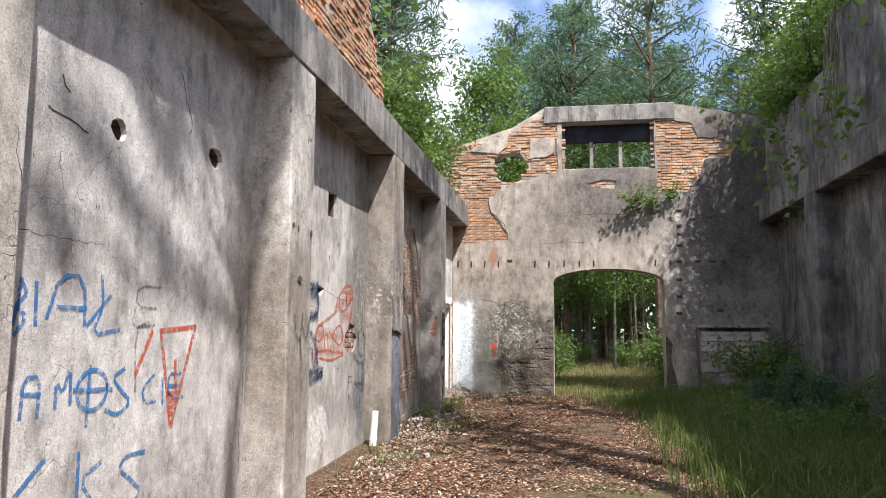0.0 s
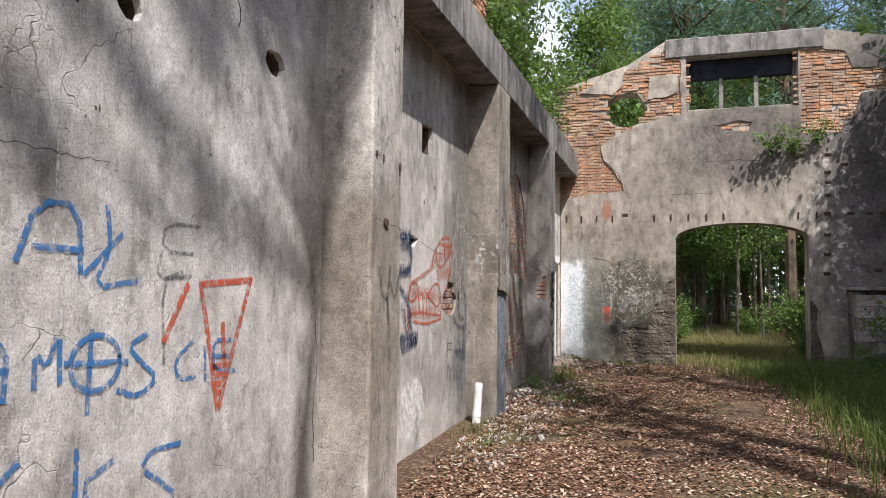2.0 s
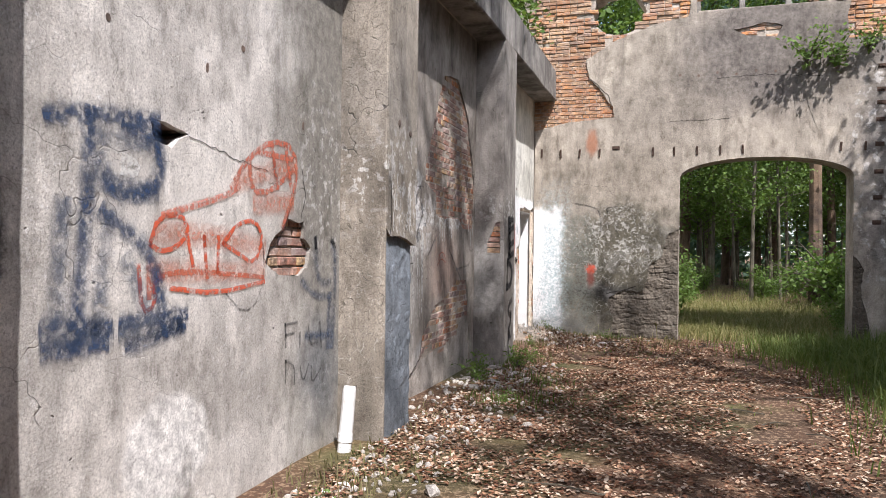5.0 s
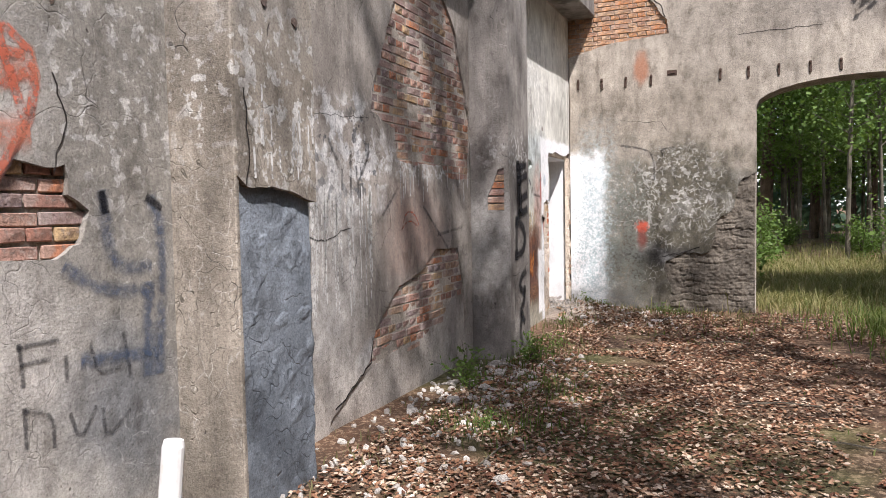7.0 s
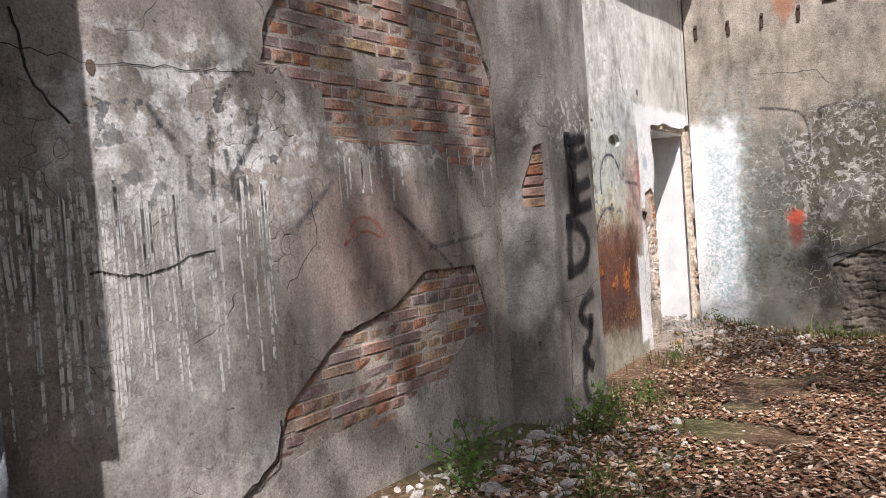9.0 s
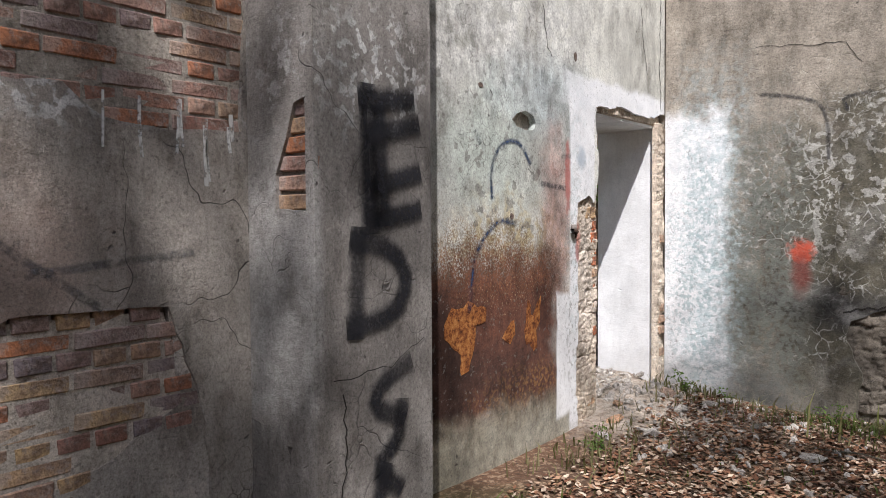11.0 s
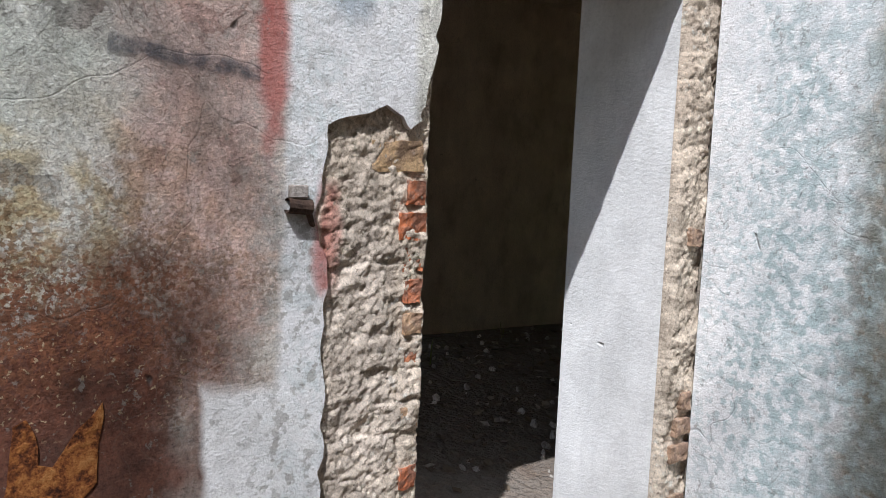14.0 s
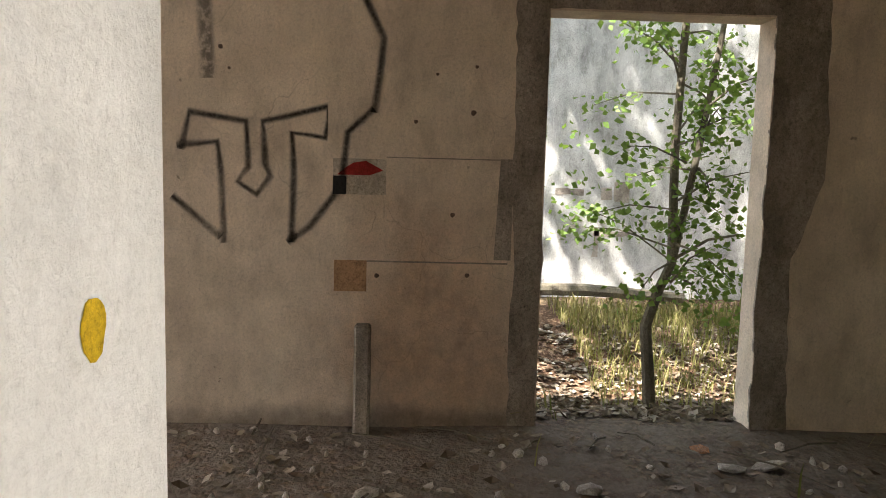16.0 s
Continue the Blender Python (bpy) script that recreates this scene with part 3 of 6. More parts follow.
def soil_mat():
    k = Mat("forest_soil", 0.95)
    c = k.mix(k.ramp(k.noise(0.8, 6), 0.38, 0.62), (0.115, 0.062, 0.036), (0.07, 0.042, 0.027))
    c = k.mix(k.ramp(k.noise(22, 8, rough=0.7), 0.50, 0.58), c, (0.25, 0.17, 0.11))
    c = k.mix(k.ramp(k.noise(60, 4, shift=4), 0.55, 0.68), c, (0.05, 0.035, 0.025))
    c = k.mix(k.ramp(k.noise(0.35, 5, shift=6), 0.50, 0.66, 0, 0.6), c, (0.09, 0.105, 0.035))
    dust = k.blob((-2.9, 17.65, 0.1), (0.95, 0.75, 1), soft=0.5, ragged=0.7, scale=5)
    c = k.mix(k.math("MULTIPLY", dust, k.ramp(k.noise(30, 7, shift=8, rough=0.7), 0.36, 0.56, 0.35, 0.95)), c, (0.46, 0.40, 0.33))
    floor = k.blob((-5.0, 18.0, 0.0), (1.6, 5.0, 1), soft=0.2, ragged=0.1, box=True)
    c = k.mix(k.math("MULTIPLY", floor, k.ramp(k.noise(11, 8, shift=9, rough=0.7), 0.36, 0.6, 0.5, 0.95)), c, (0.20, 0.175, 0.15))
    k.bump(k.math("ADD", k.noise(35, 6), k.noise(9, 4)), 0.9, 0.04)
    return k.done(c)


gx, gy = spaced(-400, 400, -10.0, 6.0, 0.22), spaced(-400, 400, -3.0, 24.0, 0.22)
verts = [(x, y, ground_z(x, y)) for y in gy for x in gx]
nx = len(gx)
faces = [(j * nx + i, j * nx + i + 1, (j + 1) * nx + i + 1, (j + 1) * nx + i) for j in range(len(gy) - 1) for i in range(nx - 1)]
ground = raw("ground", verts, faces, soil_mat())
for p in ground.data.polygons:
    p.use_smooth = True
tagged(ground, "brown trodden soil and leaf litter over the old floor", "ground", kind="structure")

# ---- west wall ----
wall_west = new("wall_west")
tagged(wall_west, "weathered grey rendered brick wall with graffiti and fallen render", "wall", kind="structure")


def prism(points, z0, z1):
    bm = bmesh.new()
    lo, hi = [bm.verts.new((x, y, z0)) for x, y in points], [bm.verts.new((x, y, z1)) for x, y in points]
    bm.faces.new(lo), bm.faces.new(hi)
    for i in range(len(points)):
        j = (i + 1) % len(points)
        bm.faces.new((lo[i], lo[j], hi[j], hi[i]))
    return bm


SOCKETS = [roughen(oval(4.30, 2.79, 0.09, 0.075, seed=1), 0.03, 0.012, 1.0), roughen(oval(5.64, 2.91, 0.12, 0.085, seed=2), 0.03, 0.014, 2.0), [(8.56, 3.17), (8.90, 3.18), (8.90, 2.87), (8.56, 2.86)], roughen([(8.20, 1.99), (8.32, 1.98), (8.50, 1.95), (8.42, 1.91), (8.36, 1.86), (8.22, 1.88)], 0.03, 0.008, 4.0)]
part("core", boxes((-3.46, -3.24, -6.0, 16.0, -0.4, BEAM_Z)), M_MORTAR, wall_west)
M_OLD = concrete("old_brick_core", (0.20, 0.14, 0.11), (0.12, 0.09, 0.075), 0.3, 0.6, 0.0, lumps=1.0, shift=29.0)
part("core", sheet(west, [(-6.0, -0.4), (9.2, -0.4), (9.2, BEAM_Z), (-6.0, BEAM_Z)], SOCKETS, -0.275, 0.0), M_OLD, wall_west)
part("core", boxes((-3.24, PX - 0.045, 9.2, 16.0, -0.4, BEAM_Z)), M_MORTAR, wall_west)
part("core", prism([(-3.46, 16.0), (-2.965, 16.0), (-2.965, 17.198), (-3.46, 17.253)], -0.4, 2.03), M_MORTAR, wall_west)
part("core", boxes((-3.46, PX - 0.045, 16.0, EY, 2.03, BEAM_Z)), M_MORTAR, wall_west)
part("upper_core", boxes((-3.46, -2.90, -6.0, EY, BEAM_Z, BEAM_T - 0.05)), M_MORTAR, wall_west)
part("door_reveal", prism([(-3.47, 17.262), (-2.985, 17.200), (-2.985, 17.211), (-3.47, 17.281)], -0.1, 2.02), M_LIME, wall_west)
part("door_reveal", boxes((-3.46, -2.975, 18.25, EY + 0.04, -0.1, 2.02)), M_LIME, wall_west)
part("door_soffit", boxes((-3.46, -2.955, 17.19, EY, 2.006, 2.026)), M_LIME, wall_west)

BAYS = [(-0.95, 2.42), (3.02, 6.35), (6.96, 10.38), (11.0, 14.35)]
BAY_MATS = [M_PANEL, M_PANEL, M_BAY_2, M_BAY_3]
brick_up = roughen([(12.36, 2.05), (12.42, 2.28), (12.95, 3.30), (13.5, 3.40), (14.0, 2.95), (14.32, 2.2), (14.30, 1.62), (13.75, 1.62), (13.6, 1.72), (12.75, 1.70), (12.72, 1.95)], 0.06, 0.02, 1.0)
brick_low = roughen([(12.25, 0.18), (12.35, 0.45), (12.75, 0.72), (13.15, 0.78), (13.45, 0.97), (13.95, 0.95), (14.06, 0.62), (13.78, 0.44), (12.9, 0.22)], 0.05, 0.015, 2.0)
bare_low = roughen([(11.66, -0.28), (11.72, -0.06), (12.0, 0.10), (12.15, 0.17), (12.26, 0.24), (12.35, 0.45), (12.75, 0.74), (13.15, 0.80), (13.45, 0.99), (13.96, 0.97), (14.10, 0.62), (14.14, 0.3), (14.18, -0.28)], 0.05, 0.016, 2.0)
pocket = roughen([(9.28, 1.26), (9.34, 1.38), (9.48, 1.47), (9.56, 1.55), (9.70, 1.52), (9.78, 1.53), (9.80, 1.42), (9.90, 1.36), (9.84, 1.22), (9.72, 1.15), (9.45, 1.16)], 0.04, 0.014, 6.0)
HOLES = {
    1: SOCKETS[:2],
    2: SOCKETS[2:] + [pocket],
    3: [brick_up, bare_low],
}
for i, (a, b) in enumerate(BAYS):
    edge = [(a - 0.05, -0.3), (b + 0.05, -0.3), (b + 0.05, BEAM_Z), (a - 0.05, BEAM_Z)]
    part("render_coat", sheet(west, edge, HOLES.get(i, []), 0.0, 0.045), BAY_MATS[i], wall_west)
def rough_run(pts, step=0.05, amp=0.012, seed=0.0):
    """An open run of an outline, roughened between its fixed ends."""
    return [pts[0]] + roughen(pts, step, amp, seed)[1:-max(1, int(math.dist(pts[0], pts[-1]) / step))] + [pts[-1]]


door_edge = [(14.9, -0.3)] + rough_run([(16.92, -0.3), (16.90, 0.30), (16.95, 0.8), (16.92, 1.2), (16.95, 1.36), (17.0, 1.40), (17.08, 1.44), (17.13, 1.40), (17.20, 1.41), (17.205, 1.58), (17.205, 2.05), (17.6, 2.10), (18.0, 2.07), (EY + 0.03, 2.12)], 0.018, 0.028, 7.0) + [(EY + 0.03, BEAM_Z), (14.9, BEAM_Z)]
part("render_coat", sheet(west, door_edge, [roughen(oval(16.3, 1.86, 0.13, 0.055, 8, seed=6), 0.05, 0.008)], 0.0, 0.045), M_BAY_4, wall_west)
lay_bricks(west, radians(90), brick_up, wall_west, M_BRICK_RED, d=0.026)
lay_bricks(west, radians(90), brick_low, wall_west, M_BRICK_RED, d=0.032)
lay_bricks(west, radians(90), pocket, wall_west, M_BRICK_RED)
part("mortar_bed", sheet(west, brick_up, [], -0.01, 0.0215), M_MORTAR, wall_west)
part("mortar_bed", sheet(west, brick_low, [], -0.01, 0.0275), M_MORTAR, wall_west)
M_UNDER = concrete("under_render", (0.56, 0.51, 0.45), (0.38, 0.34, 0.30), 0.4, 0.6, 0.3, lumps=0.9, shift=35.0)
part("under_coat", sheet(west, roughen([(11.6, -0.29), (11.68, -0.06), (12.0, 0.12), (12.27, 0.20), (12.9, 0.25), (13.76, 0.46), (14.03, 0.62), (13.97, 0.95), (14.12, 0.95), (14.2, 0.3), (14.24, -0.29)], 0.05, 0.012, 12.0), [], -0.01, 0.030), M_UNDER, wall_west)


def rust_mat():
    k = Mat("orange_rust", 0.95)
    f = k.noise(30, 9, rough=0.8)
    c = k.colours(f, [(0.38, (0.05, 0.017, 0.008)), (0.46, (0.22, 0.068, 0.02)), (0.53, (0.44, 0.165, 0.042)), (0.64, (0.62, 0.30, 0.10))])
    k.bump(k.math("ADD", f, k.noise(60, 6, rough=0.7)), 0.9, 0.02)
    return k.done(c)


M_RUST = rust_mat()
for n, loop in enumerate(([(15.52, 0.72), (15.58, 0.80), (15.68, 0.78), (15.72, 0.82), (15.80, 0.80), (15.89, 0.79), (15.88, 0.71), (15.80, 0.69), (15.78, 0.58), (15.74, 0.50), (15.72, 0.45), (15.66, 0.44), (15.66, 0.55), (15.59, 0.60), (15.53, 0.65)],
                          [(16.06, 0.59), (16.12, 0.66), (16.18, 0.69), (16.19, 0.60), (16.14, 0.55)],
                          [(16.29, 0.60), (16.31, 0.78), (16.33, 0.79), (16.35, 0.71), (16.38, 0.70), (16.41, 0.75), (16.45, 0.81), (16.46, 0.66), (16.42, 0.60), (16.43, 0.50), (16.38, 0.47), (16.34, 0.53), (16.30, 0.52)])):
    part("rust_flake", sheet(west, roughen(loop, 0.014, 0.014, n * 3.0), [], 0.03, 0.0475), M_RUST, wall_west)


def rubble_face(name, u0, u1, v0, v1, face, material, parent, proud=0.035, step=0.011, seed=0.0, layers=0, stones=False, deep=0.2):
    """A face of broken mortar and rubble, uneven to the eye."""
    nu, nv = max(2, int((u1 - u0) / step)), max(2, int((v1 - v0) / step))
    vs, fs = [], []
    for j in range(nv + 1):
        for i in range(nu + 1):
            u, v = u0 + (u1 - u0) * i / nu, v0 + (v1 - v0) * j / nv
            p = Vector((u * 9 + seed, v * 9, seed))
            d = 0.5 + 0.42 * noise.noise(p * 0.7) + 0.22 * max(-0.25, noise.noise(p * 2.1)) + 0.11 * noise.noise(p * 5.1) + 0.10 * noise.noise(p * 11.3) + 0.08 * noise.noise(p * 23)
            if stones:
                row = (v + 0.034 * noise.noise(p * 0.5) + 0.012 * noise.noise(p * 2.5)) / 0.088
                col = (u + 0.050 * noise.noise(p * 0.5 + Vector((0, 0, 4)))) / 0.13 + 0.47 * (math.floor(row) % 3)
                gap = max(abs(row % 1 - 0.5) * 2 - 0.80, abs(col % 1 - 0.5) * 2 - 0.86, 0.0) / 0.18
                d = d * 0.95 + 0.05 + 0.22 * noise.noise(Vector((math.floor(row) * 3.7, math.floor(col) * 5.3, seed)))
                d += 0.14 * (0.4 - 2.0 * abs(noise.noise(p * 2.3))) + 0.09 * (0.4 - 2.0 * abs(noise.noise(p * 9.7))) + 0.08 * noise.noise(p * 17)
                d -= deep * min(gap, 1.0) * max(0.0, 0.35 + 1.3 * noise.noise(p * 0.55 + Vector((3, 0, 0))))
            if layers:
                slant = Vector((u * 3.2 + v * 2.6, v * 7.5 - u * 4.0, seed))
                q = layers * (0.5 + 0.75 * noise.noise(slant) + 0.38 * noise.noise(p * 0.9) + 0.12 * noise.noise(p * 3.1))
                q = math.floor(q) + (q % 1) * 0.25 + 0.75 * max(0.0, (q % 1) - 0.80) / 0.20
                d = q / layers + 0.12 * noise.noise(p * 1.9) + 0.06 * noise.noise(p * 7)
            if i in (0, nu) or j in (0, nv):
                d = -0.3
            vs.append(face(u, v, proud * d))
    for j in range(nv):
        for i in range(nu):
            k = j * (nu + 1) + i
            fs.append((k, k + 1, k + nu + 2, k + nu + 1))
    ob = raw(name, vs, fs, material, parent)
    for f in ob.data.polygons:
        f.use_smooth = True
    return ob


M_RUBBLE = concrete("lime_mortar", (0.78, 0.67, 0.54), (0.62, 0.51, 0.40), 0.2, 0.8, 0.0, lumps=0.6, shift=31.0, grain=1.0, patches=(
    ((0.46, 0.09, 0.06), blob_at((PX, 16.95, 1.12), (1, 0.03, 0.13), soft=0.4, ragged=0.7, scale=14, amount=0.7)),
    ((0.62, 0.54, 0.46), blob_at((PX, 17.05, 0.75), (1, 0.12, 0.5), soft=0.5, ragged=1.0, scale=9, amount=0.7)),
))
rubble_face("broken_jamb", 16.86, 17.225, -0.15, 1.60, lambda u, v, d: west(u, v, d + 0.016), M_RUBBLE, wall_west, 0.030, 0.005, seed=1.0, stones=True)
rubble_face("broken_jamb", 18.20, 18.36, -0.15, 2.05, lambda u, v, d: (PX - 0.02 + d, u, v), M_RUBBLE, wall_west, 0.05, 0.006, seed=2.0)
rubble_face("broken_lintel", 17.15, EY, 2.02, 2.11, west, M_RUBBLE, wall_west, 0.045, seed=3.0)
M_BRICK_ORANGE = brick_mat("orange_brick", False, [(0.0, (0.66, 0.20, 0.075)), (0.5, (0.60, 0.19, 0.085)), (1.0, (0.68, 0.28, 0.12))], 0.45)
def broken_brick(material, l, h, w, seed):
    """The end of a brick, snapped off and crumbled."""
    bm = boxes((-l / 2, l / 2, -w / 2, w / 2, -h / 2, h / 2))
    bmesh.ops.subdivide_edges(bm, edges=bm.edges[:], cuts=5, use_grid_fill=True)
    for v in bm.verts:
        a, b = Vector((seed, 0, 0)), Vector((0, seed, 2))
        v.co *= 0.94 + 0.06 * noise.noise(v.co * 30 + b)
        v.co += Vector(noise.noise_vector(v.co * 22 + a)) * 0.006 + Vector(noise.noise_vector(v.co * 80 + b)) * 0.004
    me = bpy.data.meshes.new("brick")
    bm.to_mesh(me)
    bm.free()
    me.materials.append(material)
    return me


M_BRICK_BUFF = brick_mat("buff_brick", False, [(0.0, (0.62, 0.40, 0.20)), (1.0, (0.66, 0.46, 0.26))])
for n, (y, z, l, h, m) in enumerate(((17.130, 1.325, 0.150, 0.078, M_BRICK_BUFF), (17.186, 1.236, 0.056, 0.064, M_BRICK_ORANGE), (17.180, 1.152, 0.080, 0.072, M_BRICK_ORANGE), (17.186, 1.068, 0.060, 0.060, M_BRICK_ORANGE), (17.188, 0.990, 0.052, 0.062, M_BRICK_ORANGE),
                                    (17.190, 0.905, 0.050, 0.056, M_BRICK), (17.186, 0.825, 0.060, 0.062, M_BRICK_ORANGE), (17.190, 0.66, 0.050, 0.060, M_BRICK), (17.19, 0.50, 0.05, 0.06, M_BRICK_ORANGE), (17.15, 0.02, 0.10, 0.07, M_BRICK))):
    ob = new("brick", broken_brick(m, l, h, 0.09, 3.0 + 2.7 * n))
    ob.matrix_world = pose(-2.978 + 0.004 * (n % 3), y, z, 0, (n * 5 % 7) - 3, 90 + (n * 3 % 5) - 2)
    ob.parent = wall_west
M_BRICK_DUST = brick_mat("dusty_brick", False, [(0.0, (0.50, 0.33, 0.22)), (1.0, (0.58, 0.42, 0.30))])
for n, (y, z, l) in enumerate(((18.29, 0.47, 0.08), (18.28, 0.38, 0.10), (18.30, 0.56, 0.06), (18.28, 0.20, 0.08), (18.29, 1.12, 0.06))):
    ob = new("brick", broken_brick(M_BRICK_DUST, l, 0.062, 0.08, 40.0 + n))
    ob.matrix_world = pose(PX - 0.018, y, z, 0, n * 2 - 4, 90)
    ob.parent = wall_west

PIER_MATS = [M_PIER, M_PIER, M_PIER, M_PIER_2, M_PIER_3]
for i, (a, b) in enumerate(PILS):
    front = FX - (0.03 if i in (3, 4) else 0.0)
    p = link("pilaster", worn_box(PX - 0.04, front, a, b, -0.4, BEAM_Z, seed=i * 3.0), M_CEMENT if i == 3 else PIER_MATS[i])
    tagged(p, "rendered concrete pilaster with cracked and stained faces", "pilaster", kind="structure")
    if i == 3:
        # the coat has fallen from the foot of this one
        fall = rough_run([(a - 0.012, 1.50), (a + 0.05, 1.45), (a + 0.25, 1.46), (b + 0.012, 1.38)], 0.05, 0.012, 3.0)[:-1]
        coat = fall + [(b + 0.012, 1.38), (b + 0.012, BEAM_Z), (a - 0.012, BEAM_Z)]
        part("render_coat", sheet(lambda u, v, d: (front - 0.02 + d, u, v), coat, [], 0.0, 0.055), PIER_MATS[i], p)
        rubble_face("bare_cement", a + 0.0, b + 0.005, -0.2, 1.50, lambda u, v, d: (front - 0.012 + d, u, v), M_CEMENT, p, 0.022, 0.009, 6.0, 4)
        part("render_coat", worn_box(PX - 0.03, FX - 0.005, a - 0.02, a + 0.01, -0.3, BEAM_Z - 0.01, amp=0.004, bevel=0.006, seed=91), PIER_MATS[i], p)
    if i == 4:
        part("render_coat", sheet(lambda u, v, d: (front - 0.015 + d, u, v), [(a - 0.03, -0.3), (b + 0.01, -0.3), (b + 0.01, BEAM_Z), (a - 0.03, BEAM_Z)], [], 0.0, 0.05), PIER_MATS[i], p)
        # render broken from its corner, with bricks bare behind
        gap = roughen([(-2.745, 1.32), (-2.535, 1.31), (-2.538, 1.62), (-2.57, 1.72), (-2.64, 1.70), (-2.68, 1.58), (-2.74, 1.44)], 0.03, 0.008, 3.0)
        part("render_coat", sheet(lambda u, v, d: (u, a + 0.012 - d, v), [(PX + 0.003, -0.3), (front + 0.032, -0.3), (front + 0.032, BEAM_Z), (PX + 0.003, BEAM_Z)], [gap], 0.0, 0.045), PIER_MATS[i], p)
        for n, (x, z, l) in enumerate(((-2.65, 1.345, 0.24), (-2.64, 1.415, 0.22), (-2.63, 1.485, 0.21), (-2.62, 1.555, 0.18), (-2.61, 1.625, 0.15), (-2.60, 1.690, 0.12))):
            ob = new("brick", brick_mesh("brick", M_BRICK if n in (0, 4) else M_BRICK_RED, l, 0.058, 0.06, n * 2.0))
            ob.matrix_world = pose(x, a + 0.012, z, 0, n % 3 - 1, 0)
            ob.parent = p
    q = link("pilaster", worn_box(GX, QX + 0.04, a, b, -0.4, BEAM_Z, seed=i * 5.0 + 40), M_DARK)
    tagged(q, "dark stained concrete pilaster, its tone deepened for shade", "pilaster", kind="structure")

beam = link("beam", worn_box(-2.92, FX, -6.0, EY, BEAM_Z, BEAM_T, seed=70), M_BEAM)
tagged(beam, "long grey concrete ring beam along the west wall", "beam", kind="structure")
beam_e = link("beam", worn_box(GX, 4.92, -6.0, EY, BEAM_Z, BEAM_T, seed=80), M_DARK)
tagged(beam_e, "long stained concrete ring beam along the east wall, toned for shade", "beam", kind="structure")


def joined_bricks(name, face, loop, material, parent, length=0.25, height=0.067, joint=0.011, depth=0.07, d=0.0, avoid=None, seed=1, shake=0.005):
    """Bricks past those that are parts, in one mesh."""
    rng = random.Random(seed)
    us, vs_ = [p[0] for p in loop], [p[1] for p in loop]
    vs, fs = [], []
    v, row = min(vs_), 0
    while v < max(vs_):
        u = min(us) - (0.125 if row % 2 else 0)
        while u < max(us):
            l = length / 2 if rng.random() < 0.35 else length
            c, m = u + l / 2, v + height / 2
            if inside(c, m, loop) and not (avoid and inside(c, m, avoid)):
                if rng.random() < 0.045:
                    u += l
                    continue
                o, k, hl, hh = rng.uniform(-0.018, 0.013), len(vs), (l - joint) / 2, (height - joint) / 2
                sag = 0.010 * noise.noise(Vector((c * 1.1, row * 0.35, seed)))
                for dd, cut in ((d + o - depth, 0.0), (d + o - 0.009, 0.0), (d + o, 0.008)):
                    for a, b in ((-hl, -hh), (hl, -hh), (hl, hh), (-hl, hh)):
                        a, b = a - math.copysign(cut, a), b - math.copysign(cut, b)
                        vs.append(face(c + a + rng.uniform(-shake, shake), m + b + sag + rng.uniform(-shake, shake), dd))
                fs.append((k + 8, k + 9, k + 10, k + 11))
                for e in (0, 4):
                    fs += [(k + e + i, k + e + (i + 1) % 4, k + e + 4 + (i + 1) % 4, k + e + 4 + i) for i in range(4)]
            u += l
        v += height
        row += 1
    return tagged(raw(name, vs, fs, material, parent), kind="stuff")


parapet = new("wall_parapet")
tagged(parapet, "ragged brick parapet left standing above the concrete beam", "wall", kind="structure")
ragged = roughen([(-6.0, 4.55), (10.5, 4.55), (10.3, 4.85), (10.15, 5.1), (9.9, 5.25), (9.75, 5.6), (9.5, 5.75), (9.3, 6.2), (8.9, 6.5), (7.9, 6.7), (-6.0, 6.5)], 0.2, 0.03, 9.0)
part("core", sheet(lambda u, v, d: (-3.4 + d, u, v), ragged, [], 0.0, 0.70), M_MORTAR, parapet)
joined_bricks("brickwork", lambda u, v, d: (-2.69 + d, u, v), [(p, max(q, 4.6)) for p, q in ragged if p > 2] + [(2.0, 6.4), (2.0, 4.6)], M_BRICKS, parapet, d=0.012)

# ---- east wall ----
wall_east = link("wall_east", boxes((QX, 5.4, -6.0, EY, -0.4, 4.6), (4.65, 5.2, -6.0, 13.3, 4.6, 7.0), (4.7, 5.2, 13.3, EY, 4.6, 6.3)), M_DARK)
tagged(wall_east, "stained concrete wall, its tone deepened for the shade", "wall", kind="structure")

# ---- north wall ----
wall_north = new("wall_north")
tagged(wall_north, "end wall with fallen render, arched gateway and high window", "wall", kind="structure")


def arch_points(n=14):
    return [(0.945 + 1.325 * math.cos(math.pi - math.pi * i / n), 2.64 + 0.32 * math.sin(math.pi * i / n)) for i in range(n + 1)]


top_line = [(4.96, 6.60), (4.0, 6.75), (2.58, 7.05), (-0.55, 7.10), (-1.4, 6.60), (-2.92, 6.15)]
outline = [(-3.5, -0.4), (-0.38, -0.4)] + arch_points() + [(2.27, -0.4), (5.4, -0.4), (5.4, 6.5)] + top_line + [(-3.5, 5.9)]
window_hole = [(-0.14, 5.44), (2.12, 5.44), (2.12, 6.65), (-0.14, 6.65)]
round_hole = roughen(oval(-1.45, 5.58, 0.46, 0.41, 12, 8.0), 0.08, 0.03, 2.0)
core_face = lambda u, v, d: (u, EY + 0.55 - d, v)
part("core", sheet(core_face, outline, [window_hole, round_hole], 0.0, 0.505), M_MORTAR, wall_north)
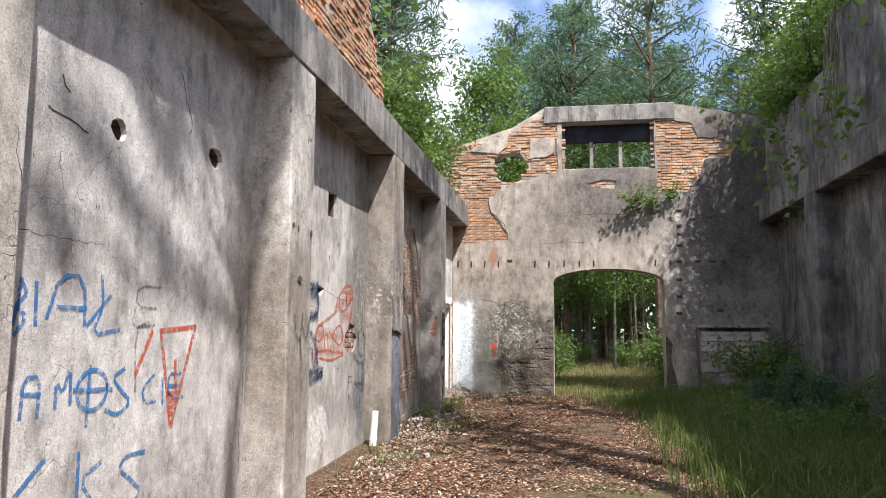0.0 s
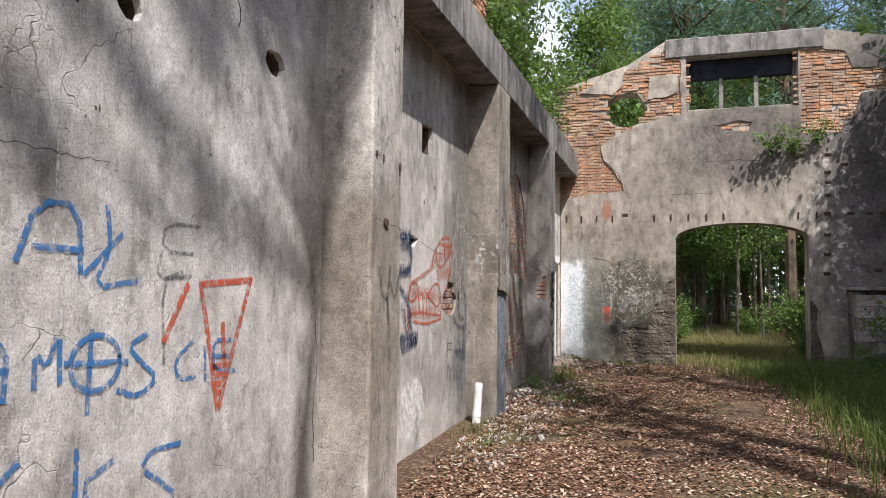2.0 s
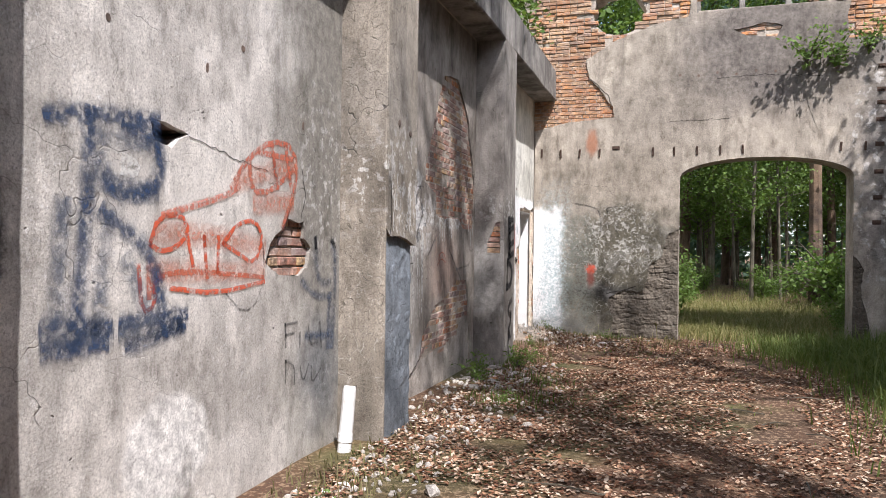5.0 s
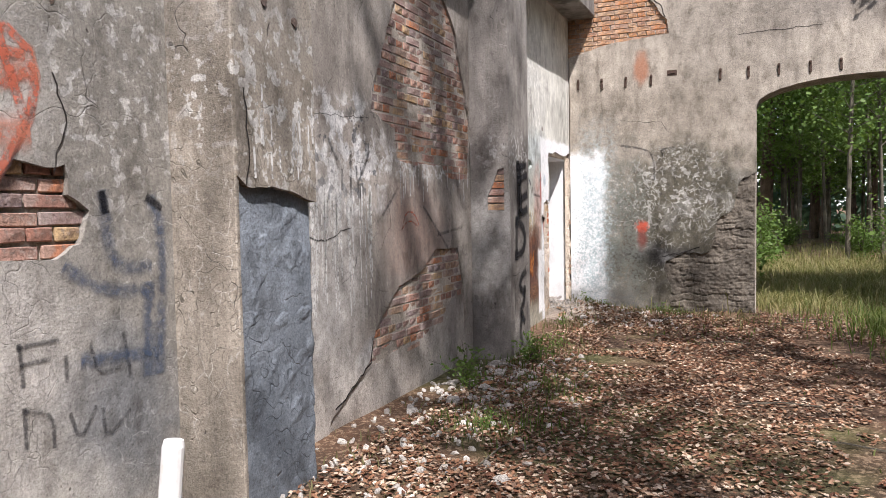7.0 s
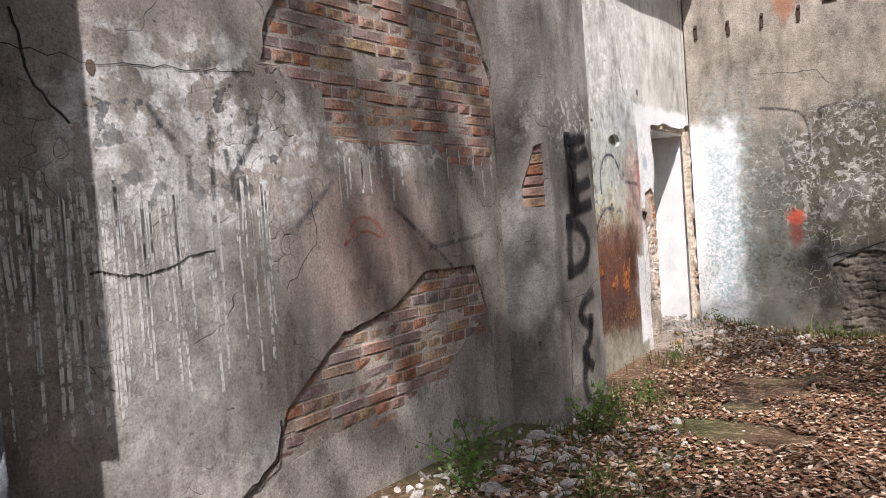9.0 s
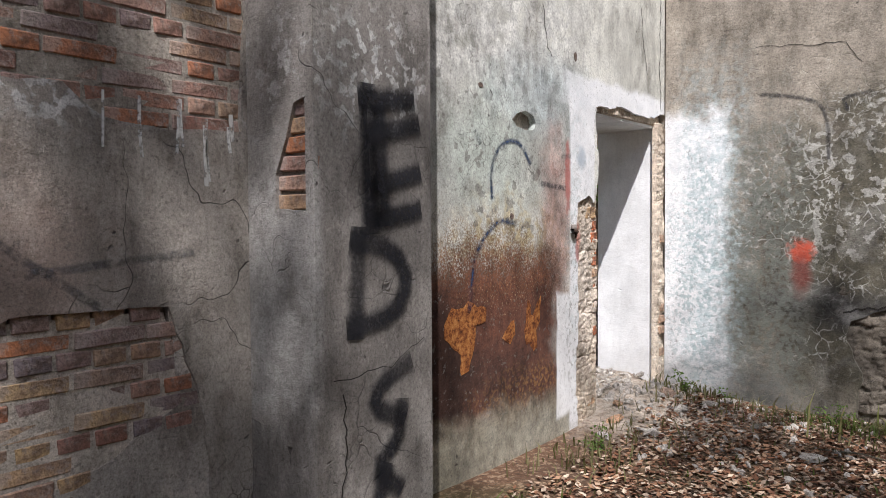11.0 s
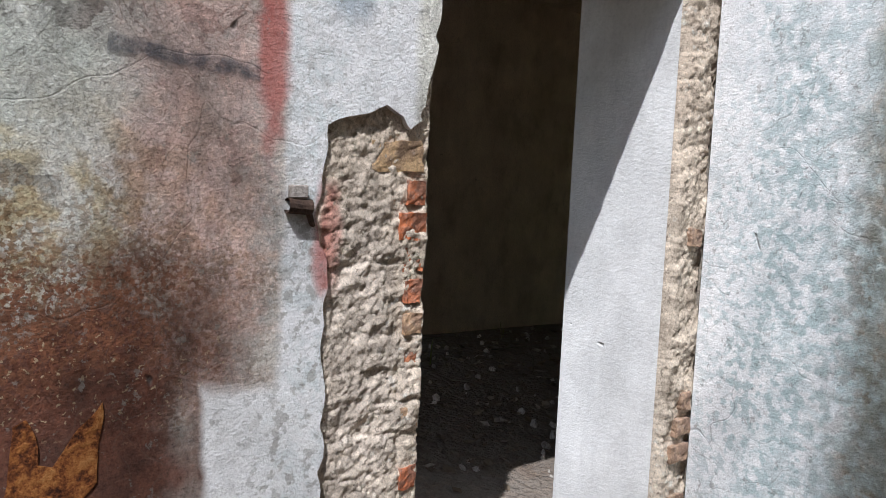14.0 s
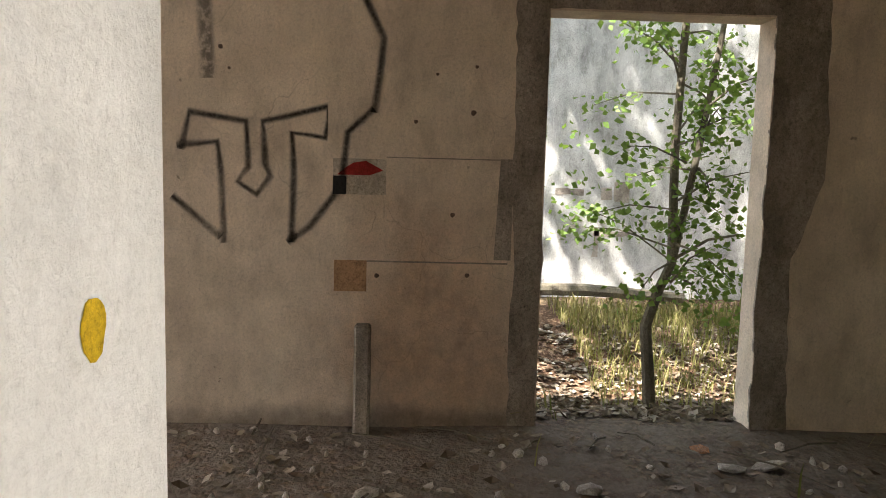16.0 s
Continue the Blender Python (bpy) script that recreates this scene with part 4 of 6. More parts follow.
bk_left = roughen([(-2.92, 3.52), (-2.2, 3.66), (-1.5, 3.72), (-1.52, 3.92), (-1.95, 4.45), (-2.0, 4.75), (-1.6, 5.0), (-0.9, 5.3), (-0.2, 5.42), (-0.2, 6.65), (-0.55, 6.75), (-1.45, 6.35), (-1.6, 6.05), (-2.3, 5.95), (-2.92, 6.0)], 0.08, 0.03, 3.0)
bk_right = roughen([(2.18, 4.85), (2.9, 4.80), (3.2, 5.25), (3.3, 5.6), (3.9, 5.7), (4.1, 5.95), (3.7, 6.1), (3.2, 6.2), (3.0, 6.55), (2.4, 6.65), (2.16, 6.6)], 0.08, 0.03, 4.0)
bk_small = roughen([(0.45, 5.10), (0.7, 4.98), (1.1, 4.95), (1.2, 5.12), (0.9, 5.2)], 0.05, 0.02, 5.0)
coat_left = rough_run([(-0.55, 7.06), (-0.62, 6.85), (-0.26, 6.68), (-0.24, 5.40), (-0.9, 5.28), (-1.6, 5.0), (-2.0, 4.75), (-1.95, 4.45), (-1.52, 3.92), (-1.5, 3.72), (-2.2, 3.66), (-2.89, 3.52)], 0.08, 0.02, 4.0)
edge = [(-2.9, -0.3)] + rough_run([(-1.55, -0.3), (-1.5, 0.2), (-1.56, 0.5), (-1.3, 0.68), (-1.0, 0.66), (-0.85, 1.1), (-0.72, 1.2), (-0.6, 1.62), (-0.38, 1.75)], 0.06, 0.035, 3.0) + arch_points() + rough_run([(2.27, 1.35), (2.42, 1.1), (2.38, 0.8), (2.5, 0.4), (2.55, -0.3)], 0.06, 0.03, 8.0) + [ (4.9, -0.3), (4.9, 6.58)] + top_line[1:-2] + coat_left + [(-2.9, 3.5)]
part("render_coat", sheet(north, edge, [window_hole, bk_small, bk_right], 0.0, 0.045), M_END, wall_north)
part("render_coat", sheet(north, roughen([(-2.45, 6.02), (-1.75, 5.93), (-1.5, 6.15), (-1.5, 6.5), (-1.75, 6.45)], 0.07, 0.02, 2.0), [], 0.0, 0.05), M_END, wall_north)
part("render_coat", sheet(north, roughen([(-1.0, 5.78), (-0.5, 5.82), (-0.32, 5.9), (-0.32, 6.28), (-0.9, 6.28)], 0.07, 0.02, 5.0), [], 0.0, 0.05), M_END, wall_north)
lay_bricks(north, 0.0, roughen([(-2.9, 3.52), (-2.2, 3.66), (-1.52, 3.72), (-1.52, 3.92), (-1.95, 4.45), (-2.0, 4.75), (-2.9, 4.75)], 0.1, 0.0), wall_north, M_BRICK, grow=0.02)
joined_bricks("brickwork", north, [(-2.92, 4.78), (-1.9, 4.78), (-1.6, 5.0), (-0.9, 5.3), (-0.14, 5.42), (-0.14, 6.7), (-0.5, 6.9), (-1.45, 6.45), (-2.92, 6.1)], M_BRICKS, wall_north, d=0.022, avoid=round_hole, seed=3)
joined_bricks("brickwork", north, [(2.14, 4.75), (3.0, 4.75), (3.35, 5.2), (3.4, 5.5), (4.2, 5.7), (4.2, 6.1), (3.2, 6.3), (3.1, 6.6), (2.14, 6.7)], M_BRICKS, wall_north, d=0.022, seed=4)
joined_bricks("brickwork", north, bk_small, M_BRICKS, wall_north, d=0.02, seed=5)
M_STONE = concrete("grey_masonry", (0.17, 0.145, 0.115), (0.09, 0.078, 0.064), 0.5, 0.8, 0.0, lumps=1.2, shift=37.0)
rubble_face("masonry", -1.75, -0.385, -0.25, 1.85, north, M_STONE, wall_north, 0.05, 0.012, seed=21.0, stones=True, deep=0.75)
rubble_face("masonry", 2.275, 2.62, -0.25, 1.45, north, M_STONE, wall_north, 0.05, 0.012, seed=24.0, stones=True, deep=0.75)

lintel = link("lintel", worn_box(-0.58, 2.62, EY - 0.035, EY + 0.5, 6.66, 7.08, amp=0.015, seed=33), M_BEAM)
tagged(lintel, "weathered concrete lintel over the high window", "lintel", kind="structure")

M_IRON = concrete("rusty_iron", (0.13, 0.075, 0.05), (0.06, 0.04, 0.032), 0.3, 0.6, 0.0, rough=0.8, shift=51.0)
window_1 = new("window_1")
tagged(window_1, "high empty window with dark frame and two mullions", "window", kind="structure")
part("window_sill", worn_box(-0.12, 2.10, EY + 0.10, EY + 0.45, 5.442, 5.50, amp=0.008, bevel=0.01), M_END, window_1)
part("window_frame", boxes((-0.135, -0.07, EY + 0.32, EY + 0.40, 5.5, 6.64), (2.05, 2.115, EY + 0.32, EY + 0.40, 5.5, 6.64)), M_BEAM, window_1)
for x in (0.60, 1.32):
    part("mullion", worn_box(x - 0.045, x + 0.045, EY + 0.30, EY + 0.42, 5.5, 6.64, amp=0.006, bevel=0.01, seed=x), M_BEAM, window_1)
# near-black box filling the top of the window opening
part("shutter_box", boxes((-0.07, 2.05, EY + 0.28, EY + 0.46, 6.22, 6.645)), concrete("near_black_navy", (0.035, 0.035, 0.05), (0.02, 0.02, 0.028), 0.3, 0.3, 0.0, shift=61.0), window_1)

# iron hooks and sockets left in the end wall
hook_bm = boxes((-0.016, 0.016, -0.02, 0.03, -0.09, 0.06), (-0.012, 0.012, -0.035, 0.02, 0.02, 0.045))
bmesh.ops.bevel(hook_bm, geom=hook_bm.edges[:], offset=0.004, segments=1, affect="EDGES")
hook = link("iron_hook", hook_bm, M_IRON)
hook.matrix_world = pose(-2.77, EY, 3.13)
tagged(hook, "short rusty iron hook set in the end wall", "hook", "row of hooks in the end wall")
for x in (-2.43, -2.09, -1.74, -0.83, -0.48, -0.11, 0.26, 0.61, 2.08, 2.43):
    copy_thing(hook, pose(x, EY, 3.11, 0, (x * 37) % 7 - 3, 0))
plate_bm = boxes((-0.065, 0.065, -0.006, 0.02, -0.035, 0.035), (-0.045, 0.045, -0.016, 0.02, -0.012, 0.012))
plate = link("iron_socket", plate_bm, M_IRON)
plate.matrix_world = pose(-1.46, EY, 3.17)
tagged(plate, "small rusty iron socket plate in the wall", "socket", "sockets in the end wall")
for x, z in ((2.66, 4.36), (2.65, 3.99), (2.65, 3.78), (2.64, 3.51), (2.63, 3.12), (2.62, 2.68), (2.61, 2.27), (2.60, 1.87), (2.96, 4.15), (3.35, 4.17), (3.06, 3.12), (3.41, 3.11), (3.65, 3.11), (3.54, 1.94)):
    copy_thing(plate, pose(x, EY, z, 0, 0, 0))

# walled-up niche of concrete blocks beside the gateway
M_BLOCK = brick_mat("grey_block", False, [(0.0, (0.26, 0.255, 0.24)), (0.5, (0.42, 0.41, 0.38)), (1.0, (0.55, 0.53, 0.49))])
block_wall = link("block_wall", boxes((2.98, 4.46, 17.98, EY, -0.3, 1.52)), M_DARK)
tagged(block_wall, "low wall of grey concrete blocks under a thin slab", "block wall")
block_mesh = brick_mesh("block", M_BLOCK, 0.36, 0.225, 0.10, 4.0)
for r in range(7):
    for c in range(4):
        ob = new("block", block_mesh)
        ob.matrix_world = pose(3.19 + c * 0.365 - (0.02 if r % 2 else 0) + 0.02, 17.935 + 0.012 * ((r * 3 + c * 5) % 4 - 1.5), -0.08 + r * 0.235, 0, 0, 0)
        ob.parent = block_wall
part("slab", worn_box(2.93, 4.5, 17.84, EY, 1.53, 1.60, amp=0.006, bevel=0.01), M_BEAM, block_wall)

# ---- camera side closing wall and room behind the west wall ----
wall_south = link("wall_south", boxes((-3.5, 5.4, -6.5, -6.0, -0.4, 6.0)), M_DARK)
tagged(wall_south, "plain grey concrete wall closing the hall", "wall", kind="structure")
room_wall = new("wall_room")
tagged(room_wall, "stained beige room wall with a doorway to the yard", "wall", kind="structure")
# south wall kept low out of view, an added opening that lights the room
part("wall_face", boxes((-6.58, -6.4, 13.0, 18.14, -0.3, 2.9), (-6.58, -6.4, 19.25, 22.5, -0.3, 2.9), (-6.58, -6.4, 18.14, 19.25, 2.08, 2.9),
                        (-6.7, -3.46, 12.7, 13.0, -0.3, 0.5), (-6.7, -6.1, 22.5, 22.8, -0.3, 2.9), (-3.9, -3.46, 22.5, 22.8, -0.3, 2.9), (-6.1, -3.9, 22.5, 22.8, 2.4, 2.9), (-3.46, -3.2, EY + 0.55, 22.8, -0.3, 2.9)), M_ROOM, room_wall)
# slab stops short at the unseen south end to let added daylight in
ceiling = link("ceiling", boxes((-6.75, -3.2, 14.4, 22.8, 2.9, 3.1)), M_ROOM)
tagged(ceiling, "stained concrete ceiling slab, left short at one end to admit daylight", "ceiling", kind="structure")
yard_wall = link("wall_yard", boxes((-11.6, -11.2, 8.0, 30.0, -0.5, 5.0)), M_YARD)
tagged(yard_wall, "sunlit whitewashed outer wall", "wall", kind="structure")

# ---- graffiti ----
paint = lambda name, c: concrete(name, c, tuple(v * 0.8 for v in c), 0.1, 0.2, 0.0)
def spray(name, colour, dense=0.9, soft=0.35, grain=26.0, least=0.15):
    k = Mat(name, 0.75)
    uv = k.t.nodes.new("ShaderNodeUVMap")
    s = k.t.nodes.new("ShaderNodeSeparateXYZ")
    k.t.links.new(uv.outputs["UV"], s.inputs[0])
    across = k.math("ABSOLUTE", k.math("SUBTRACT", k.math("MULTIPLY", s.outputs[0], 2.0), 1.0))
    edge = k.ramp(across, 1.0, 1.0 - soft)
    a = k.math("MULTIPLY", edge, k.ramp(k.noise(grain, 6, rough=0.7), 0.36, 0.56, least, 1.0))
    a = k.math("MULTIPLY", a, k.math("MULTIPLY", k.ramp(k.noise(3.0, 3), 0.25, 0.6, 0.6, 1.0), dense))
    k.put(k.b.inputs["Alpha"], a)
    return k.done(k.mix(k.noise(9, 4), colour, tuple(c * 0.7 for c in colour)))


def smooth_line(pts, rounds=2):
    for _ in range(rounds):
        out = [pts[0]]
        for (a, b), (c, d) in zip(pts, pts[1:]):
            out += [(a * 0.75 + c * 0.25, b * 0.75 + d * 0.25), (a * 0.25 + c * 0.75, b * 0.25 + d * 0.75)]
        pts = out + [pts[-1]]
    return pts


def mark(name, lines, width, face, material, parent, rounds=1):
    """Sprayed lines: ribbons that lie on the wall."""
    vs, fs, uvs = [], [], []
    for n, pts in enumerate(lines):
        p = [Vector(q) for q in smooth_line(pts, rounds)]
        for i in range(len(p)):
            t = (p[min(i + 1, len(p) - 1)] - p[max(i - 1, 0)])
            t = t.normalized() if t.length > 0 else Vector((1, 0))
            nrm = Vector((-t.y, t.x)) * width / 2
            ext = t * (width * 0.4 if i == len(p) - 1 else -width * 0.4 if i == 0 else 0)
            for sgn in (-1, 1):
                q = p[i] + nrm * sgn + ext
                vs.append(face(q.x, q.y, 0.003 + 0.0007 * (n % 5)))
        k = len(vs) - 2 * len(p)
        for i in range(len(p) - 1):
            fs.append((k + 2 * i, k + 2 * i + 1, k + 2 * i + 3, k + 2 * i + 2))
            uvs += [(0, 0), (1, 0), (1, 1), (0, 1)]
    ob = raw(name, vs, fs, material, parent)
    layer = ob.data.uv_layers.new(name="uv")
    for d, uv in zip(layer.data, uvs):
        d.uv = uv
    return ob


on_panel = lambda u, v, d: (PX + d, u, v)
on_pier = lambda u, v, d: (FX + 0.008 + d, u, v)
on_back = lambda u, v, d: (-6.4 + d, u, v)
on_end = lambda u, v, d: (u, EY - d, v)
M_BLUE, M_RED = spray("blue_spray", (0.05, 0.22, 0.52), 0.95), spray("red_spray", (0.68, 0.12, 0.05), 0.92)
M_NAVY, M_BLACK = spray("navy_spray", (0.04, 0.07, 0.14), 0.85, 0.95, 22.0, 0.1), spray("black_spray", (0.02, 0.02, 0.024), 0.95, 0.75, 60.0, 0.7)
M_FAINT, M_GREY = spray("faint_black_spray", (0.04, 0.04, 0.045), 0.6, 0.8), spray("worn_spray", (0.10, 0.11, 0.13), 0.6, 0.7)
M_ROSE, M_PALE = spray("worn_red_spray", (0.62, 0.17, 0.10), 0.75, 0.5), spray("pale_drip", (0.80, 0.79, 0.75), 0.95, 0.25)

mark("graffiti_word", [[(3.46, 1.48), (3.51, 1.74)], [(3.51, 1.73), (3.56, 1.67), (3.48, 1.6), (3.56, 1.54), (3.48, 1.45)], [(3.62, 1.73), (3.63, 1.51)],
                       [(3.72, 1.55), (3.81, 1.79), (4.03, 1.79), (4.05, 1.5)], [(3.8, 1.6), (4.05, 1.6)], [(4.2, 1.8), (4.23, 1.61), (4.12, 1.43), (4.4, 1.47)], [(4.08, 1.5), (4.29, 1.68)]], 0.034, on_panel, M_BLUE, wall_west)
mark("graffiti_letter", [[(4.89, 1.77), (4.6, 1.77), (4.58, 1.62), (4.83, 1.62)], [(4.58, 1.62), (4.54, 1.48), (4.81, 1.5)], [(4.74, 1.52), (4.59, 1.48), (4.62, 1.06)]], 0.032, on_panel, M_GREY, wall_west)
mark("graffiti_word", [[(3.56, 1.0), (3.57, 1.21), (3.7, 1.21), (3.69, 1.0)], [(3.57, 1.12), (3.7, 1.11)], [(3.83, 1.03), (3.83, 1.18), (3.89, 1.09), (3.95, 1.27), (3.96, 1.04)],
                       [(4.16 + 0.15 * math.cos(a * 0.4), 1.10 + 0.125 * math.sin(a * 0.4)) for a in range(17)], [(3.99, 1.11), (4.35, 1.09)], [(4.13, 1.24), (4.12, 0.89)],
                       [(4.48, 1.21), (4.36, 1.16), (4.45, 1.08), (4.58, 0.99), (4.44, 0.91), (4.31, 0.96)]], 0.034, on_panel, M_BLUE, wall_west)
mark("graffiti_word", [[(4.85, 1.15), (4.7, 1.06), (4.74, 0.96), (4.88, 0.96)], [(4.96, 1.11), (4.97, 0.94)], [(5.2, 1.14), (5.03, 1.15), (5.05, 0.97), (5.25, 0.96)], [(5.04, 1.06), (5.19, 1.05)]], 0.030, on_panel, M_BLUE, wall_west)
mark("graffiti_word", [[(4.07, 0.73), (4.07, 0.48)], [(4.28, 0.64), (4.08, 0.57), (4.25, 0.38)], [(4.76, 0.63), (4.54, 0.64), (4.48, 0.56), (4.62, 0.47), (4.75, 0.37), (4.63, 0.29)], [(3.76, 0.74), (3.56, 0.59)]], 0.036, on_panel, M_BLUE, wall_west)
mark("graffiti_triangle", [[(4.91, 1.46), (5.4, 1.49)], [(5.4, 1.49), (5.10, 0.76)], [(5.09, 0.76), (4.91, 1.46)], [(4.79, 1.45), (4.62, 1.18)], [(5.06, 0.95), (5.17, 0.95)], [(5.07, 0.90), (5.15, 0.90)], [(5.08, 0.85), (5.13, 0.85)], [(5.05, 1.00), (5.19, 1.00)], [(5.12, 1.23), (5.14, 1.02)]], 0.046, on_panel, M_RED, wall_west, rounds=0)
for y, z, l in ((4.40, 1.15, 0.30), (4.33, 1.4, 0.9), (3.9, 2.3, 0.8), (4.46, 1.0, 0.22), (3.95, 1.6, 0.5)):
    mark("pale_drip", [[(y, z), (y + 0.01, z - l / 2), (y, z - l)]], 0.02, on_panel, M_PALE, wall_west)

mark("graffiti_figure", [[(7.6, 1.9), (7.74, 1.94), (8.21, 1.98)], [(7.8, 1.92), (7.78, 1.44), (7.72, 0.94)], [(7.91, 1.49), (8.22, 1.31), (8.32, 0.93)], [(7.59, 1.0), (7.89, 0.98)], [(7.6, 0.89), (7.87, 0.89)],
                         [(8.05, 0.98), (8.45, 0.98)], [(8.09, 0.87), (8.43, 0.92)], [(8.05, 1.92), (8.25, 1.88), (8.28, 1.71), (8.14, 1.59), (7.95, 1.59), (7.87, 1.72)]], 0.15, on_panel, M_NAVY, wall_west)
mark("graffiti_figure", [[(8.12, 1.25), (8.15, 1.01), (8.25, 1.05), (8.22, 1.19), (8.49, 1.22), (9.25, 1.16)], [(8.2, 1.36), (8.26, 1.5), (8.44, 1.52), (8.51, 1.43), (8.4, 1.34), (8.27, 1.32), (8.2, 1.36)],
                         [(8.82, 1.37), (8.96, 1.49), (9.15, 1.52), (9.25, 1.41), (9.15, 1.24), (8.97, 1.31), (8.82, 1.37)], [(8.36, 1.13), (8.75, 1.08), (9.26, 1.13)], [(8.49, 1.4), (8.54, 1.25)], [(8.64, 1.4), (8.67, 1.18)], [(8.77, 1.4), (8.77, 1.21)]], 0.035, on_panel, M_RED, wall_west)
mark("graffiti_figure", [[(8.9, 1.71), (9.07, 1.9), (9.33, 2.04), (9.63, 2.04), (9.67, 1.77), (9.49, 1.49)], [(9.08, 1.86), (9.11, 1.69), (9.34, 1.71), (9.63, 1.89)], [(9.34, 2.0), (9.41, 1.75)], [(9.51, 2.03), (9.6, 1.73)],
                         [(8.3, 1.51), (8.85, 1.65), (8.96, 1.71)], [(8.2, 1.1), (8.2, 1.2)], [(9.2, 1.95), (9.6, 1.95)]], 0.055, on_panel, M_ROSE, wall_west)
M_PINK, M_HAZE = spray("pink_haze", (0.66, 0.24, 0.15), 0.55, 0.9), spray("navy_haze", (0.08, 0.11, 0.17), 0.62, 0.95)
mark("graffiti_fill", [[(8.3, 1.42), (8.8, 1.40), (9.2, 1.35)], [(8.25, 1.22), (8.8, 1.2), (9.2, 1.2)], [(9.0, 1.75), (9.35, 1.85), (9.6, 1.9)], [(9.2, 1.62), (9.55, 1.65)]], 0.2, on_panel, M_PINK, wall_west)
mark("graffiti_fill", [[(7.85, 1.85), (8.2, 1.85)], [(7.85, 1.65), (8.2, 1.62)], [(7.65, 1.5), (7.62, 1.05)], [(7.9, 1.45), (7.86, 1.0)], [(8.05, 1.25), (8.2, 1.0)], [(7.6, 0.94), (7.9, 0.93)], [(8.05, 0.93), (8.4, 0.93)]], 0.16, on_panel, M_HAZE, wall_west)
mark("graffiti_eye", [[(8.02, 1.76), (8.10, 1.74), (8.08, 1.70), (8.02, 1.71)]], 0.07, on_panel, M_PALE, wall_west)
mark("graffiti_outline", [[(8.86, 1.07), (9.04, 0.94), (9.22, 1.02), (9.28, 1.31), (9.15, 1.52)], [(9.3, 1.3), (9.5, 1.45), (9.65, 1.75)]], 0.022, on_panel, M_FAINT, wall_west)
mark("graffiti_smile", [[(9.96, 1.40), (9.98, 1.18), (10.04, 1.09), (10.18, 1.09)], [(10.24, 1.38), (10.28, 1.30), (10.28, 1.0), (10.24, 0.62)], [(9.78, 1.10), (9.95, 1.0), (10.19, 0.98)], [(10.19, 0.98), (10.17, 0.62)], [(9.85, 0.72), (10.2, 0.69)]], 0.10, on_panel, M_HAZE, wall_west)
mark("graffiti_smile", [[(9.955, 1.41), (9.965, 1.36)], [(10.22, 1.40), (10.27, 1.37)]], 0.06, on_panel, M_BLACK, wall_west)
mark("graffiti_scrawl", [[(9.54, 0.83), (9.55, 0.68)], [(9.54, 0.83), (9.7, 0.83)], [(9.55, 0.76), (9.66, 0.76)], [(9.74, 0.75), (9.74, 0.66)], [(9.86, 0.78), (9.89, 0.65), (10.0, 0.66)], [(10.04, 0.8), (10.07, 0.61)],
                         [(9.55, 0.58), (9.55, 0.44)], [(9.55, 0.58), (9.67, 0.54), (9.67, 0.41)], [(9.75, 0.51), (9.79, 0.39), (9.87, 0.51)], [(9.91, 0.49), (9.92, 0.36), (10.05, 0.45)]], 0.030, on_panel, M_FAINT, wall_west)
mark("graffiti_scrawl", [[(6.51, 1.59), (6.55, 1.42), (6.66, 1.36), (6.71, 1.6)], [(6.72, 1.48), (6.83, 1.36), (6.91, 1.58)], [(6.66, 1.36), (6.68, 1.2)]], 0.07, on_pier, M_FAINT, wall_west)
mark("graffiti_scrawl", [[(7.30, 1.70), (7.36, 1.28), (7.28, 1.14)]], 0.10, on_panel, M_FAINT, wall_west)
mark("graffiti_sketch", [[(12.81, 1.18), (12.89, 1.32), (13.04, 1.31), (13.15, 1.18), (12.94, 1.26), (12.81, 1.18)]], 0.018, on_panel, M_ROSE, wall_west)
mark("graffiti_scrawl", [[(11.93, 1.6), (11.93, 1.49)], [(12.05, 1.73), (12.04, 1.44)], [(12.12, 1.63), (12.16, 1.44)], [(11.77, 1.8), (11.86, 1.69)], [(12.2, 1.6), (12.3, 1.75)]], 0.045, on_panel, M_FAINT, wall_west)
mark("graffiti_scrawl", [[(13.23, 1.35), (13.72, 0.99)], [(14.06, 1.16), (13.51, 1.11)], [(12.5, 1.3), (12.75, 1.5)]], 0.04, on_panel, M_GREY, wall_west)
rng = random.Random(12)
for i in range(92):
    y, z = (rng.uniform(11.12, 12.35), rng.uniform(1.35, 1.55)) if i < 72 else (rng.uniform(12.6, 14.3), rng.uniform(1.62, 1.72))
    l = rng.uniform(0.08, 0.85) if i < 72 else rng.uniform(0.05, 0.25)
    mark("pale_drip", [[(y, z), (y + rng.uniform(-0.006, 0.006), z - l / 2), (y + rng.uniform(-0.01, 0.01), z - l)]], rng.uniform(0.010, 0.022), on_panel, M_PALE, wall_west, rounds=0)
for i in range(14):
    y, z = rng.uniform(10.45, 10.98), rng.uniform(1.6, 1.95)
    l = min(rng.uniform(0.08, 0.3), z - 1.5)
    mark("pale_drip", [[(y, z), (y + 0.004, z - l)]], rng.uniform(0.010, 0.020), on_pier, M_PALE, wall_west, rounds=0)
mark("graffiti_letters", [[(14.53, 1.2), (14.51, 0.87)], [(14.53, 1.19), (14.72, 1.16), (14.81, 1.03), (14.72, 0.89), (14.51, 0.87)], [(14.58, 1.75), (14.59, 1.27)], [(14.58, 1.74), (14.8, 1.76)], [(14.62, 1.61), (14.83, 1.66)],
                          [(14.64, 1.41), (14.84, 1.46)], [(14.62, 1.27), (14.84, 1.31)], [(14.64, 1.7), (14.66, 1.3)]], 0.125, on_pier, M_BLACK, wall_west)
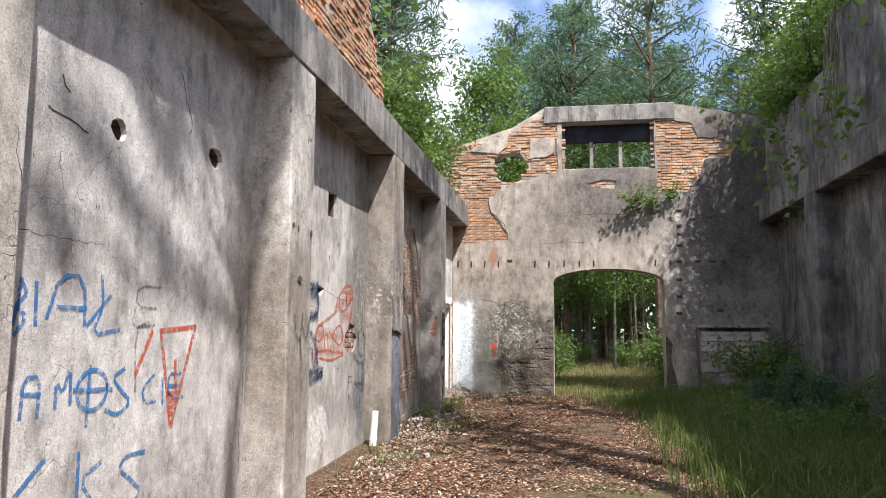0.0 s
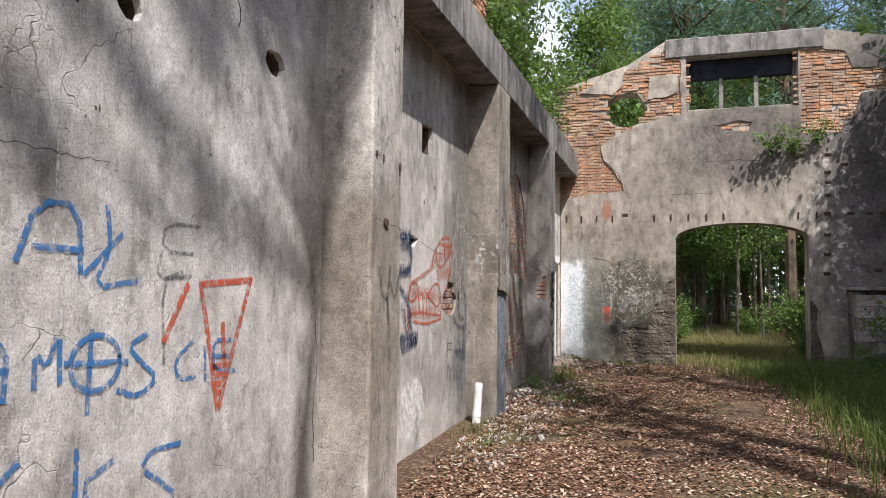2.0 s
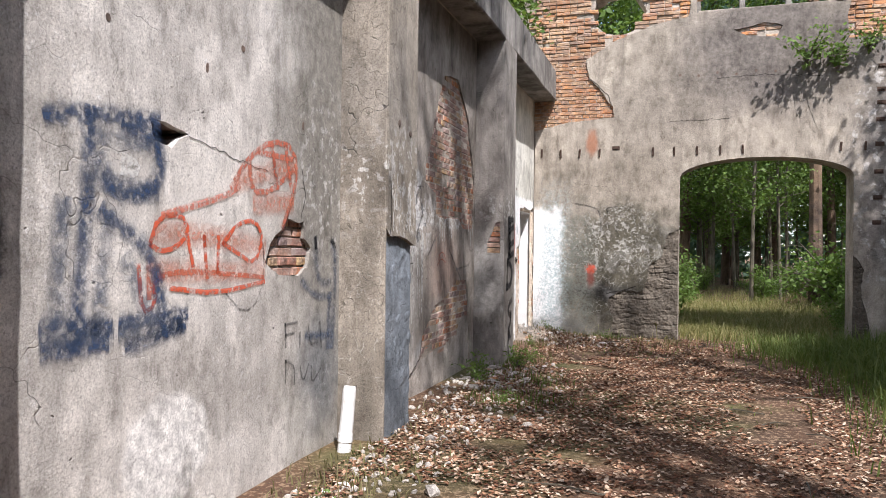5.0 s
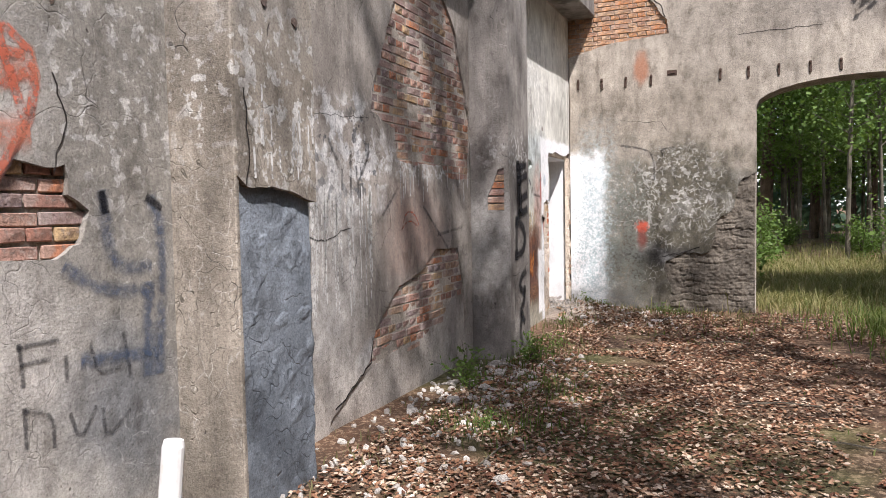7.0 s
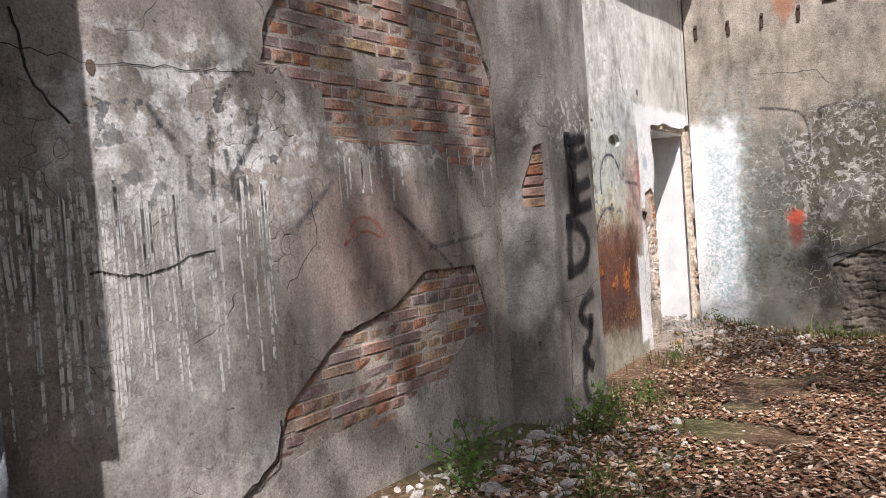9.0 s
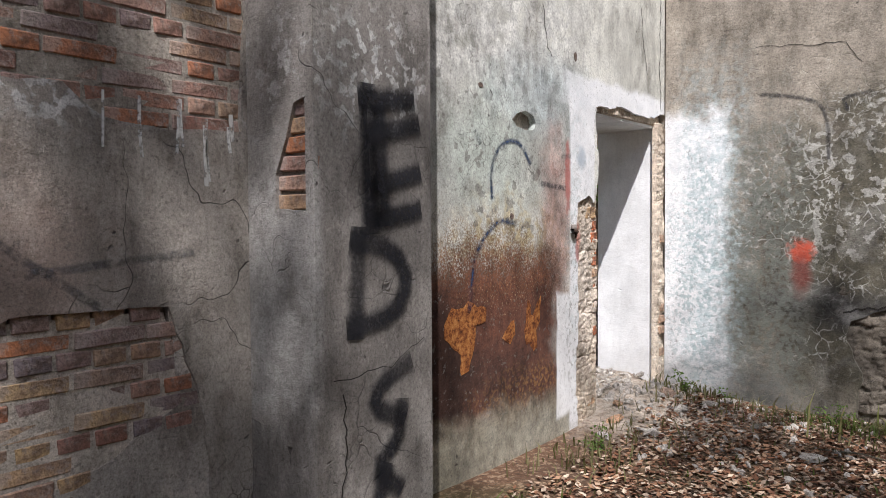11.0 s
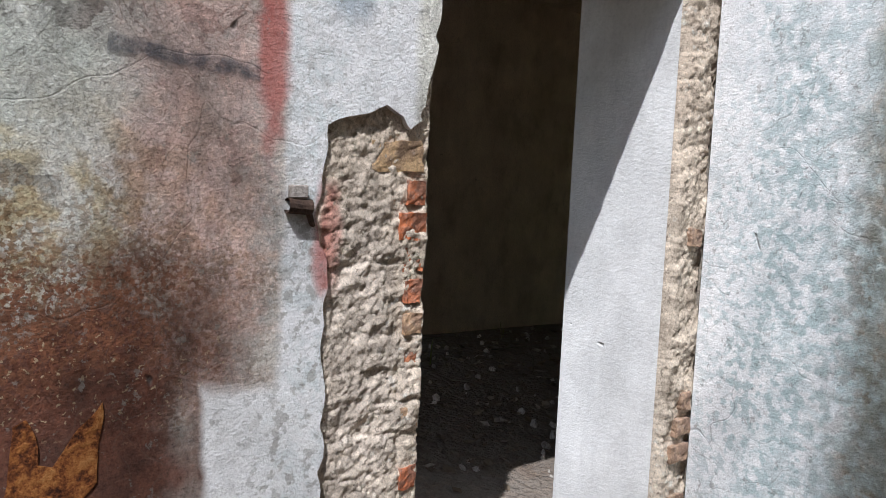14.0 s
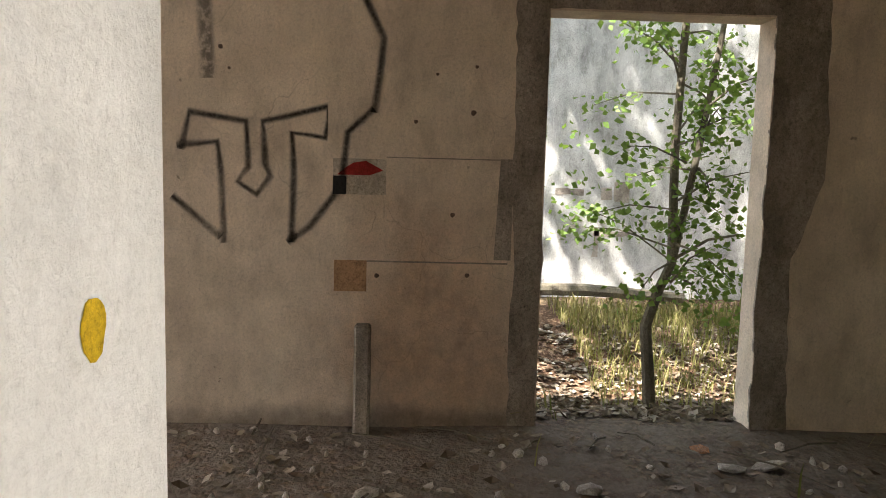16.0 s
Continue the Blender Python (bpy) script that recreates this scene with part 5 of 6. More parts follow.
mark("graffiti_letters", [[(14.78, 0.68), (14.64, 0.63), (14.60, 0.54), (14.74, 0.48)], [(14.76, 0.50), (14.74, 0.38), (14.60, 0.30), (14.72, 0.20)], [(14.66, 0.26), (14.60, 0.12), (14.64, 0.0)]], 0.12, on_pier, M_BLACK, wall_west)
mark("graffiti_curve", [[(16.34, 1.62), (16.25, 1.73), (16.11, 1.74), (15.99, 1.67), (15.94, 1.53), (15.95, 1.41)], [(16.14, 1.26), (16.03, 1.28), (15.89, 1.2), (15.79, 1.08), (15.76, 0.96), (15.74, 0.8)]], 0.045, on_panel, M_NAVY, wall_west)
mark("graffiti_curve", [[(16.49, 1.5), (16.75, 1.48)], [(16.73, 1.68), (16.82, 1.69)], [(15.80, 1.75), (15.83, 1.71)], [(16.17, 1.26), (16.1, 1.285)]], 0.05, on_panel, M_GREY, wall_west)
mark("graffiti_curve", [[(-2.15, 2.2), (-1.79, 2.13), (-1.71, 2.0), (-1.7, 1.71)], [(-1.59, 2.04), (-1.62, 2.12), (-1.44, 2.14)]], 0.045, on_end, M_FAINT, wall_north)
mark("graffiti_letters", [[(16.37, 1.39), (16.41, 1.55), (16.68, 1.51), (16.69, 1.29), (16.64, 1.22), (16.73, 1.16), (16.8, 1.25), (16.77, 1.31), (16.76, 1.51), (17.07, 1.59), (17.06, 1.44), (16.9, 1.46), (16.91, 1.26), (16.9, 0.95)],
                          [(16.37, 1.39), (16.54, 1.41), (16.56, 1.25), (16.57, 0.94)], [(16.34, 1.13), (16.54, 0.96)], [(17.25, 2.1), (17.34, 1.92), (17.3, 1.59)], [(17.28, 1.57), (17.17, 1.47), (17.14, 1.21), (16.99, 1.01), (16.9, 0.94)]],
     0.056, on_back, spray("soft_black_spray", (0.03, 0.028, 0.028), 0.85, 0.97, 60.0, 0.75), room_wall, rounds=0)
part("graffiti_dot", sheet(lambda u, v, d: (u, 17.282 + d - 0.1443 * (u + 3.47), v), oval(-3.355, 1.165, 0.015, 0.025, 20, 2.0), [], 0.0, 0.0015), paint("yellow_paint", (0.75, 0.50, 0.03)), wall_west)

M_CRACK = spray("crack_gap", (0.022, 0.018, 0.016), 1.0, 0.3, 60.0, 0.85)


def crack(pts, width, face, parent, seed):
    """A broken line in the render, with short kinks."""
    rg, out = random.Random(seed), []
    for (a, b), (c, d) in zip(pts, pts[1:]):
        n = max(2, int(math.hypot(c - a, d - b) / 0.04))
        out += [(a + (c - a) * i / n + rg.uniform(-0.011, 0.011), b + (d - b) * i / n + rg.uniform(-0.011, 0.011)) for i in range(n)]
    mark("crack", [out + [pts[-1]]], width * 0.75, face, M_CRACK, parent, rounds=0)


for n, (pts, w) in enumerate((([(3.62, 2.74), (3.8, 2.72), (3.98, 2.68)], 0.014), ([(5.05, 3.42), (5.12, 3.25), (5.22, 3.10), (5.20, 3.0)], 0.016), ([(3.72, 2.95), (3.8, 2.88)], 0.018), ([(4.5, 3.3), (4.7, 3.1), (4.9, 3.05)], 0.006),
                              ([(3.4, 2.02), (3.7, 2.0), (4.2, 2.01)], 0.006), ([(6.28, 0.2), (6.25, 0.6), (6.31, 0.9), (6.27, 1.2)], 0.012), ([(9.72, 1.5), (9.80, 1.7), (9.74, 1.9)], 0.012), ([(8.5, 1.95), (8.9, 1.88), (9.3, 1.84)], 0.008),
                              ([(11.78, 0.0), (12.0, 0.10), (12.15, 0.17), (12.27, 0.22), (12.3, 0.4)], 0.020), ([(11.48, 1.17), (11.7, 1.14), (11.85, 1.18), (12.02, 1.21)], 0.014), ([(11.28, 2.1), (11.33, 1.85), (11.45, 1.72)], 0.016),
                              ([(11.1, 1.98), (11.6, 1.95), (12.3, 2.0)], 0.007), ([(12.6, 1.45), (12.62, 1.2), (12.4, 1.0)], 0.006), ([(16.5, 2.6), (16.55, 2.35), (16.6, 2.3)], 0.010), ([(15.4, 0.98), (15.2, 0.9), (15.05, 0.7)], 0.008),
                              ([(17.9, 2.9), (17.95, 2.6), (18.02, 2.4)], 0.010), ([(18.24, 3.6), (18.27, 3.0), (18.25, 2.5), (18.28, 2.15)], 0.016))):
    crack(pts, w, on_panel, wall_west, n)
for n, (pts, w) in enumerate((([(6.43, 2.85), (6.42, 2.72)], 0.012), ([(6.4, 1.96), (6.65, 1.95), (6.95, 1.92)], 0.007), ([(6.5, 0.1), (6.55, 0.5), (6.48, 0.8)], 0.007), ([(10.43, 1.9), (10.45, 1.6), (10.42, 1.46)], 0.014), ([(14.42, 0.1), (14.46, 0.45), (14.44, 0.62)], 0.010), ([(14.4, 0.68), (14.7, 0.69), (14.9, 0.78)], 0.006))):
    crack(pts, w, on_pier, wall_west, n + 40)
# small holes as flat ovals, the dark of their depth given by colour
for y, z, a, b in ((6.42, 2.45, 0.022, 0.018), (6.55, 2.43, 0.014, 0.03), (6.90, 2.42, 0.022, 0.035), (6.62, 1.95, 0.05, 0.03), (10.6, 2.35, 0.02, 0.03), (10.85, 2.3, 0.025, 0.025)):
    part("chip", sheet(on_pier, roughen(oval(y, z, a, b, 9, y), 0.02, 0.004, z), [], -0.004, 0.004), M_OLD, wall_west)
for y, z, a, b in ((8.65, 2.35, 0.012, 0.03), (9.0, 2.55, 0.02, 0.02), (7.9, 2.4, 0.015, 0.02), (9.75, 2.2, 0.012, 0.03), (11.55, 1.93, 0.02, 0.03), (16.15, 1.30, 0.02, 0.02), (15.85, 2.02, 0.02, 0.015), (16.9, 2.35, 0.02, 0.03)):
    part("chip", sheet(on_panel, roughen(oval(y, z, a, b, 9, y), 0.02, 0.004, z), [], -0.004, 0.003), M_OLD, wall_west)
for n, (pts, w) in enumerate((([(-1.9, 4.4), (-1.6, 4.1), (-1.55, 3.95)], 0.02), ([(0.2, 4.3), (0.9, 4.33), (1.8, 4.25)], 0.012), ([(-1.6, 0.62), (-1.35, 0.66), (-1.1, 0.75)], 0.02), ([(-0.6, 3.6), (0.4, 3.62)], 0.010), ([(-2.2, 2.55), (-1.6, 2.5), (-1.5, 2.35)], 0.008))):
    crack(pts, w, on_end, wall_north, n + 60)
# row of holes, again flat discs coloured dark for depth
for x in np.arange(-0.4, 2.3, 0.30):
    part("chip", sheet(on_end, oval(float(x), 4.38 + 0.02 * math.sin(x * 9), 0.022, 0.022, 7, float(x)), [], -0.004, 0.003), M_OLD, wall_north)

# ---- foliage ----
def leaf_mat(name, a, b, thin=0.35):
    k = Mat(name, 0.55)
    r = k.t.nodes.new("ShaderNodeNewGeometry").outputs["Random Per Island"]
    c = k.mix(r, a, b)
    c = k.mix(k.ramp(k.noise(0.7, 3), 0.4, 0.65, 0, 0.5), c, tuple(x * 0.6 for x in a))
    k.put(k.b.inputs["Base Color"], c)
    t, m = k.t.nodes.new("ShaderNodeBsdfTranslucent"), k.t.nodes.new("ShaderNodeMixShader")
    k.put(t.inputs["Color"], k.mix(0.5, c, (0.20, 0.30, 0.03)))
    m.inputs["Fac"].default_value = thin
    k.t.links.new(k.b.outputs[0], m.inputs[1])
    k.t.links.new(t.outputs[0], m.inputs[2])
    k.t.links.new(m.outputs[0], k.t.nodes["Material Output"].inputs["Surface"])
    return k.m


M_LEAF = leaf_mat("green_leaf", (0.085, 0.155, 0.035), (0.17, 0.26, 0.07), 0.4)
M_NEEDLE = leaf_mat("pine_needle", (0.065, 0.135, 0.10), (0.14, 0.215, 0.155), 0.38)
M_GRASS = leaf_mat("grass_blade", (0.06, 0.11, 0.022), (0.19, 0.21, 0.07), 0.35)
M_MEADOW = leaf_mat("yard_grass_blade", (0.13, 0.14, 0.045), (0.38, 0.31, 0.15), 0.35)
M_DRY = leaf_mat("dry_grass", (0.20, 0.165, 0.085), (0.12, 0.12, 0.045), 0.2)
M_BARK = concrete("bark", (0.20, 0.135, 0.09), (0.10, 0.075, 0.06), 0.6, 0.7, 0.0, lumps=1.5, shift=41.0)
M_SAPWOOD = concrete("young_bark", (0.17, 0.15, 0.11), (0.10, 0.09, 0.07), 0.3, 0.5, 0.0, shift=43.0)


def tube(vs, fs, pts, radii, sides=6):
    k = len(vs)
    for i, p in enumerate(pts):
        t = (Vector(pts[min(i + 1, len(pts) - 1)]) - Vector(pts[max(i - 1, 0)])).normalized()
        a = t.orthogonal().normalized()
        b = t.cross(a)
        for s in range(sides):
            ang = math.tau * s / sides
            vs.append(tuple(Vector(p) + (a * math.cos(ang) + b * math.sin(ang)) * radii[i]))
    for i in range(len(pts) - 1):
        for s in range(sides):
            q = (s + 1) % sides
            fs.append((k + i * sides + s, k + i * sides + q, k + (i + 1) * sides + q, k + (i + 1) * sides + s))
    fs.append(tuple(k + (len(pts) - 1) * sides + s for s in range(sides)))


def leaf_cloud(gen, centres, spread, per, size, flat=0.6, long=1.0):
    """Small bent leaves scattered about twig ends."""
    c = np.repeat(np.asarray(centres, float), per, axis=0)
    n = len(c)
    c = c + gen.normal(0, 1, (n, 3)) * np.asarray(spread)
    a = gen.normal(0, 1, (n, 3)) * (1, 1, flat)
    a /= np.linalg.norm(a, axis=1)[:, None]
    b = np.cross(a, gen.normal(0, 1, (n, 3)))
    b /= np.linalg.norm(b, axis=1)[:, None] + 1e-9
    s = size * gen.uniform(0.6, 1.3, (n, 1))
    w = s * 0.33 / long
    droop = np.array((0, 0, -1.0)) * s * 0.18
    v = np.stack([c, c + a * s * 0.45 + b * w, c + a * s * 0.5 + droop * 0.2, c + a * s * 0.45 - b * w, c + a * s + droop], 1).reshape(-1, 3)
    i = np.arange(n)[:, None] * 5
    f = np.concatenate([i + (0, 1, 2), i + (1, 4, 2), i + (2, 4, 3), i + (0, 2, 3)], 1).reshape(-1, 3)
    return v, f


def build_tree(kind, seed, h, dense=24, size=0.17, wide=0.20, low=0.22, stem=1.0):
    """A tree at the origin: trunk with limbs, and a crown of leaves."""
    gen, rng = np.random.default_rng(seed), random.Random(seed)
    root = new("pine_tree" if kind == "pine" else "birch_tree" if kind == "leaf" else kind)
    vs, fs, tips = [], [], []
    bend = rng.uniform(-0.4, 0.4), rng.uniform(-0.4, 0.4)
    line = [(bend[0] * (t / 8) ** 2, bend[1] * (t / 8) ** 2, h * t / 8) for t in range(9)]
    r0 = stem * h * (0.012 if kind != "shrub" else 0.010)
    if kind in ("shrub", "weed"):
        for s in range(7 if kind == "shrub" else 5):
            ang, lean = rng.uniform(0, math.tau), rng.uniform(0.1, 0.9)
            tall = rng.uniform(0.45, 1.05)
            pts = [(math.cos(ang) * lean * h * t * t, math.sin(ang) * lean * h * t * t, h * t * tall) for t in (0, 0.25, 0.5, 0.75, 1.0)]
            tube(vs, fs, pts, [0.016 * h * (1 - 0.85 * t) for t in (0, 0.25, 0.5, 0.75, 1.0)], 5)
            for q in range(15 if kind == "shrub" else 4):
                t = rng.uniform(0.15, 1.0)
                b = Vector(pts[min(4, int(t * 4))])
                e = b + Vector((rng.gauss(0, 0.16), rng.gauss(0, 0.16), rng.uniform(-0.05, 0.2))) * h * 0.8
                tube(vs, fs, [tuple(b), tuple((b + e) / 2 + Vector((0, 0, 0.02 * h))), tuple(e)], [0.004 * h, 0.003 * h, 0.0015 * h], 3)
                tips += [tuple(e), tuple((b + e) / 2)]
        cv, cf = leaf_cloud(gen, tips, (0.08 * h, 0.08 * h, 0.07 * h), 13 if kind == "shrub" else 5, 0.05 * h if kind == "shrub" else 0.10 * h)
    else:
        tube(vs, fs, line, [r0 * (1 - 0.8 * t / 8) + 0.01 for t in range(9)], 8)
        start = 0.42 if kind == "pine" else low
        count = 46 if kind == "pine" else 42
        for b in range(count):
            t = start + (1 - start) * (b + rng.random()) / count
            base = Vector(line[min(8, int(t * 8))]).lerp(Vector(line[min(8, int(t * 8) + 1)]), t * 8 % 1)
            ang = b * 2.4 + rng.uniform(-0.4, 0.4)
            shape = math.sin(min(1.0, (1 - t) / (1 - start) + 0.12) * math.pi * 0.62)
            reach = h * (0.15 if kind == "pine" else wide) * shape * rng.uniform(0.65, 1.25) + 0.15
            rise = rng.uniform(-0.05, 0.35) if kind == "pine" else rng.uniform(0.2, 0.7)
            out = Vector((math.cos(ang), math.sin(ang), rise))
            mid, tip = base + out * reach * 0.55, base + out * reach + Vector((0, 0, 0.06 * reach))
            tube(vs, fs, [tuple(base), tuple(mid), tuple(tip)], [r0 * 0.30, r0 * 0.17, r0 * 0.05], 4)
            for q in range(7 if kind == "pine" else 8):
                f = rng.uniform(0.3, 1.05)
                c = base.lerp(tip, f) + Vector((rng.gauss(0, 0.13), rng.gauss(0, 0.13), rng.gauss(0.03, 0.09))) * reach
                tips.append(tuple(c))
        if kind == "pine":
            cv, cf = leaf_cloud(gen, tips, (0.24, 0.24, 0.14), 22, 0.30, 0.9, 3.2)
        else:
            cv, cf = leaf_cloud(gen, tips, (0.30, 0.30, 0.24), dense, size)
    raw("trunk", vs, fs, M_BARK if kind == "pine" else M_SAPWOOD, root)
    raw("crown", cv.tolist(), cf.tolist(), M_NEEDLE if kind == "pine" else M_LEAF, root)
    return root


PINES = [build_tree("pine", 11 + i, 16.0) for i in range(3)]
BIRCHES = [build_tree("leaf", 31 + i, 10.0) for i in range(3)]
SHRUBS = [build_tree("shrub", 51 + i, 1.6) for i in range(3)]
WEEDS = [build_tree("weed", 61 + i, 0.4) for i in range(2)]
for o in WEEDS:
    tagged(o, "small leafy weed at the wall foot", "weed", "weeds at the wall foot")
for o in PINES:
    tagged(o, "tall Scots pine with a bare lower trunk", "tree", "pines round the ruin")
for o in BIRCHES:
    tagged(o, "slender broadleaf tree with light green leaves", "tree", "broadleaf trees round the ruin")
for o in SHRUBS:
    tagged(o, "leafy green shrub growing in the rubble", "shrub", "shrubs in and on the ruin")
rng = random.Random(77)
used = set()


def plant(stock, x, y, scale, z=None, label=""):
    i = rng.randrange(len(stock))
    z = ground_z(x, y) - 0.05 if z is None else z
    m = pose(x, y, z, rng.uniform(-3, 3), rng.uniform(-3, 3), rng.uniform(0, 360))
    if (id(stock), i) in used:
        ob = copy_thing(stock[i], m)
    else:
        used.add((id(stock), i))
        ob = stock[i]
        ob.matrix_basis = m
    ob.scale = (scale, scale, scale * rng.uniform(0.9, 1.1))
    if label:
        tagged(ob, label)
    return ob


# wood behind the gateway and to the north
# unseen birches outside the east wall, added to dapple the west wall and floor
TALL = [build_tree("leaf", 71, 19.0, 5, 0.17, 0.11, 0.5), build_tree("leaf", 72, 25.0, 2, 0.20, 0.055, 0.62)]
for o in TALL:
    tagged(o, "tall thin birch with a sparse crown, added unseen to cast dapple", "tree", "birches beside the east wall")
for i, (x, y) in enumerate(((6.8, 7.6), (6.0, 4.1))):
    TALL[i].matrix_basis = pose(x, y, ground_z(x, y) - 0.05, 0, -3, 70 * i)
copy_thing(TALL[1], pose(6.1, 0.2, ground_z(6.1, 0.2) - 0.05, 0, -3, 200))


def broom_tree(x, y, fork):
    """A tall bare-stemmed tree, fanned at its top into steep, plumed limbs; added unseen to cast their shadow on bay
    one.
    """
    gen, rg = np.random.default_rng(17), random.Random(17)
    root = new("poplar_tree")
    vs, fs, tips, heads = [], [], [], []
    tube(vs, fs, [(0, -0.5, 0), (0.05, -0.42, fork * 0.35), (0, -0.28, fork * 0.7), (0, -0.16, fork - 1.0), (0, -0.04, fork - 0.3), (0, 0.0, fork)], [0.13, 0.115, 0.09, 0.075, 0.065, 0.06], 10)
    for n in range(17):
        a = radians(-72 + n * 6.3 + rg.uniform(-2.5, 2.5))
        l = rg.uniform(1.9, 3.4) if a < 0 else rg.uniform(1.2, 2.2)
        way = Vector((rg.uniform(-0.07, 0.07), math.sin(a), math.cos(a)))
        start = Vector((0, 0, fork + rg.uniform(-0.15, 0.35)))
        pts = [start + way * l * f + Vector((0, 0, 0.10 * l * f * f)) for f in (0, 0.3, 0.6, 0.85, 1.0)]
        tube(vs, fs, [tuple(p) for p in pts], [0.035, 0.026, 0.018, 0.011, 0.005], 5)
        for q in range(5):
            f = rg.uniform(0.30, 1.0)
            b = start + way * l * f + Vector((0, 0, 0.10 * l * f * f))
            e = b + (way + Vector((rg.uniform(-0.2, 0.2), rg.uniform(-0.28, 0.28), rg.uniform(-0.1, 0.3)))).normalized() * rg.uniform(0.35, 0.8)
            tube(vs, fs, [tuple(b), tuple(b.lerp(e, 0.5)), tuple(e)], [0.011, 0.008, 0.003], 4)
            tips += [tuple(b.lerp(e, g)) for g in (0.35, 0.6, 0.8, 1.0)]
    raw("trunk", vs, fs, M_SAPWOOD, root)
    cv, cf = leaf_cloud(gen, tips, (0.04, 0.04, 0.05), 11, 0.085, 1.0)
    raw("crown", cv.tolist(), cf.tolist(), M_LEAF, root)
    root.matrix_basis = pose(x, y, ground_z(x, y) - 0.05)
    return tagged(root, "unseen tall slim tree with steep leafy limbs, added for its shadow", "tree")


# stands behind the camera's start, placed only to shadow the first bay
broom_tree(2.5, -0.75, 14.25)
for i in range(24):
    x, y = rng.uniform(-20, 22), rng.uniform(29, 52)
    plant(PINES, x, y, rng.uniform(1.05, 1.5))
for i in range(7):
    plant(PINES, rng.uniform(-3, 6.5), rng.uniform(27, 46), rng.uniform(0.85, 1.15))
for i in range(16):
    x, y = rng.uniform(-11, 13), rng.uniform(25, 44)
    if -3.5 < x < 4.5 and y < 38:
        y += 14
    plant(BIRCHES, x, y, rng.uniform(0.7, 1.1))
for i in range(8):
    plant(SHRUBS, rng.uniform(-3, 6), rng.uniform(25.5, 38), rng.uniform(0.6, 1.3))
for x, y, k in ((-0.6, 25.0, 1.0), (3.2, 22.0, 0.9), (3.4, 25.0, 1.5), (2.6, 20.2, 0.6), (-0.9, 22.3, 1.35), (4.2, 27.0, 1.6)):
    plant(SHRUBS, x, y, k)
# the last of these is added to throw dappled shade on the yard wall
for x, y, k in ((8.2, 18.5, 1.0), (9.5, 21.5, 1.15), (7.2, 21.5, 0.9), (-6.5, 26.0, 0.85), (-9.5, 23.5, 0.95), (-5.2, 24.5, 0.75), (-13.5, 26, 1.1), (-8.6, 14.2, 1.5)):
    plant(BIRCHES, x, y, k)
for x, y, k in ((11.0, 24.0, 1.2), (14.0, 20.0, 1.2), (-7.5, 31.0, 1.2), (-12.0, 34.0, 1.3), (-16.0, 28.0, 1.2)):
    plant(PINES, x, y, k)
POLES = [build_tree("leaf", 91 + i, 12.0, 14, 0.13, 0.10, 0.25, 0.42) for i in range(2)]
for o in POLES:
    tagged(o, "slim young tree with a bare dark stem", "tree", "young trees beyond the gateway")
for i in range(26):
    plant(POLES, rng.uniform(-2.5, 6.5), rng.uniform(27, 44), rng.uniform(0.75, 1.15))
gen = np.random.default_rng(90)
far = np.stack([gen.uniform(-34, 34, 2600), gen.normal(56, 3, 2600), np.abs(gen.normal(0, 5.0, 2600))], 1)
fv, ff = leaf_cloud(gen, far, (0.9, 0.9, 0.7), 12, 0.55)
tagged(raw("far_woods", fv.tolist(), ff.tolist(), M_NEEDLE), "dense green undergrowth deep in the wood", "woods", kind="stuff")
# growth on the wall tops
for x, y, z, k in ((-3.2, 10.6, 4.5, 0.75), (-3.3, 11.6, 4.5, 1.0), (-3.4, 12.8, 4.5, 1.35), (-3.3, 14.0, 4.5, 1.1), (-3.6, 15.0, 4.4, 1.5), (-3.3, 16.3, 4.5, 1.1), (-3.5, 17.4, 4.5, 1.4), (-2.9, 18.6, 5.9, 0.6), (-1.9, 18.6, 6.25, 0.5)):
    plant(SHRUBS, x, y, k, z, "tangled shrub growing on top of the wall")
for x, y, z, k in ((4.9, 13.6, 6.2, 0.9), (4.8, 15.2, 6.2, 1.1), (4.9, 16.6, 6.2, 1.1), (4.9, 17.8, 6.3, 0.9), (3.4, 18.6, 6.8, 0.3)):
    plant(SHRUBS, x, y, k, z, "tangled shrub growing on top of the wall")
for x, y, k in ((5.1, 9.6, 1.0), (5.0, 10.8, 1.2), (4.9, 11.8, 1.1), (5.0, 12.7, 1.2)):
    plant(SHRUBS, x, y, k, 6.9, "tangled shrub growing on top of the wall")
for x, y, k in ((7.0, 12.0, 1.15), (8.4, 14.6, 1.2), (6.9, 16.2, 1.05)):
    plant(BIRCHES, x, y, k)
# undergrowth along the east side of the hall
for x, y, k in ((4.1, 16.9, 1.15), (3.7, 15.2, 0.7), (4.2, 13.6, 0.8), (3.7, 11.2, 0.5), (4.0, 9.4, 0.45), (3.5, 8.2, 0.4), (4.2, 12.4, 0.7), (3.9, 6.8, 0.45), (3.2, 16.9, 0.5)):
    plant(SHRUBS, x, y, k)
for x, y, k in ((-2.6, 13.35, 1.0), (-2.5, 13.1, 0.7), (-2.35, 14.3, 0.9), (-2.4, 14.7, 0.8), (-2.3, 15.1, 0.6), (-2.6, 18.0, 0.7), (-2.35, 18.15, 0.5), (-2.6, 16.6, 0.6), (-1.6, 18.1, 0.6), (-2.3, 8.9, 0.6), (-2.0, 12.2, 0.55)):
    plant(WEEDS, x, y, k)
for i in range(34):
    plant(WEEDS, rng.uniform(2.3, 4.3), rng.uniform(6.0, 17.5), rng.uniform(0.9, 1.9), None, "leafy weed standing in the tall grass")
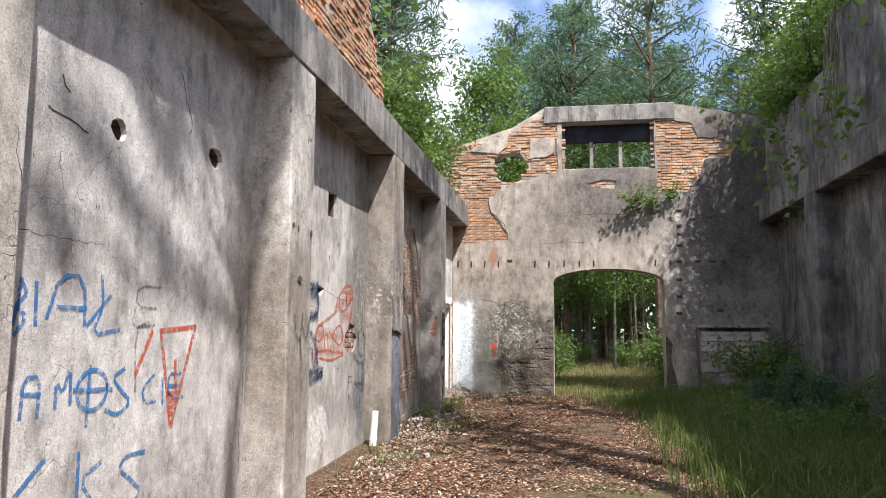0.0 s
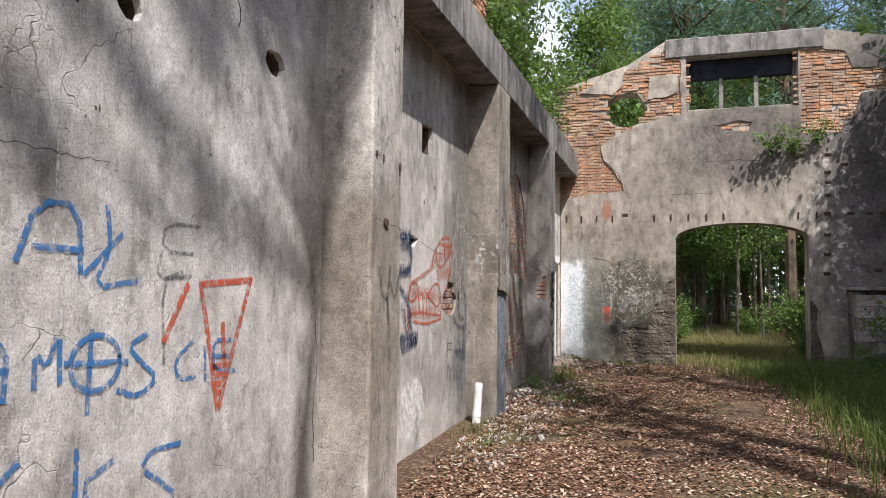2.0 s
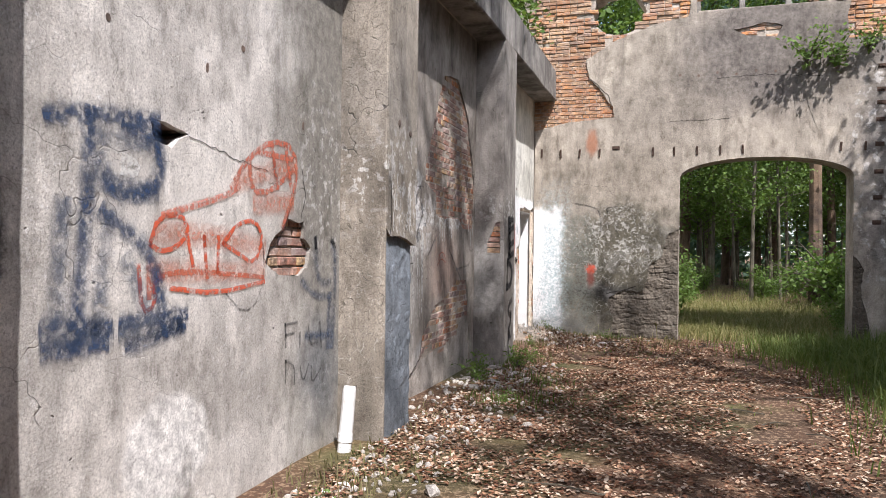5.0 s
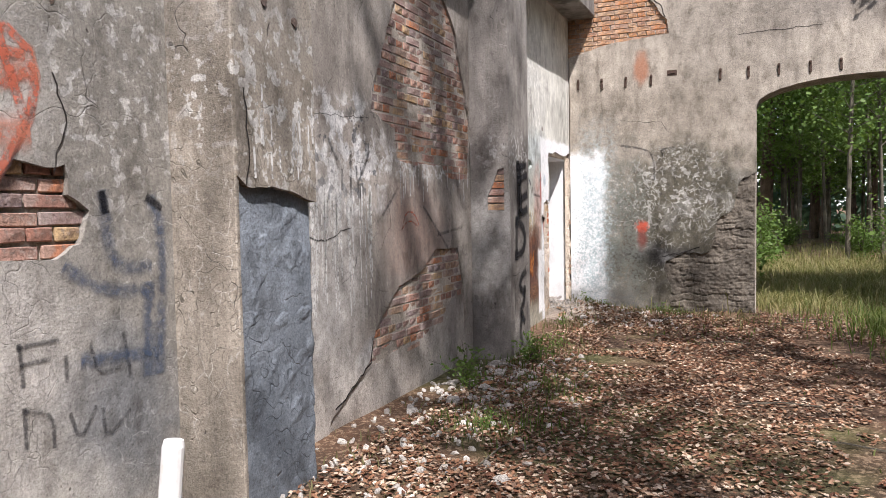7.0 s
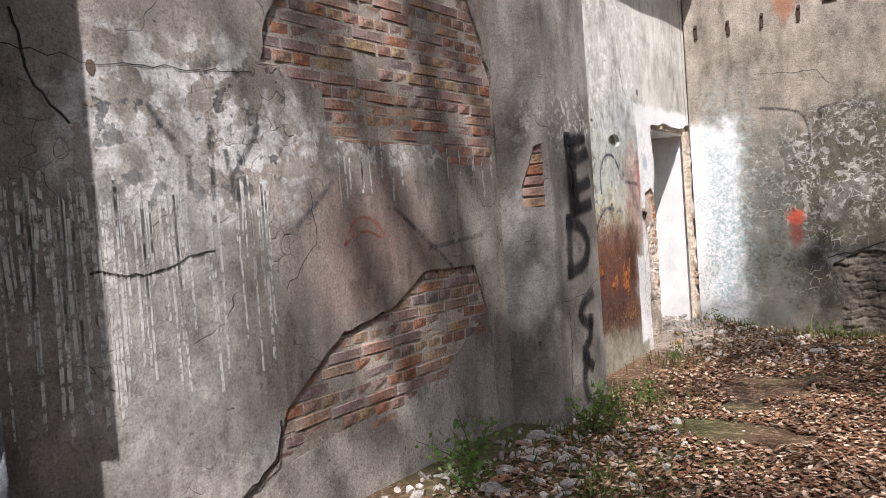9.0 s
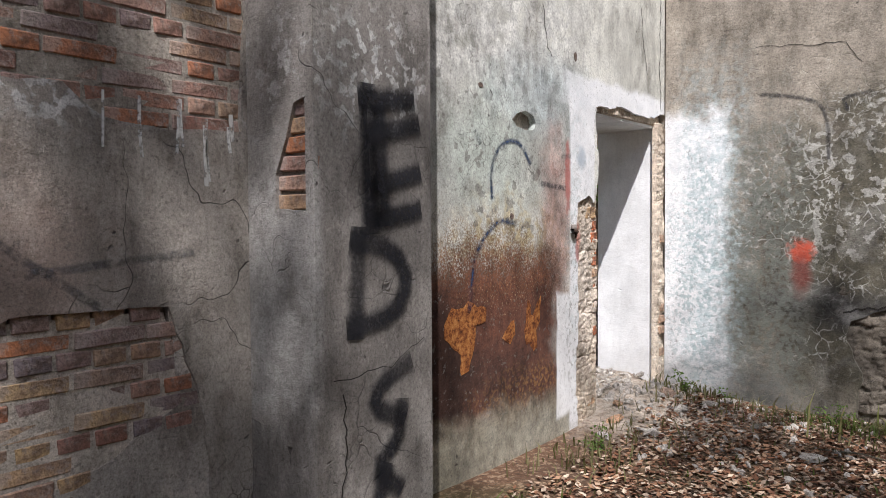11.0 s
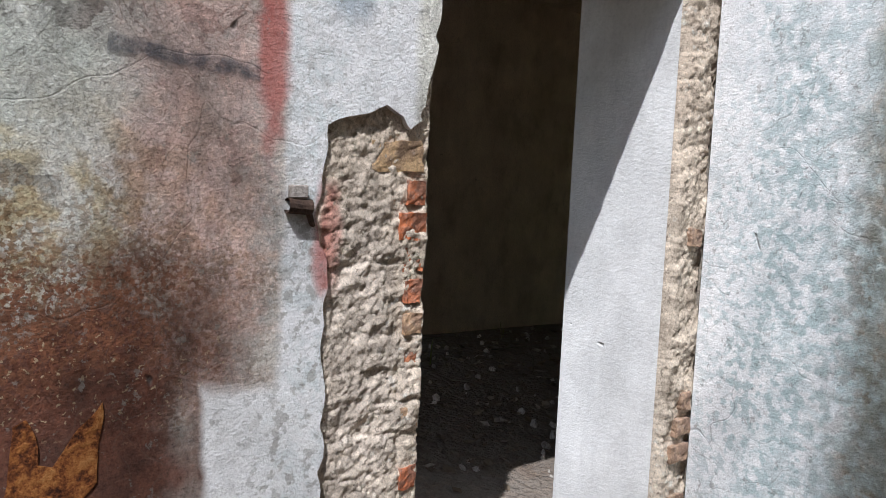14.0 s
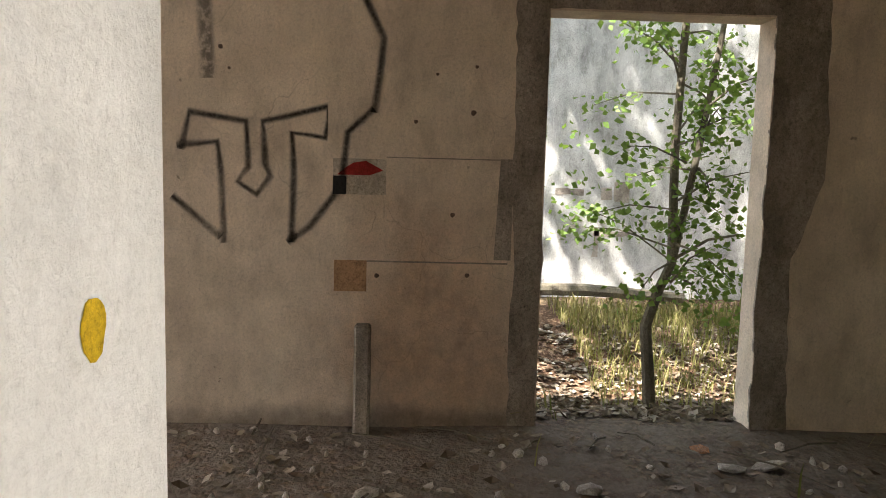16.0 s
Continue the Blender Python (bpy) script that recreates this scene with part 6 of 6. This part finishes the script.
for x, z, tilt, turn, k in ((1.55, 4.42, 58, 0, 2.2), (2.0, 4.50, 66, 40, 1.9), (2.45, 4.60, 50, 20, 1.6)):
    o = plant(WEEDS, x, EY, 1.0, z, "sparse leafy shrub rooted in the end wall")
    o.matrix_basis = pose(x, EY + 0.03, z, tilt, 0, 0) @ pose(0, 0, 0, 0, 0, turn) @ Matrix.Diagonal((k, k, k, 1))


def forked_tree(x, y):
    """A young tree with a kinked stem that forks at breast height."""
    gen, rg = np.random.default_rng(8), random.Random(8)
    root = new("young_tree")
    vs, fs, tips = [], [], []
    stems = ([(0, 0, -0.1), (0, -0.03, 0.3), (0, -0.07, 0.67), (0, 0, 0.9), (0, 0.08, 1.09), (0, 0.06, 1.83), (0, 0.08, 2.54), (0.05, 0.12, 3.4)],
             [(0, 0.08, 1.09), (-0.03, 0.15, 1.4), (0, 0.22, 1.87), (0, 0.32, 2.55), (0, 0.4, 3.2)], [(0, 0.1, 1.12), (0.03, 0.3, 1.25), (0.05, 0.49, 1.29)])
    for n, pts in enumerate(stems):
        r = (0.046, 0.030, 0.012)[n]
        tube(vs, fs, pts, [r * (1 - 0.6 * i / len(pts)) for i in range(len(pts))], 8)
    for i in range(44):
        pts = stems[rg.choice((0, 0, 0, 1, 1))]
        b = Vector(rg.choice(pts[-4:])) + Vector((0, 0, rg.uniform(-0.3, 0.5)))
        a, l = rg.uniform(0, math.tau), rg.uniform(0.25, 0.8)
        e = b + Vector((math.cos(a) * l, math.sin(a) * l, rg.uniform(-0.25, 0.35)))
        tube(vs, fs, [tuple(b), tuple(b.lerp(e, 0.5) + Vector((0, 0, 0.05))), tuple(e)], [0.009, 0.006, 0.002], 4)
        tips += [tuple(b.lerp(e, f)) for f in (0.5, 0.7, 0.85, 1.0)]
    tips += [(0.05, 0.5, 1.3), (0.05, 0.45, 1.0), (0.1, 0.5, 0.8), (0, -0.5, 1.25), (0.1, -0.6, 1.6), (0, 0.5, 0.7), (0, -0.6, 1.9)]
    raw("trunk", vs, fs, M_SAPWOOD, root)
    cv, cf = leaf_cloud(gen, tips, (0.10, 0.10, 0.05), 17, 0.05, 0.35, 0.8)
    raw("crown", cv.tolist(), cf.tolist(), M_LEAF, root)
    root.matrix_basis = pose(x, y, ground_z(x, y))
    return tagged(root, "young forked tree standing in the yard", "tree")


forked_tree(-7.5, 19.11)


def sapling(x, y, h, seed):
    gen, rg = np.random.default_rng(seed), random.Random(seed)
    root = new("pine_sapling")
    vs, fs, tips = [], [], []
    tube(vs, fs, [(0, 0, 0), (0.01, 0, h * 0.5), (0, 0.01, h)], [0.02, 0.013, 0.005], 5)
    for ring in range(4):
        for q in range(5):
            a, z = q * 1.257 + ring, h * (0.3 + ring * 0.2)
            r = h * 0.32 * (1 - ring * 0.17)
            e = Vector((math.cos(a) * r, math.sin(a) * r, z + r * 0.7))
            tube(vs, fs, [(0, 0, z), tuple(e * 0.6 + Vector((0, 0, z * 0.36))), tuple(e)], [0.008, 0.006, 0.003], 4)
            tips += [tuple(Vector((0, 0, z)).lerp(e, f)) for f in (0.35, 0.5, 0.65, 0.8, 0.92, 1.0)]
    tips += [(0, 0, h * f) for f in (0.85, 0.92, 1.0)]
    raw("stem", vs, fs, M_SAPWOOD, root)
    cv, cf = leaf_cloud(gen, tips, (0.02, 0.02, 0.02), 22, 0.085, 1.0, 3.0)
    raw("needles", cv.tolist(), cf.tolist(), M_NEEDLE, root)
    root.matrix_basis = pose(x, y, ground_z(x, y) - 0.02)
    return tagged(root, "young pine sapling in the tall grass", "sapling", "pine saplings in the hall")


sapling(3.75, 13.4, 1.0, 3)
sapling(3.95, 12.6, 0.9, 4)
sapling(3.5, 14.6, 0.7, 5)


def grass(name, label, spots, count, height, material, seed):
    """Blades of grass, too many to count, in one mesh."""
    gen = np.random.default_rng(seed)
    which = gen.integers(0, len(spots), count)
    sp = np.asarray(spots, float)[which]
    x, y = gen.normal(sp[:, 0], sp[:, 2]), gen.normal(sp[:, 1], sp[:, 3])
    ok = ~(((x < -2.85) & (x > -3.6) & (y < EY)) | (x > 4.85) & (x < 5.5) | ((y > EY - 0.02) & (y < EY + 0.6) & ((x < -0.35) | (x > 2.25))))
    x, y, sp = x[ok], y[ok], sp[ok]
    n = len(x)
    z = np.array([ground_z(a, b) for a, b in zip(x, y)]) - 0.01
    h = height * sp[:, 4] * gen.uniform(0.4, 1.25, n)
    ang, lean = gen.uniform(0, math.tau, n), gen.uniform(0.15, 1.05, n)
    dx, dy = np.cos(ang), np.sin(ang)
    w = gen.uniform(0.003, 0.006, n) * (1 + height)
    base = np.stack([x, y, z], 1)
    side = np.stack([-dy * w, dx * w, np.zeros(n)], 1)
    mid = base + np.stack([dx * h * lean * 0.3, dy * h * lean * 0.3, h * 0.6], 1)
    tip = base + np.stack([dx * h * lean, dy * h * lean, h * (1 - 0.25 * lean)], 1)
    v = np.stack([base - side, base + side, mid + side * 0.7, mid - side * 0.7, tip], 1).reshape(-1, 3)
    i = (np.arange(n) * 5).tolist()
    f = [(k, k + 1, k + 2, k + 3) for k in i] + [(k + 3, k + 2, k + 4) for k in i]
    return tagged(raw(name, v.tolist(), f, material), label, "grass", kind="stuff")


east_spots = [(3.2, y, 0.65, 0.9, 1.0) for y in (3.5, 5, 6.5, 8, 9.5, 11, 12.5, 14, 15.5, 17)] + [(2.3, y, 0.45, 0.8, 0.6) for y in (5, 7, 9, 11, 13, 15, 17)] + [(1.6, 17.2, 0.5, 0.8, 0.55)]
grass("grass", "tall green grass along the shaded side", east_spots, 60000, 0.44, M_GRASS, 5)
grass("yard_grass", "sunlit grass beyond the gateway", [(1.0, 21.5, 1.4, 1.2, 1.0), (2.0, 24.0, 3, 2, 1.2), (-0.5, 25.0, 3, 2, 1.0), (1.0, 29, 6, 3, 1.3), (0.2, 20.0, 0.8, 0.8, 0.6)], 30000, 0.3, M_MEADOW, 6)
grass("dry_grass", "thin dry grass and weeds by the wall foot", [(-2.3, 8.6, 0.22, 0.5, 0.8), (-2.4, 9.6, 0.2, 0.4, 0.7), (-2.2, 11.8, 0.3, 0.6, 0.5), (-2.3, 14.9, 0.2, 0.4, 0.8), (-2.55, 16.6, 0.22, 0.4, 0.8), (-2.4, 18.0, 0.3, 0.2, 0.8), (-1.4, 17.9, 0.5, 0.25, 0.7), (-0.6, 17.6, 0.4, 0.4, 0.7), (0.9, 18.6, 0.8, 0.5, 0.6), (-2.3, 5.5, 0.25, 1.2, 0.6)], 2100, 0.15, M_DRY, 7)
grass("low_weeds", "low green weeds between the leaves", [(-1.9, 12.3, 0.25, 0.25, 1.0), (-1.9, 13.4, 0.2, 0.2, 0.8), (-2.45, 14.6, 0.15, 0.4, 1.0), (-1.5, 18.0, 0.2, 0.12, 0.7), (-1.0, 16.4, 0.6, 0.4, 0.5), (0.8, 14, 0.7, 2.5, 0.4)], 1200, 0.13, M_GRASS, 8)
grass("meadow", "thin grass under the tree in the yard", [(-8.9, 19.3, 0.5, 0.9, 0.8), (-9.9, 19.5, 0.4, 1.2, 1.1), (-8.2, 18.3, 0.6, 0.3, 0.8)], 7000, 0.22, M_MEADOW, 9)


def litter(name, label, count, seed, zones, size, stops):
    """Fallen leaves, curled, lying every way."""
    k = Mat(name, 0.8)
    r = k.t.nodes.new("ShaderNodeNewGeometry").outputs["Random Per Island"]
    m = k.done(k.mix(k.ramp(k.noise(40, 3), 0.4, 0.7, 0, 0.4), k.colours(r, stops), (0.06, 0.035, 0.02)))
    gen = np.random.default_rng(seed)
    xs, ys = [], []
    for x0, x1, y0, y1, share in zones:
        n = int(count * share)
        xs.append(gen.uniform(x0, x1, n))
        ys.append(gen.uniform(y0, y1, n))
    x, y = np.concatenate(xs), np.concatenate(ys)
    ok = np.array([noise.noise(Vector((a * 0.9, b * 0.9, 5.0))) + 0.6 * noise.noise(Vector((a * 2.7, b * 2.7, 1.0))) > -0.42 for a, b in zip(x, y)])
    x, y = x[ok], y[ok]
    n = len(x)
    z = np.array([ground_z(a, b) for a, b in zip(x, y)]) + gen.uniform(0.002, 0.02, n)
    a = gen.uniform(0, math.tau, n)
    s = size * gen.uniform(0.45, 1.25, n)
    t, w = np.stack([np.cos(a), np.sin(a), gen.normal(0, 0.28, n)], 1) * s[:, None], np.stack([-np.sin(a), np.cos(a), gen.normal(0, 0.16, n)], 1) * s[:, None] * 0.36
    c = np.stack([x, y, z], 1)
    up = np.stack([0 * s, 0 * s, s * gen.uniform(0.0, 0.26, n)], 1)
    v = np.stack([c - t * 0.5 + up, c + w + up, c, c - w + up, c + t * 0.5 + up], 1).reshape(-1, 3)
    i = (np.arange(n) * 5).tolist()
    f = [q for b in i for q in ((b, b + 2, b + 1), (b, b + 3, b + 2), (b + 1, b + 2, b + 4), (b + 2, b + 3, b + 4))]
    return tagged(raw(name, v.tolist(), f, m), label, "leaf litter", kind="stuff")


BROWN = [(0.0, (0.07, 0.032, 0.02)), (0.22, (0.16, 0.07, 0.038)), (0.45, (0.24, 0.125, 0.07)), (0.66, (0.36, 0.23, 0.145)), (0.84, (0.56, 0.45, 0.34)), (1.0, (0.10, 0.045, 0.026))]
litter("leaf_litter", "brown and tan fallen leaves strewn over the ground", 85000, 3, [(-2.5, 2.2, 2.5, 11, 0.36), (-2.5, 2.4, 11, 18.3, 0.48), (-2.6, -0.6, 7, 18, 0.16)], 0.04, BROWN)
litter("yard_litter", "grey-brown litter on the room floor and in the yard", 9000, 4, [(-9.6, -6.5, 17.2, 21, 0.85), (-6.3, -3.6, 16, 21, 0.08)], 0.07, [(0.0, (0.10, 0.075, 0.05)), (0.6, (0.22, 0.18, 0.13)), (1.0, (0.42, 0.38, 0.32))])


roots = new("hanging_roots")
roots.matrix_basis = pose(4.5, 12.9, 6.7)
rng = random.Random(31)
for i in range(9):
    rv, rf = [], []
    y, x = rng.uniform(12.4, 13.4), 4.48
    pts, z = [], rng.uniform(6.4, 7.0)
    for q in range(6):
        pts.append((x - 4.55 - 0.03 * q + rng.uniform(-0.04, 0.04), y - 12.9 + rng.uniform(-0.07, 0.07), z - 6.7))
        z -= rng.uniform(0.25, 0.45)
    tube(rv, rf, pts, [0.02, 0.018, 0.016, 0.013, 0.010, 0.006], 5)
    raw("root", rv, rf, M_SAPWOOD, roots)
tagged(roots, "bare grey roots hanging down from the wall top", "roots")

# ---- rubble and loose things ----
def stone_mesh(seed, material, size=1.0):
    bm = bmesh.new()
    bmesh.ops.create_icosphere(bm, subdivisions=1, radius=1.0)
    rg = random.Random(seed)
    sx, sy, sz = rg.uniform(0.7, 1.2), rg.uniform(0.5, 1.0), rg.uniform(0.25, 0.55)
    for v in bm.verts:
        v.co *= 1 + 0.45 * noise.noise(v.co * 1.3 + Vector((seed, 0, 0)))
        v.co = Vector((v.co.x * sx, v.co.y * sy, v.co.z * sz)) * size
    me = bpy.data.meshes.new("rubble_stone")
    bm.to_mesh(me)
    bm.free()
    me.materials.append(material)
    return me


M_CHUNK = concrete("broken_render", (0.56, 0.52, 0.46), (0.34, 0.31, 0.28), 0.2, 0.6, 0.0, lumps=0.9, shift=71.0)
stones = [stone_mesh(q, M_CHUNK) for q in (1, 2, 3, 4)] + [stone_mesh(9, M_BRICK)]
rng = random.Random(21)
for n, (x0, x1, y0, y1) in ((46, (-2.7, -2.0, 12.3, 14.6)), (16, (-2.85, -2.2, 17.0, 18.1)), (5, (-2.5, -0.5, 17.2, 18.2)), (8, (-6.2, -5.0, 17.0, 19.5)), (8, (-2.4, -1.4, 9.0, 11.5))):
    for i in range(n):
        x, y, k = rng.uniform(x0, x1), rng.uniform(y0, y1), rng.uniform(0.025, 0.085)
        ob = new("rubble_stone", rng.choice(stones))
        ob.matrix_basis = pose(x, y, ground_z(x, y) + k * 0.15, rng.uniform(-20, 20), rng.uniform(-20, 20), rng.uniform(0, 360)) @ Matrix.Diagonal((k, k, k, 1))
        tagged(ob, "broken lump of render and mortar on the ground", "rubble", "rubble at the wall foot")


def small_rubble():
    gen = random.Random(4)
    bm = bmesh.new()
    for i in range(1150):
        zone = gen.choice(((-2.85, -1.5, 11.4, 14.8), (-2.8, -2.0, 11.8, 14.6), (-2.6, -1.9, 8.0, 11.5), (-2.85, -1.2, 16.6, 18.25), (-3.4, -2.6, 17.3, 18.2), (-6.3, -3.6, 16.5, 21)))
        x, y, k = gen.uniform(*zone[:2]), gen.uniform(*zone[2:]), gen.uniform(0.008, 0.028)
        m = pose(x, y, ground_z(x, y) + k * 0.3, gen.uniform(0, 360), gen.uniform(0, 360), 0) @ Matrix.Diagonal((k * 1.4, k, k * 0.6, 1))
        bmesh.ops.create_icosphere(bm, subdivisions=1, radius=1.0, matrix=m)
    for v in bm.verts:
        v.co += Vector(noise.noise_vector(v.co * 40)) * 0.006
    return tagged(link("gravel", bm, M_CHUNK), "crumbs of fallen plaster on the ground", "gravel", kind="stuff")


small_rubble()

# white pipe stub leaning at the wall foot
k_pipe = Mat("white_plastic", 0.45)
M_PIPE = k_pipe.done(k_pipe.mix(k_pipe.ramp(k_pipe.noise(6, 5), 0.45, 0.7, 0, 0.6), (0.72, 0.72, 0.70), (0.42, 0.40, 0.36)))
pipe = new("pipe_stub")
pv, pf = [], []
tube(pv, pf, [(0, 0, -0.1), (0, 0, 0.2), (0, 0, 0.47), (0, 0.0, 0.50)], [0.050, 0.050, 0.049, 0.042], 16)
raw("pipe", pv, pf, M_PIPE, pipe)
pv, pf = [], []
tube(pv, pf, [(0, 0, 0.10), (0, 0, 0.16)], [0.055, 0.055], 16)
raw("collar", pv, pf, M_PIPE, pipe)
pipe.matrix_basis = pose(-2.70, 10.02, -0.16, -5, 4, 20)
tagged(pipe, "short white plastic pipe standing at the wall foot", "pipe")

# hinge left in the door jamb
M_BAND_IRON = concrete("limed_iron", (0.45, 0.41, 0.37), (0.25, 0.20, 0.17), 0.5, 0.8, 0.0, shift=53.0)
hinge = new("hinge")
pv, pf = [], []
tube(pv, pf, [(0.0, -0.035, -0.018), (0.0, 0.032, -0.022)], [0.021, 0.021], 12)
tube(pv, pf, [(0.004, 0.02, -0.02), (-0.004, 0.036, -0.06), (-0.03, 0.055, -0.075)], [0.010, 0.009, 0.007], 6)
raw("pin", pv, pf, M_IRON, hinge)
part("plate", worn_box(-0.05, 0.012, -0.024, 0.022, 0.002, 0.038, step=0.02, amp=0.003, bevel=0.004), M_BAND_IRON, hinge, "pale lime-spattered plate")
hinge.matrix_basis = pose(PX + 0.014, 16.862, 1.215) @ Matrix.Diagonal((0.85, 0.85, 0.85, 1))
tagged(hinge, "rusty bent hinge pin in the broken door jamb", "hinge")

# ---- the room behind ----
M_BAND = concrete("bare_cement", (0.40, 0.355, 0.31), (0.27, 0.235, 0.20), 0.3, 0.4, 0.2, lumps=0.7, shift=81.0)
band_l = roughen([(18.0, -0.1), (18.14, -0.1), (18.14, 2.2), (17.98, 2.2)], 0.06, 0.012, 2.0)
band_r = roughen([(19.25, -0.1), (19.44, -0.1), (19.40, 0.9), (19.55, 1.3), (19.52, 2.2), (19.25, 2.2)], 0.06, 0.015, 3.0)
part("bare_band", sheet(on_back, band_l, [], -0.01, 0.006), M_BAND, room_wall)
part("bare_band", sheet(on_back, band_r, [], -0.01, 0.006), M_BAND, room_wall)
part("bare_band", sheet(on_back, roughen([(17.98, 2.09), (19.5, 2.09), (19.5, 2.25), (17.98, 2.25)], 0.06, 0.01, 3.0), [], -0.01, 0.004), M_BAND, room_wall)
part("bare_band", sheet(on_back, [(17.90, 0.86), (17.985, 0.86), (17.985, 1.36), (17.92, 1.36)], [], -0.01, 0.003), M_BAND, room_wall)
sticker = link("wall_sign", boxes((-6.4, -6.397, 17.10, 17.36, 1.17, 1.345)), paint("sign_white", (0.56, 0.50, 0.42)))
tagged(sticker, "small worn paper sign with a red arrow", "sign")
arrow = part("red_arrow", sheet(lambda u, v, d: (-6.397 + d, u, v), [(17.12, 1.265), (17.28, 1.265), (17.345, 1.29), (17.26, 1.335), (17.20, 1.325), (17.16, 1.30)], [], 0.0, 0.002), paint("sign_red", (0.42, 0.035, 0.03)), sticker)
part("dark_label", boxes((-6.397, -6.394, 17.10, 17.165, 1.17, 1.26)), paint("sign_black", (0.03, 0.03, 0.03)), sticker)
patch = link("wall_patch", boxes((-6.4, -6.396, 17.11, 17.27, 0.69, 0.845)), paint("orange_patch", (0.50, 0.31, 0.18)))
tagged(patch, "square patch of orange-brown paint on the wall", "wall patch")
line_bm = boxes((-6.4, -6.397, 17.27, 17.97, 0.838, 0.846), (-6.4, -6.397, 17.36, 18.0, 1.352, 1.358))
tagged(link("trim", line_bm, M_BAND), "thin dark edge where a panel once hung", "trim", kind="structure")
# nail holes: flat discs with the inner dark in their colour
for y, z, r in ((16.56, 1.86, 0.012), (16.6, 1.76, 0.008), (17.6, 1.76, 0.008), (17.78, 1.58, 0.014), (17.5, 1.53, 0.01), (17.69, 1.08, 0.012), (17.32, 0.77, 0.012), (17.77, 0.78, 0.012), (17.79, 1.80, 0.009)):
    part("nail_hole", sheet(on_back, oval(y, z, r, r, 8, y), [], -0.004, 0.002), M_OLD, room_wall)
mark("grey_smear", [[(16.48, 2.2), (16.50, 1.75)]], 0.10, on_back, M_GREY, room_wall)
post = link("pipe_post", worn_box(-6.36, -6.28, 17.22, 17.30, -0.1, 0.54, amp=0.004, bevel=0.012), M_BAND)
tagged(post, "short square metal post standing by the wall", "post")
log_v, log_f = [], []
tube(log_v, log_f, [(-10.6, 18.4, 0.05), (-10.3, 19.3, 0.10), (-10.2, 20.3, 0.05)], [0.07, 0.065, 0.05], 8)
tagged(raw("fallen_log", log_v, log_f, M_SAPWOOD), "grey fallen branch lying by the yard wall", "log")
for y, z, a, b in ((19.88, 1.10, 0.09, 0.11), (19.70, 1.08, 0.06, 0.07), (19.27, 1.10, 0.16, 0.035), (19.78, 0.62, 0.22, 0.03), (19.60, 0.50, 0.03, 0.16)):
    part("bare_spot", sheet(lambda u, v, d: (-11.2 + d, u, v), roughen([(y - a, z - b), (y + a, z - b), (y + a, z + b), (y - a, z + b)], 0.06, 0.012, y), [], -0.01, 0.006), M_BAND, yard_wall)
sv, sf = [], []
rng = random.Random(9)
for i in range(26):
    x, y, a, l = rng.uniform(-6.25, -4.2), rng.uniform(16.4, 20.5), rng.uniform(0, math.tau), rng.uniform(0.15, 0.6)
    tube(sv, sf, [(x, y, 0.015), (x + math.cos(a) * l * 0.5, y + math.sin(a) * l * 0.5, 0.035), (x + math.cos(a) * l, y + math.sin(a) * l, 0.015)], [0.006, 0.005, 0.003], 4)
for i in range(30):
    x, y, a, l = rng.uniform(-2.2, 1.5), rng.uniform(8, 18), rng.uniform(0, math.tau), rng.uniform(0.15, 0.7)
    z = ground_z(x, y)
    tube(sv, sf, [(x, y, z + 0.01), (x + math.cos(a) * l * 0.5, y + math.sin(a) * l * 0.5, z + 0.035), (x + math.cos(a) * l, y + math.sin(a) * l, z + 0.015)], [0.007, 0.006, 0.003], 4)
tagged(raw("twigs", sv, sf, M_SAPWOOD), "dry twigs scattered on the ground", "twigs", kind="stuff")
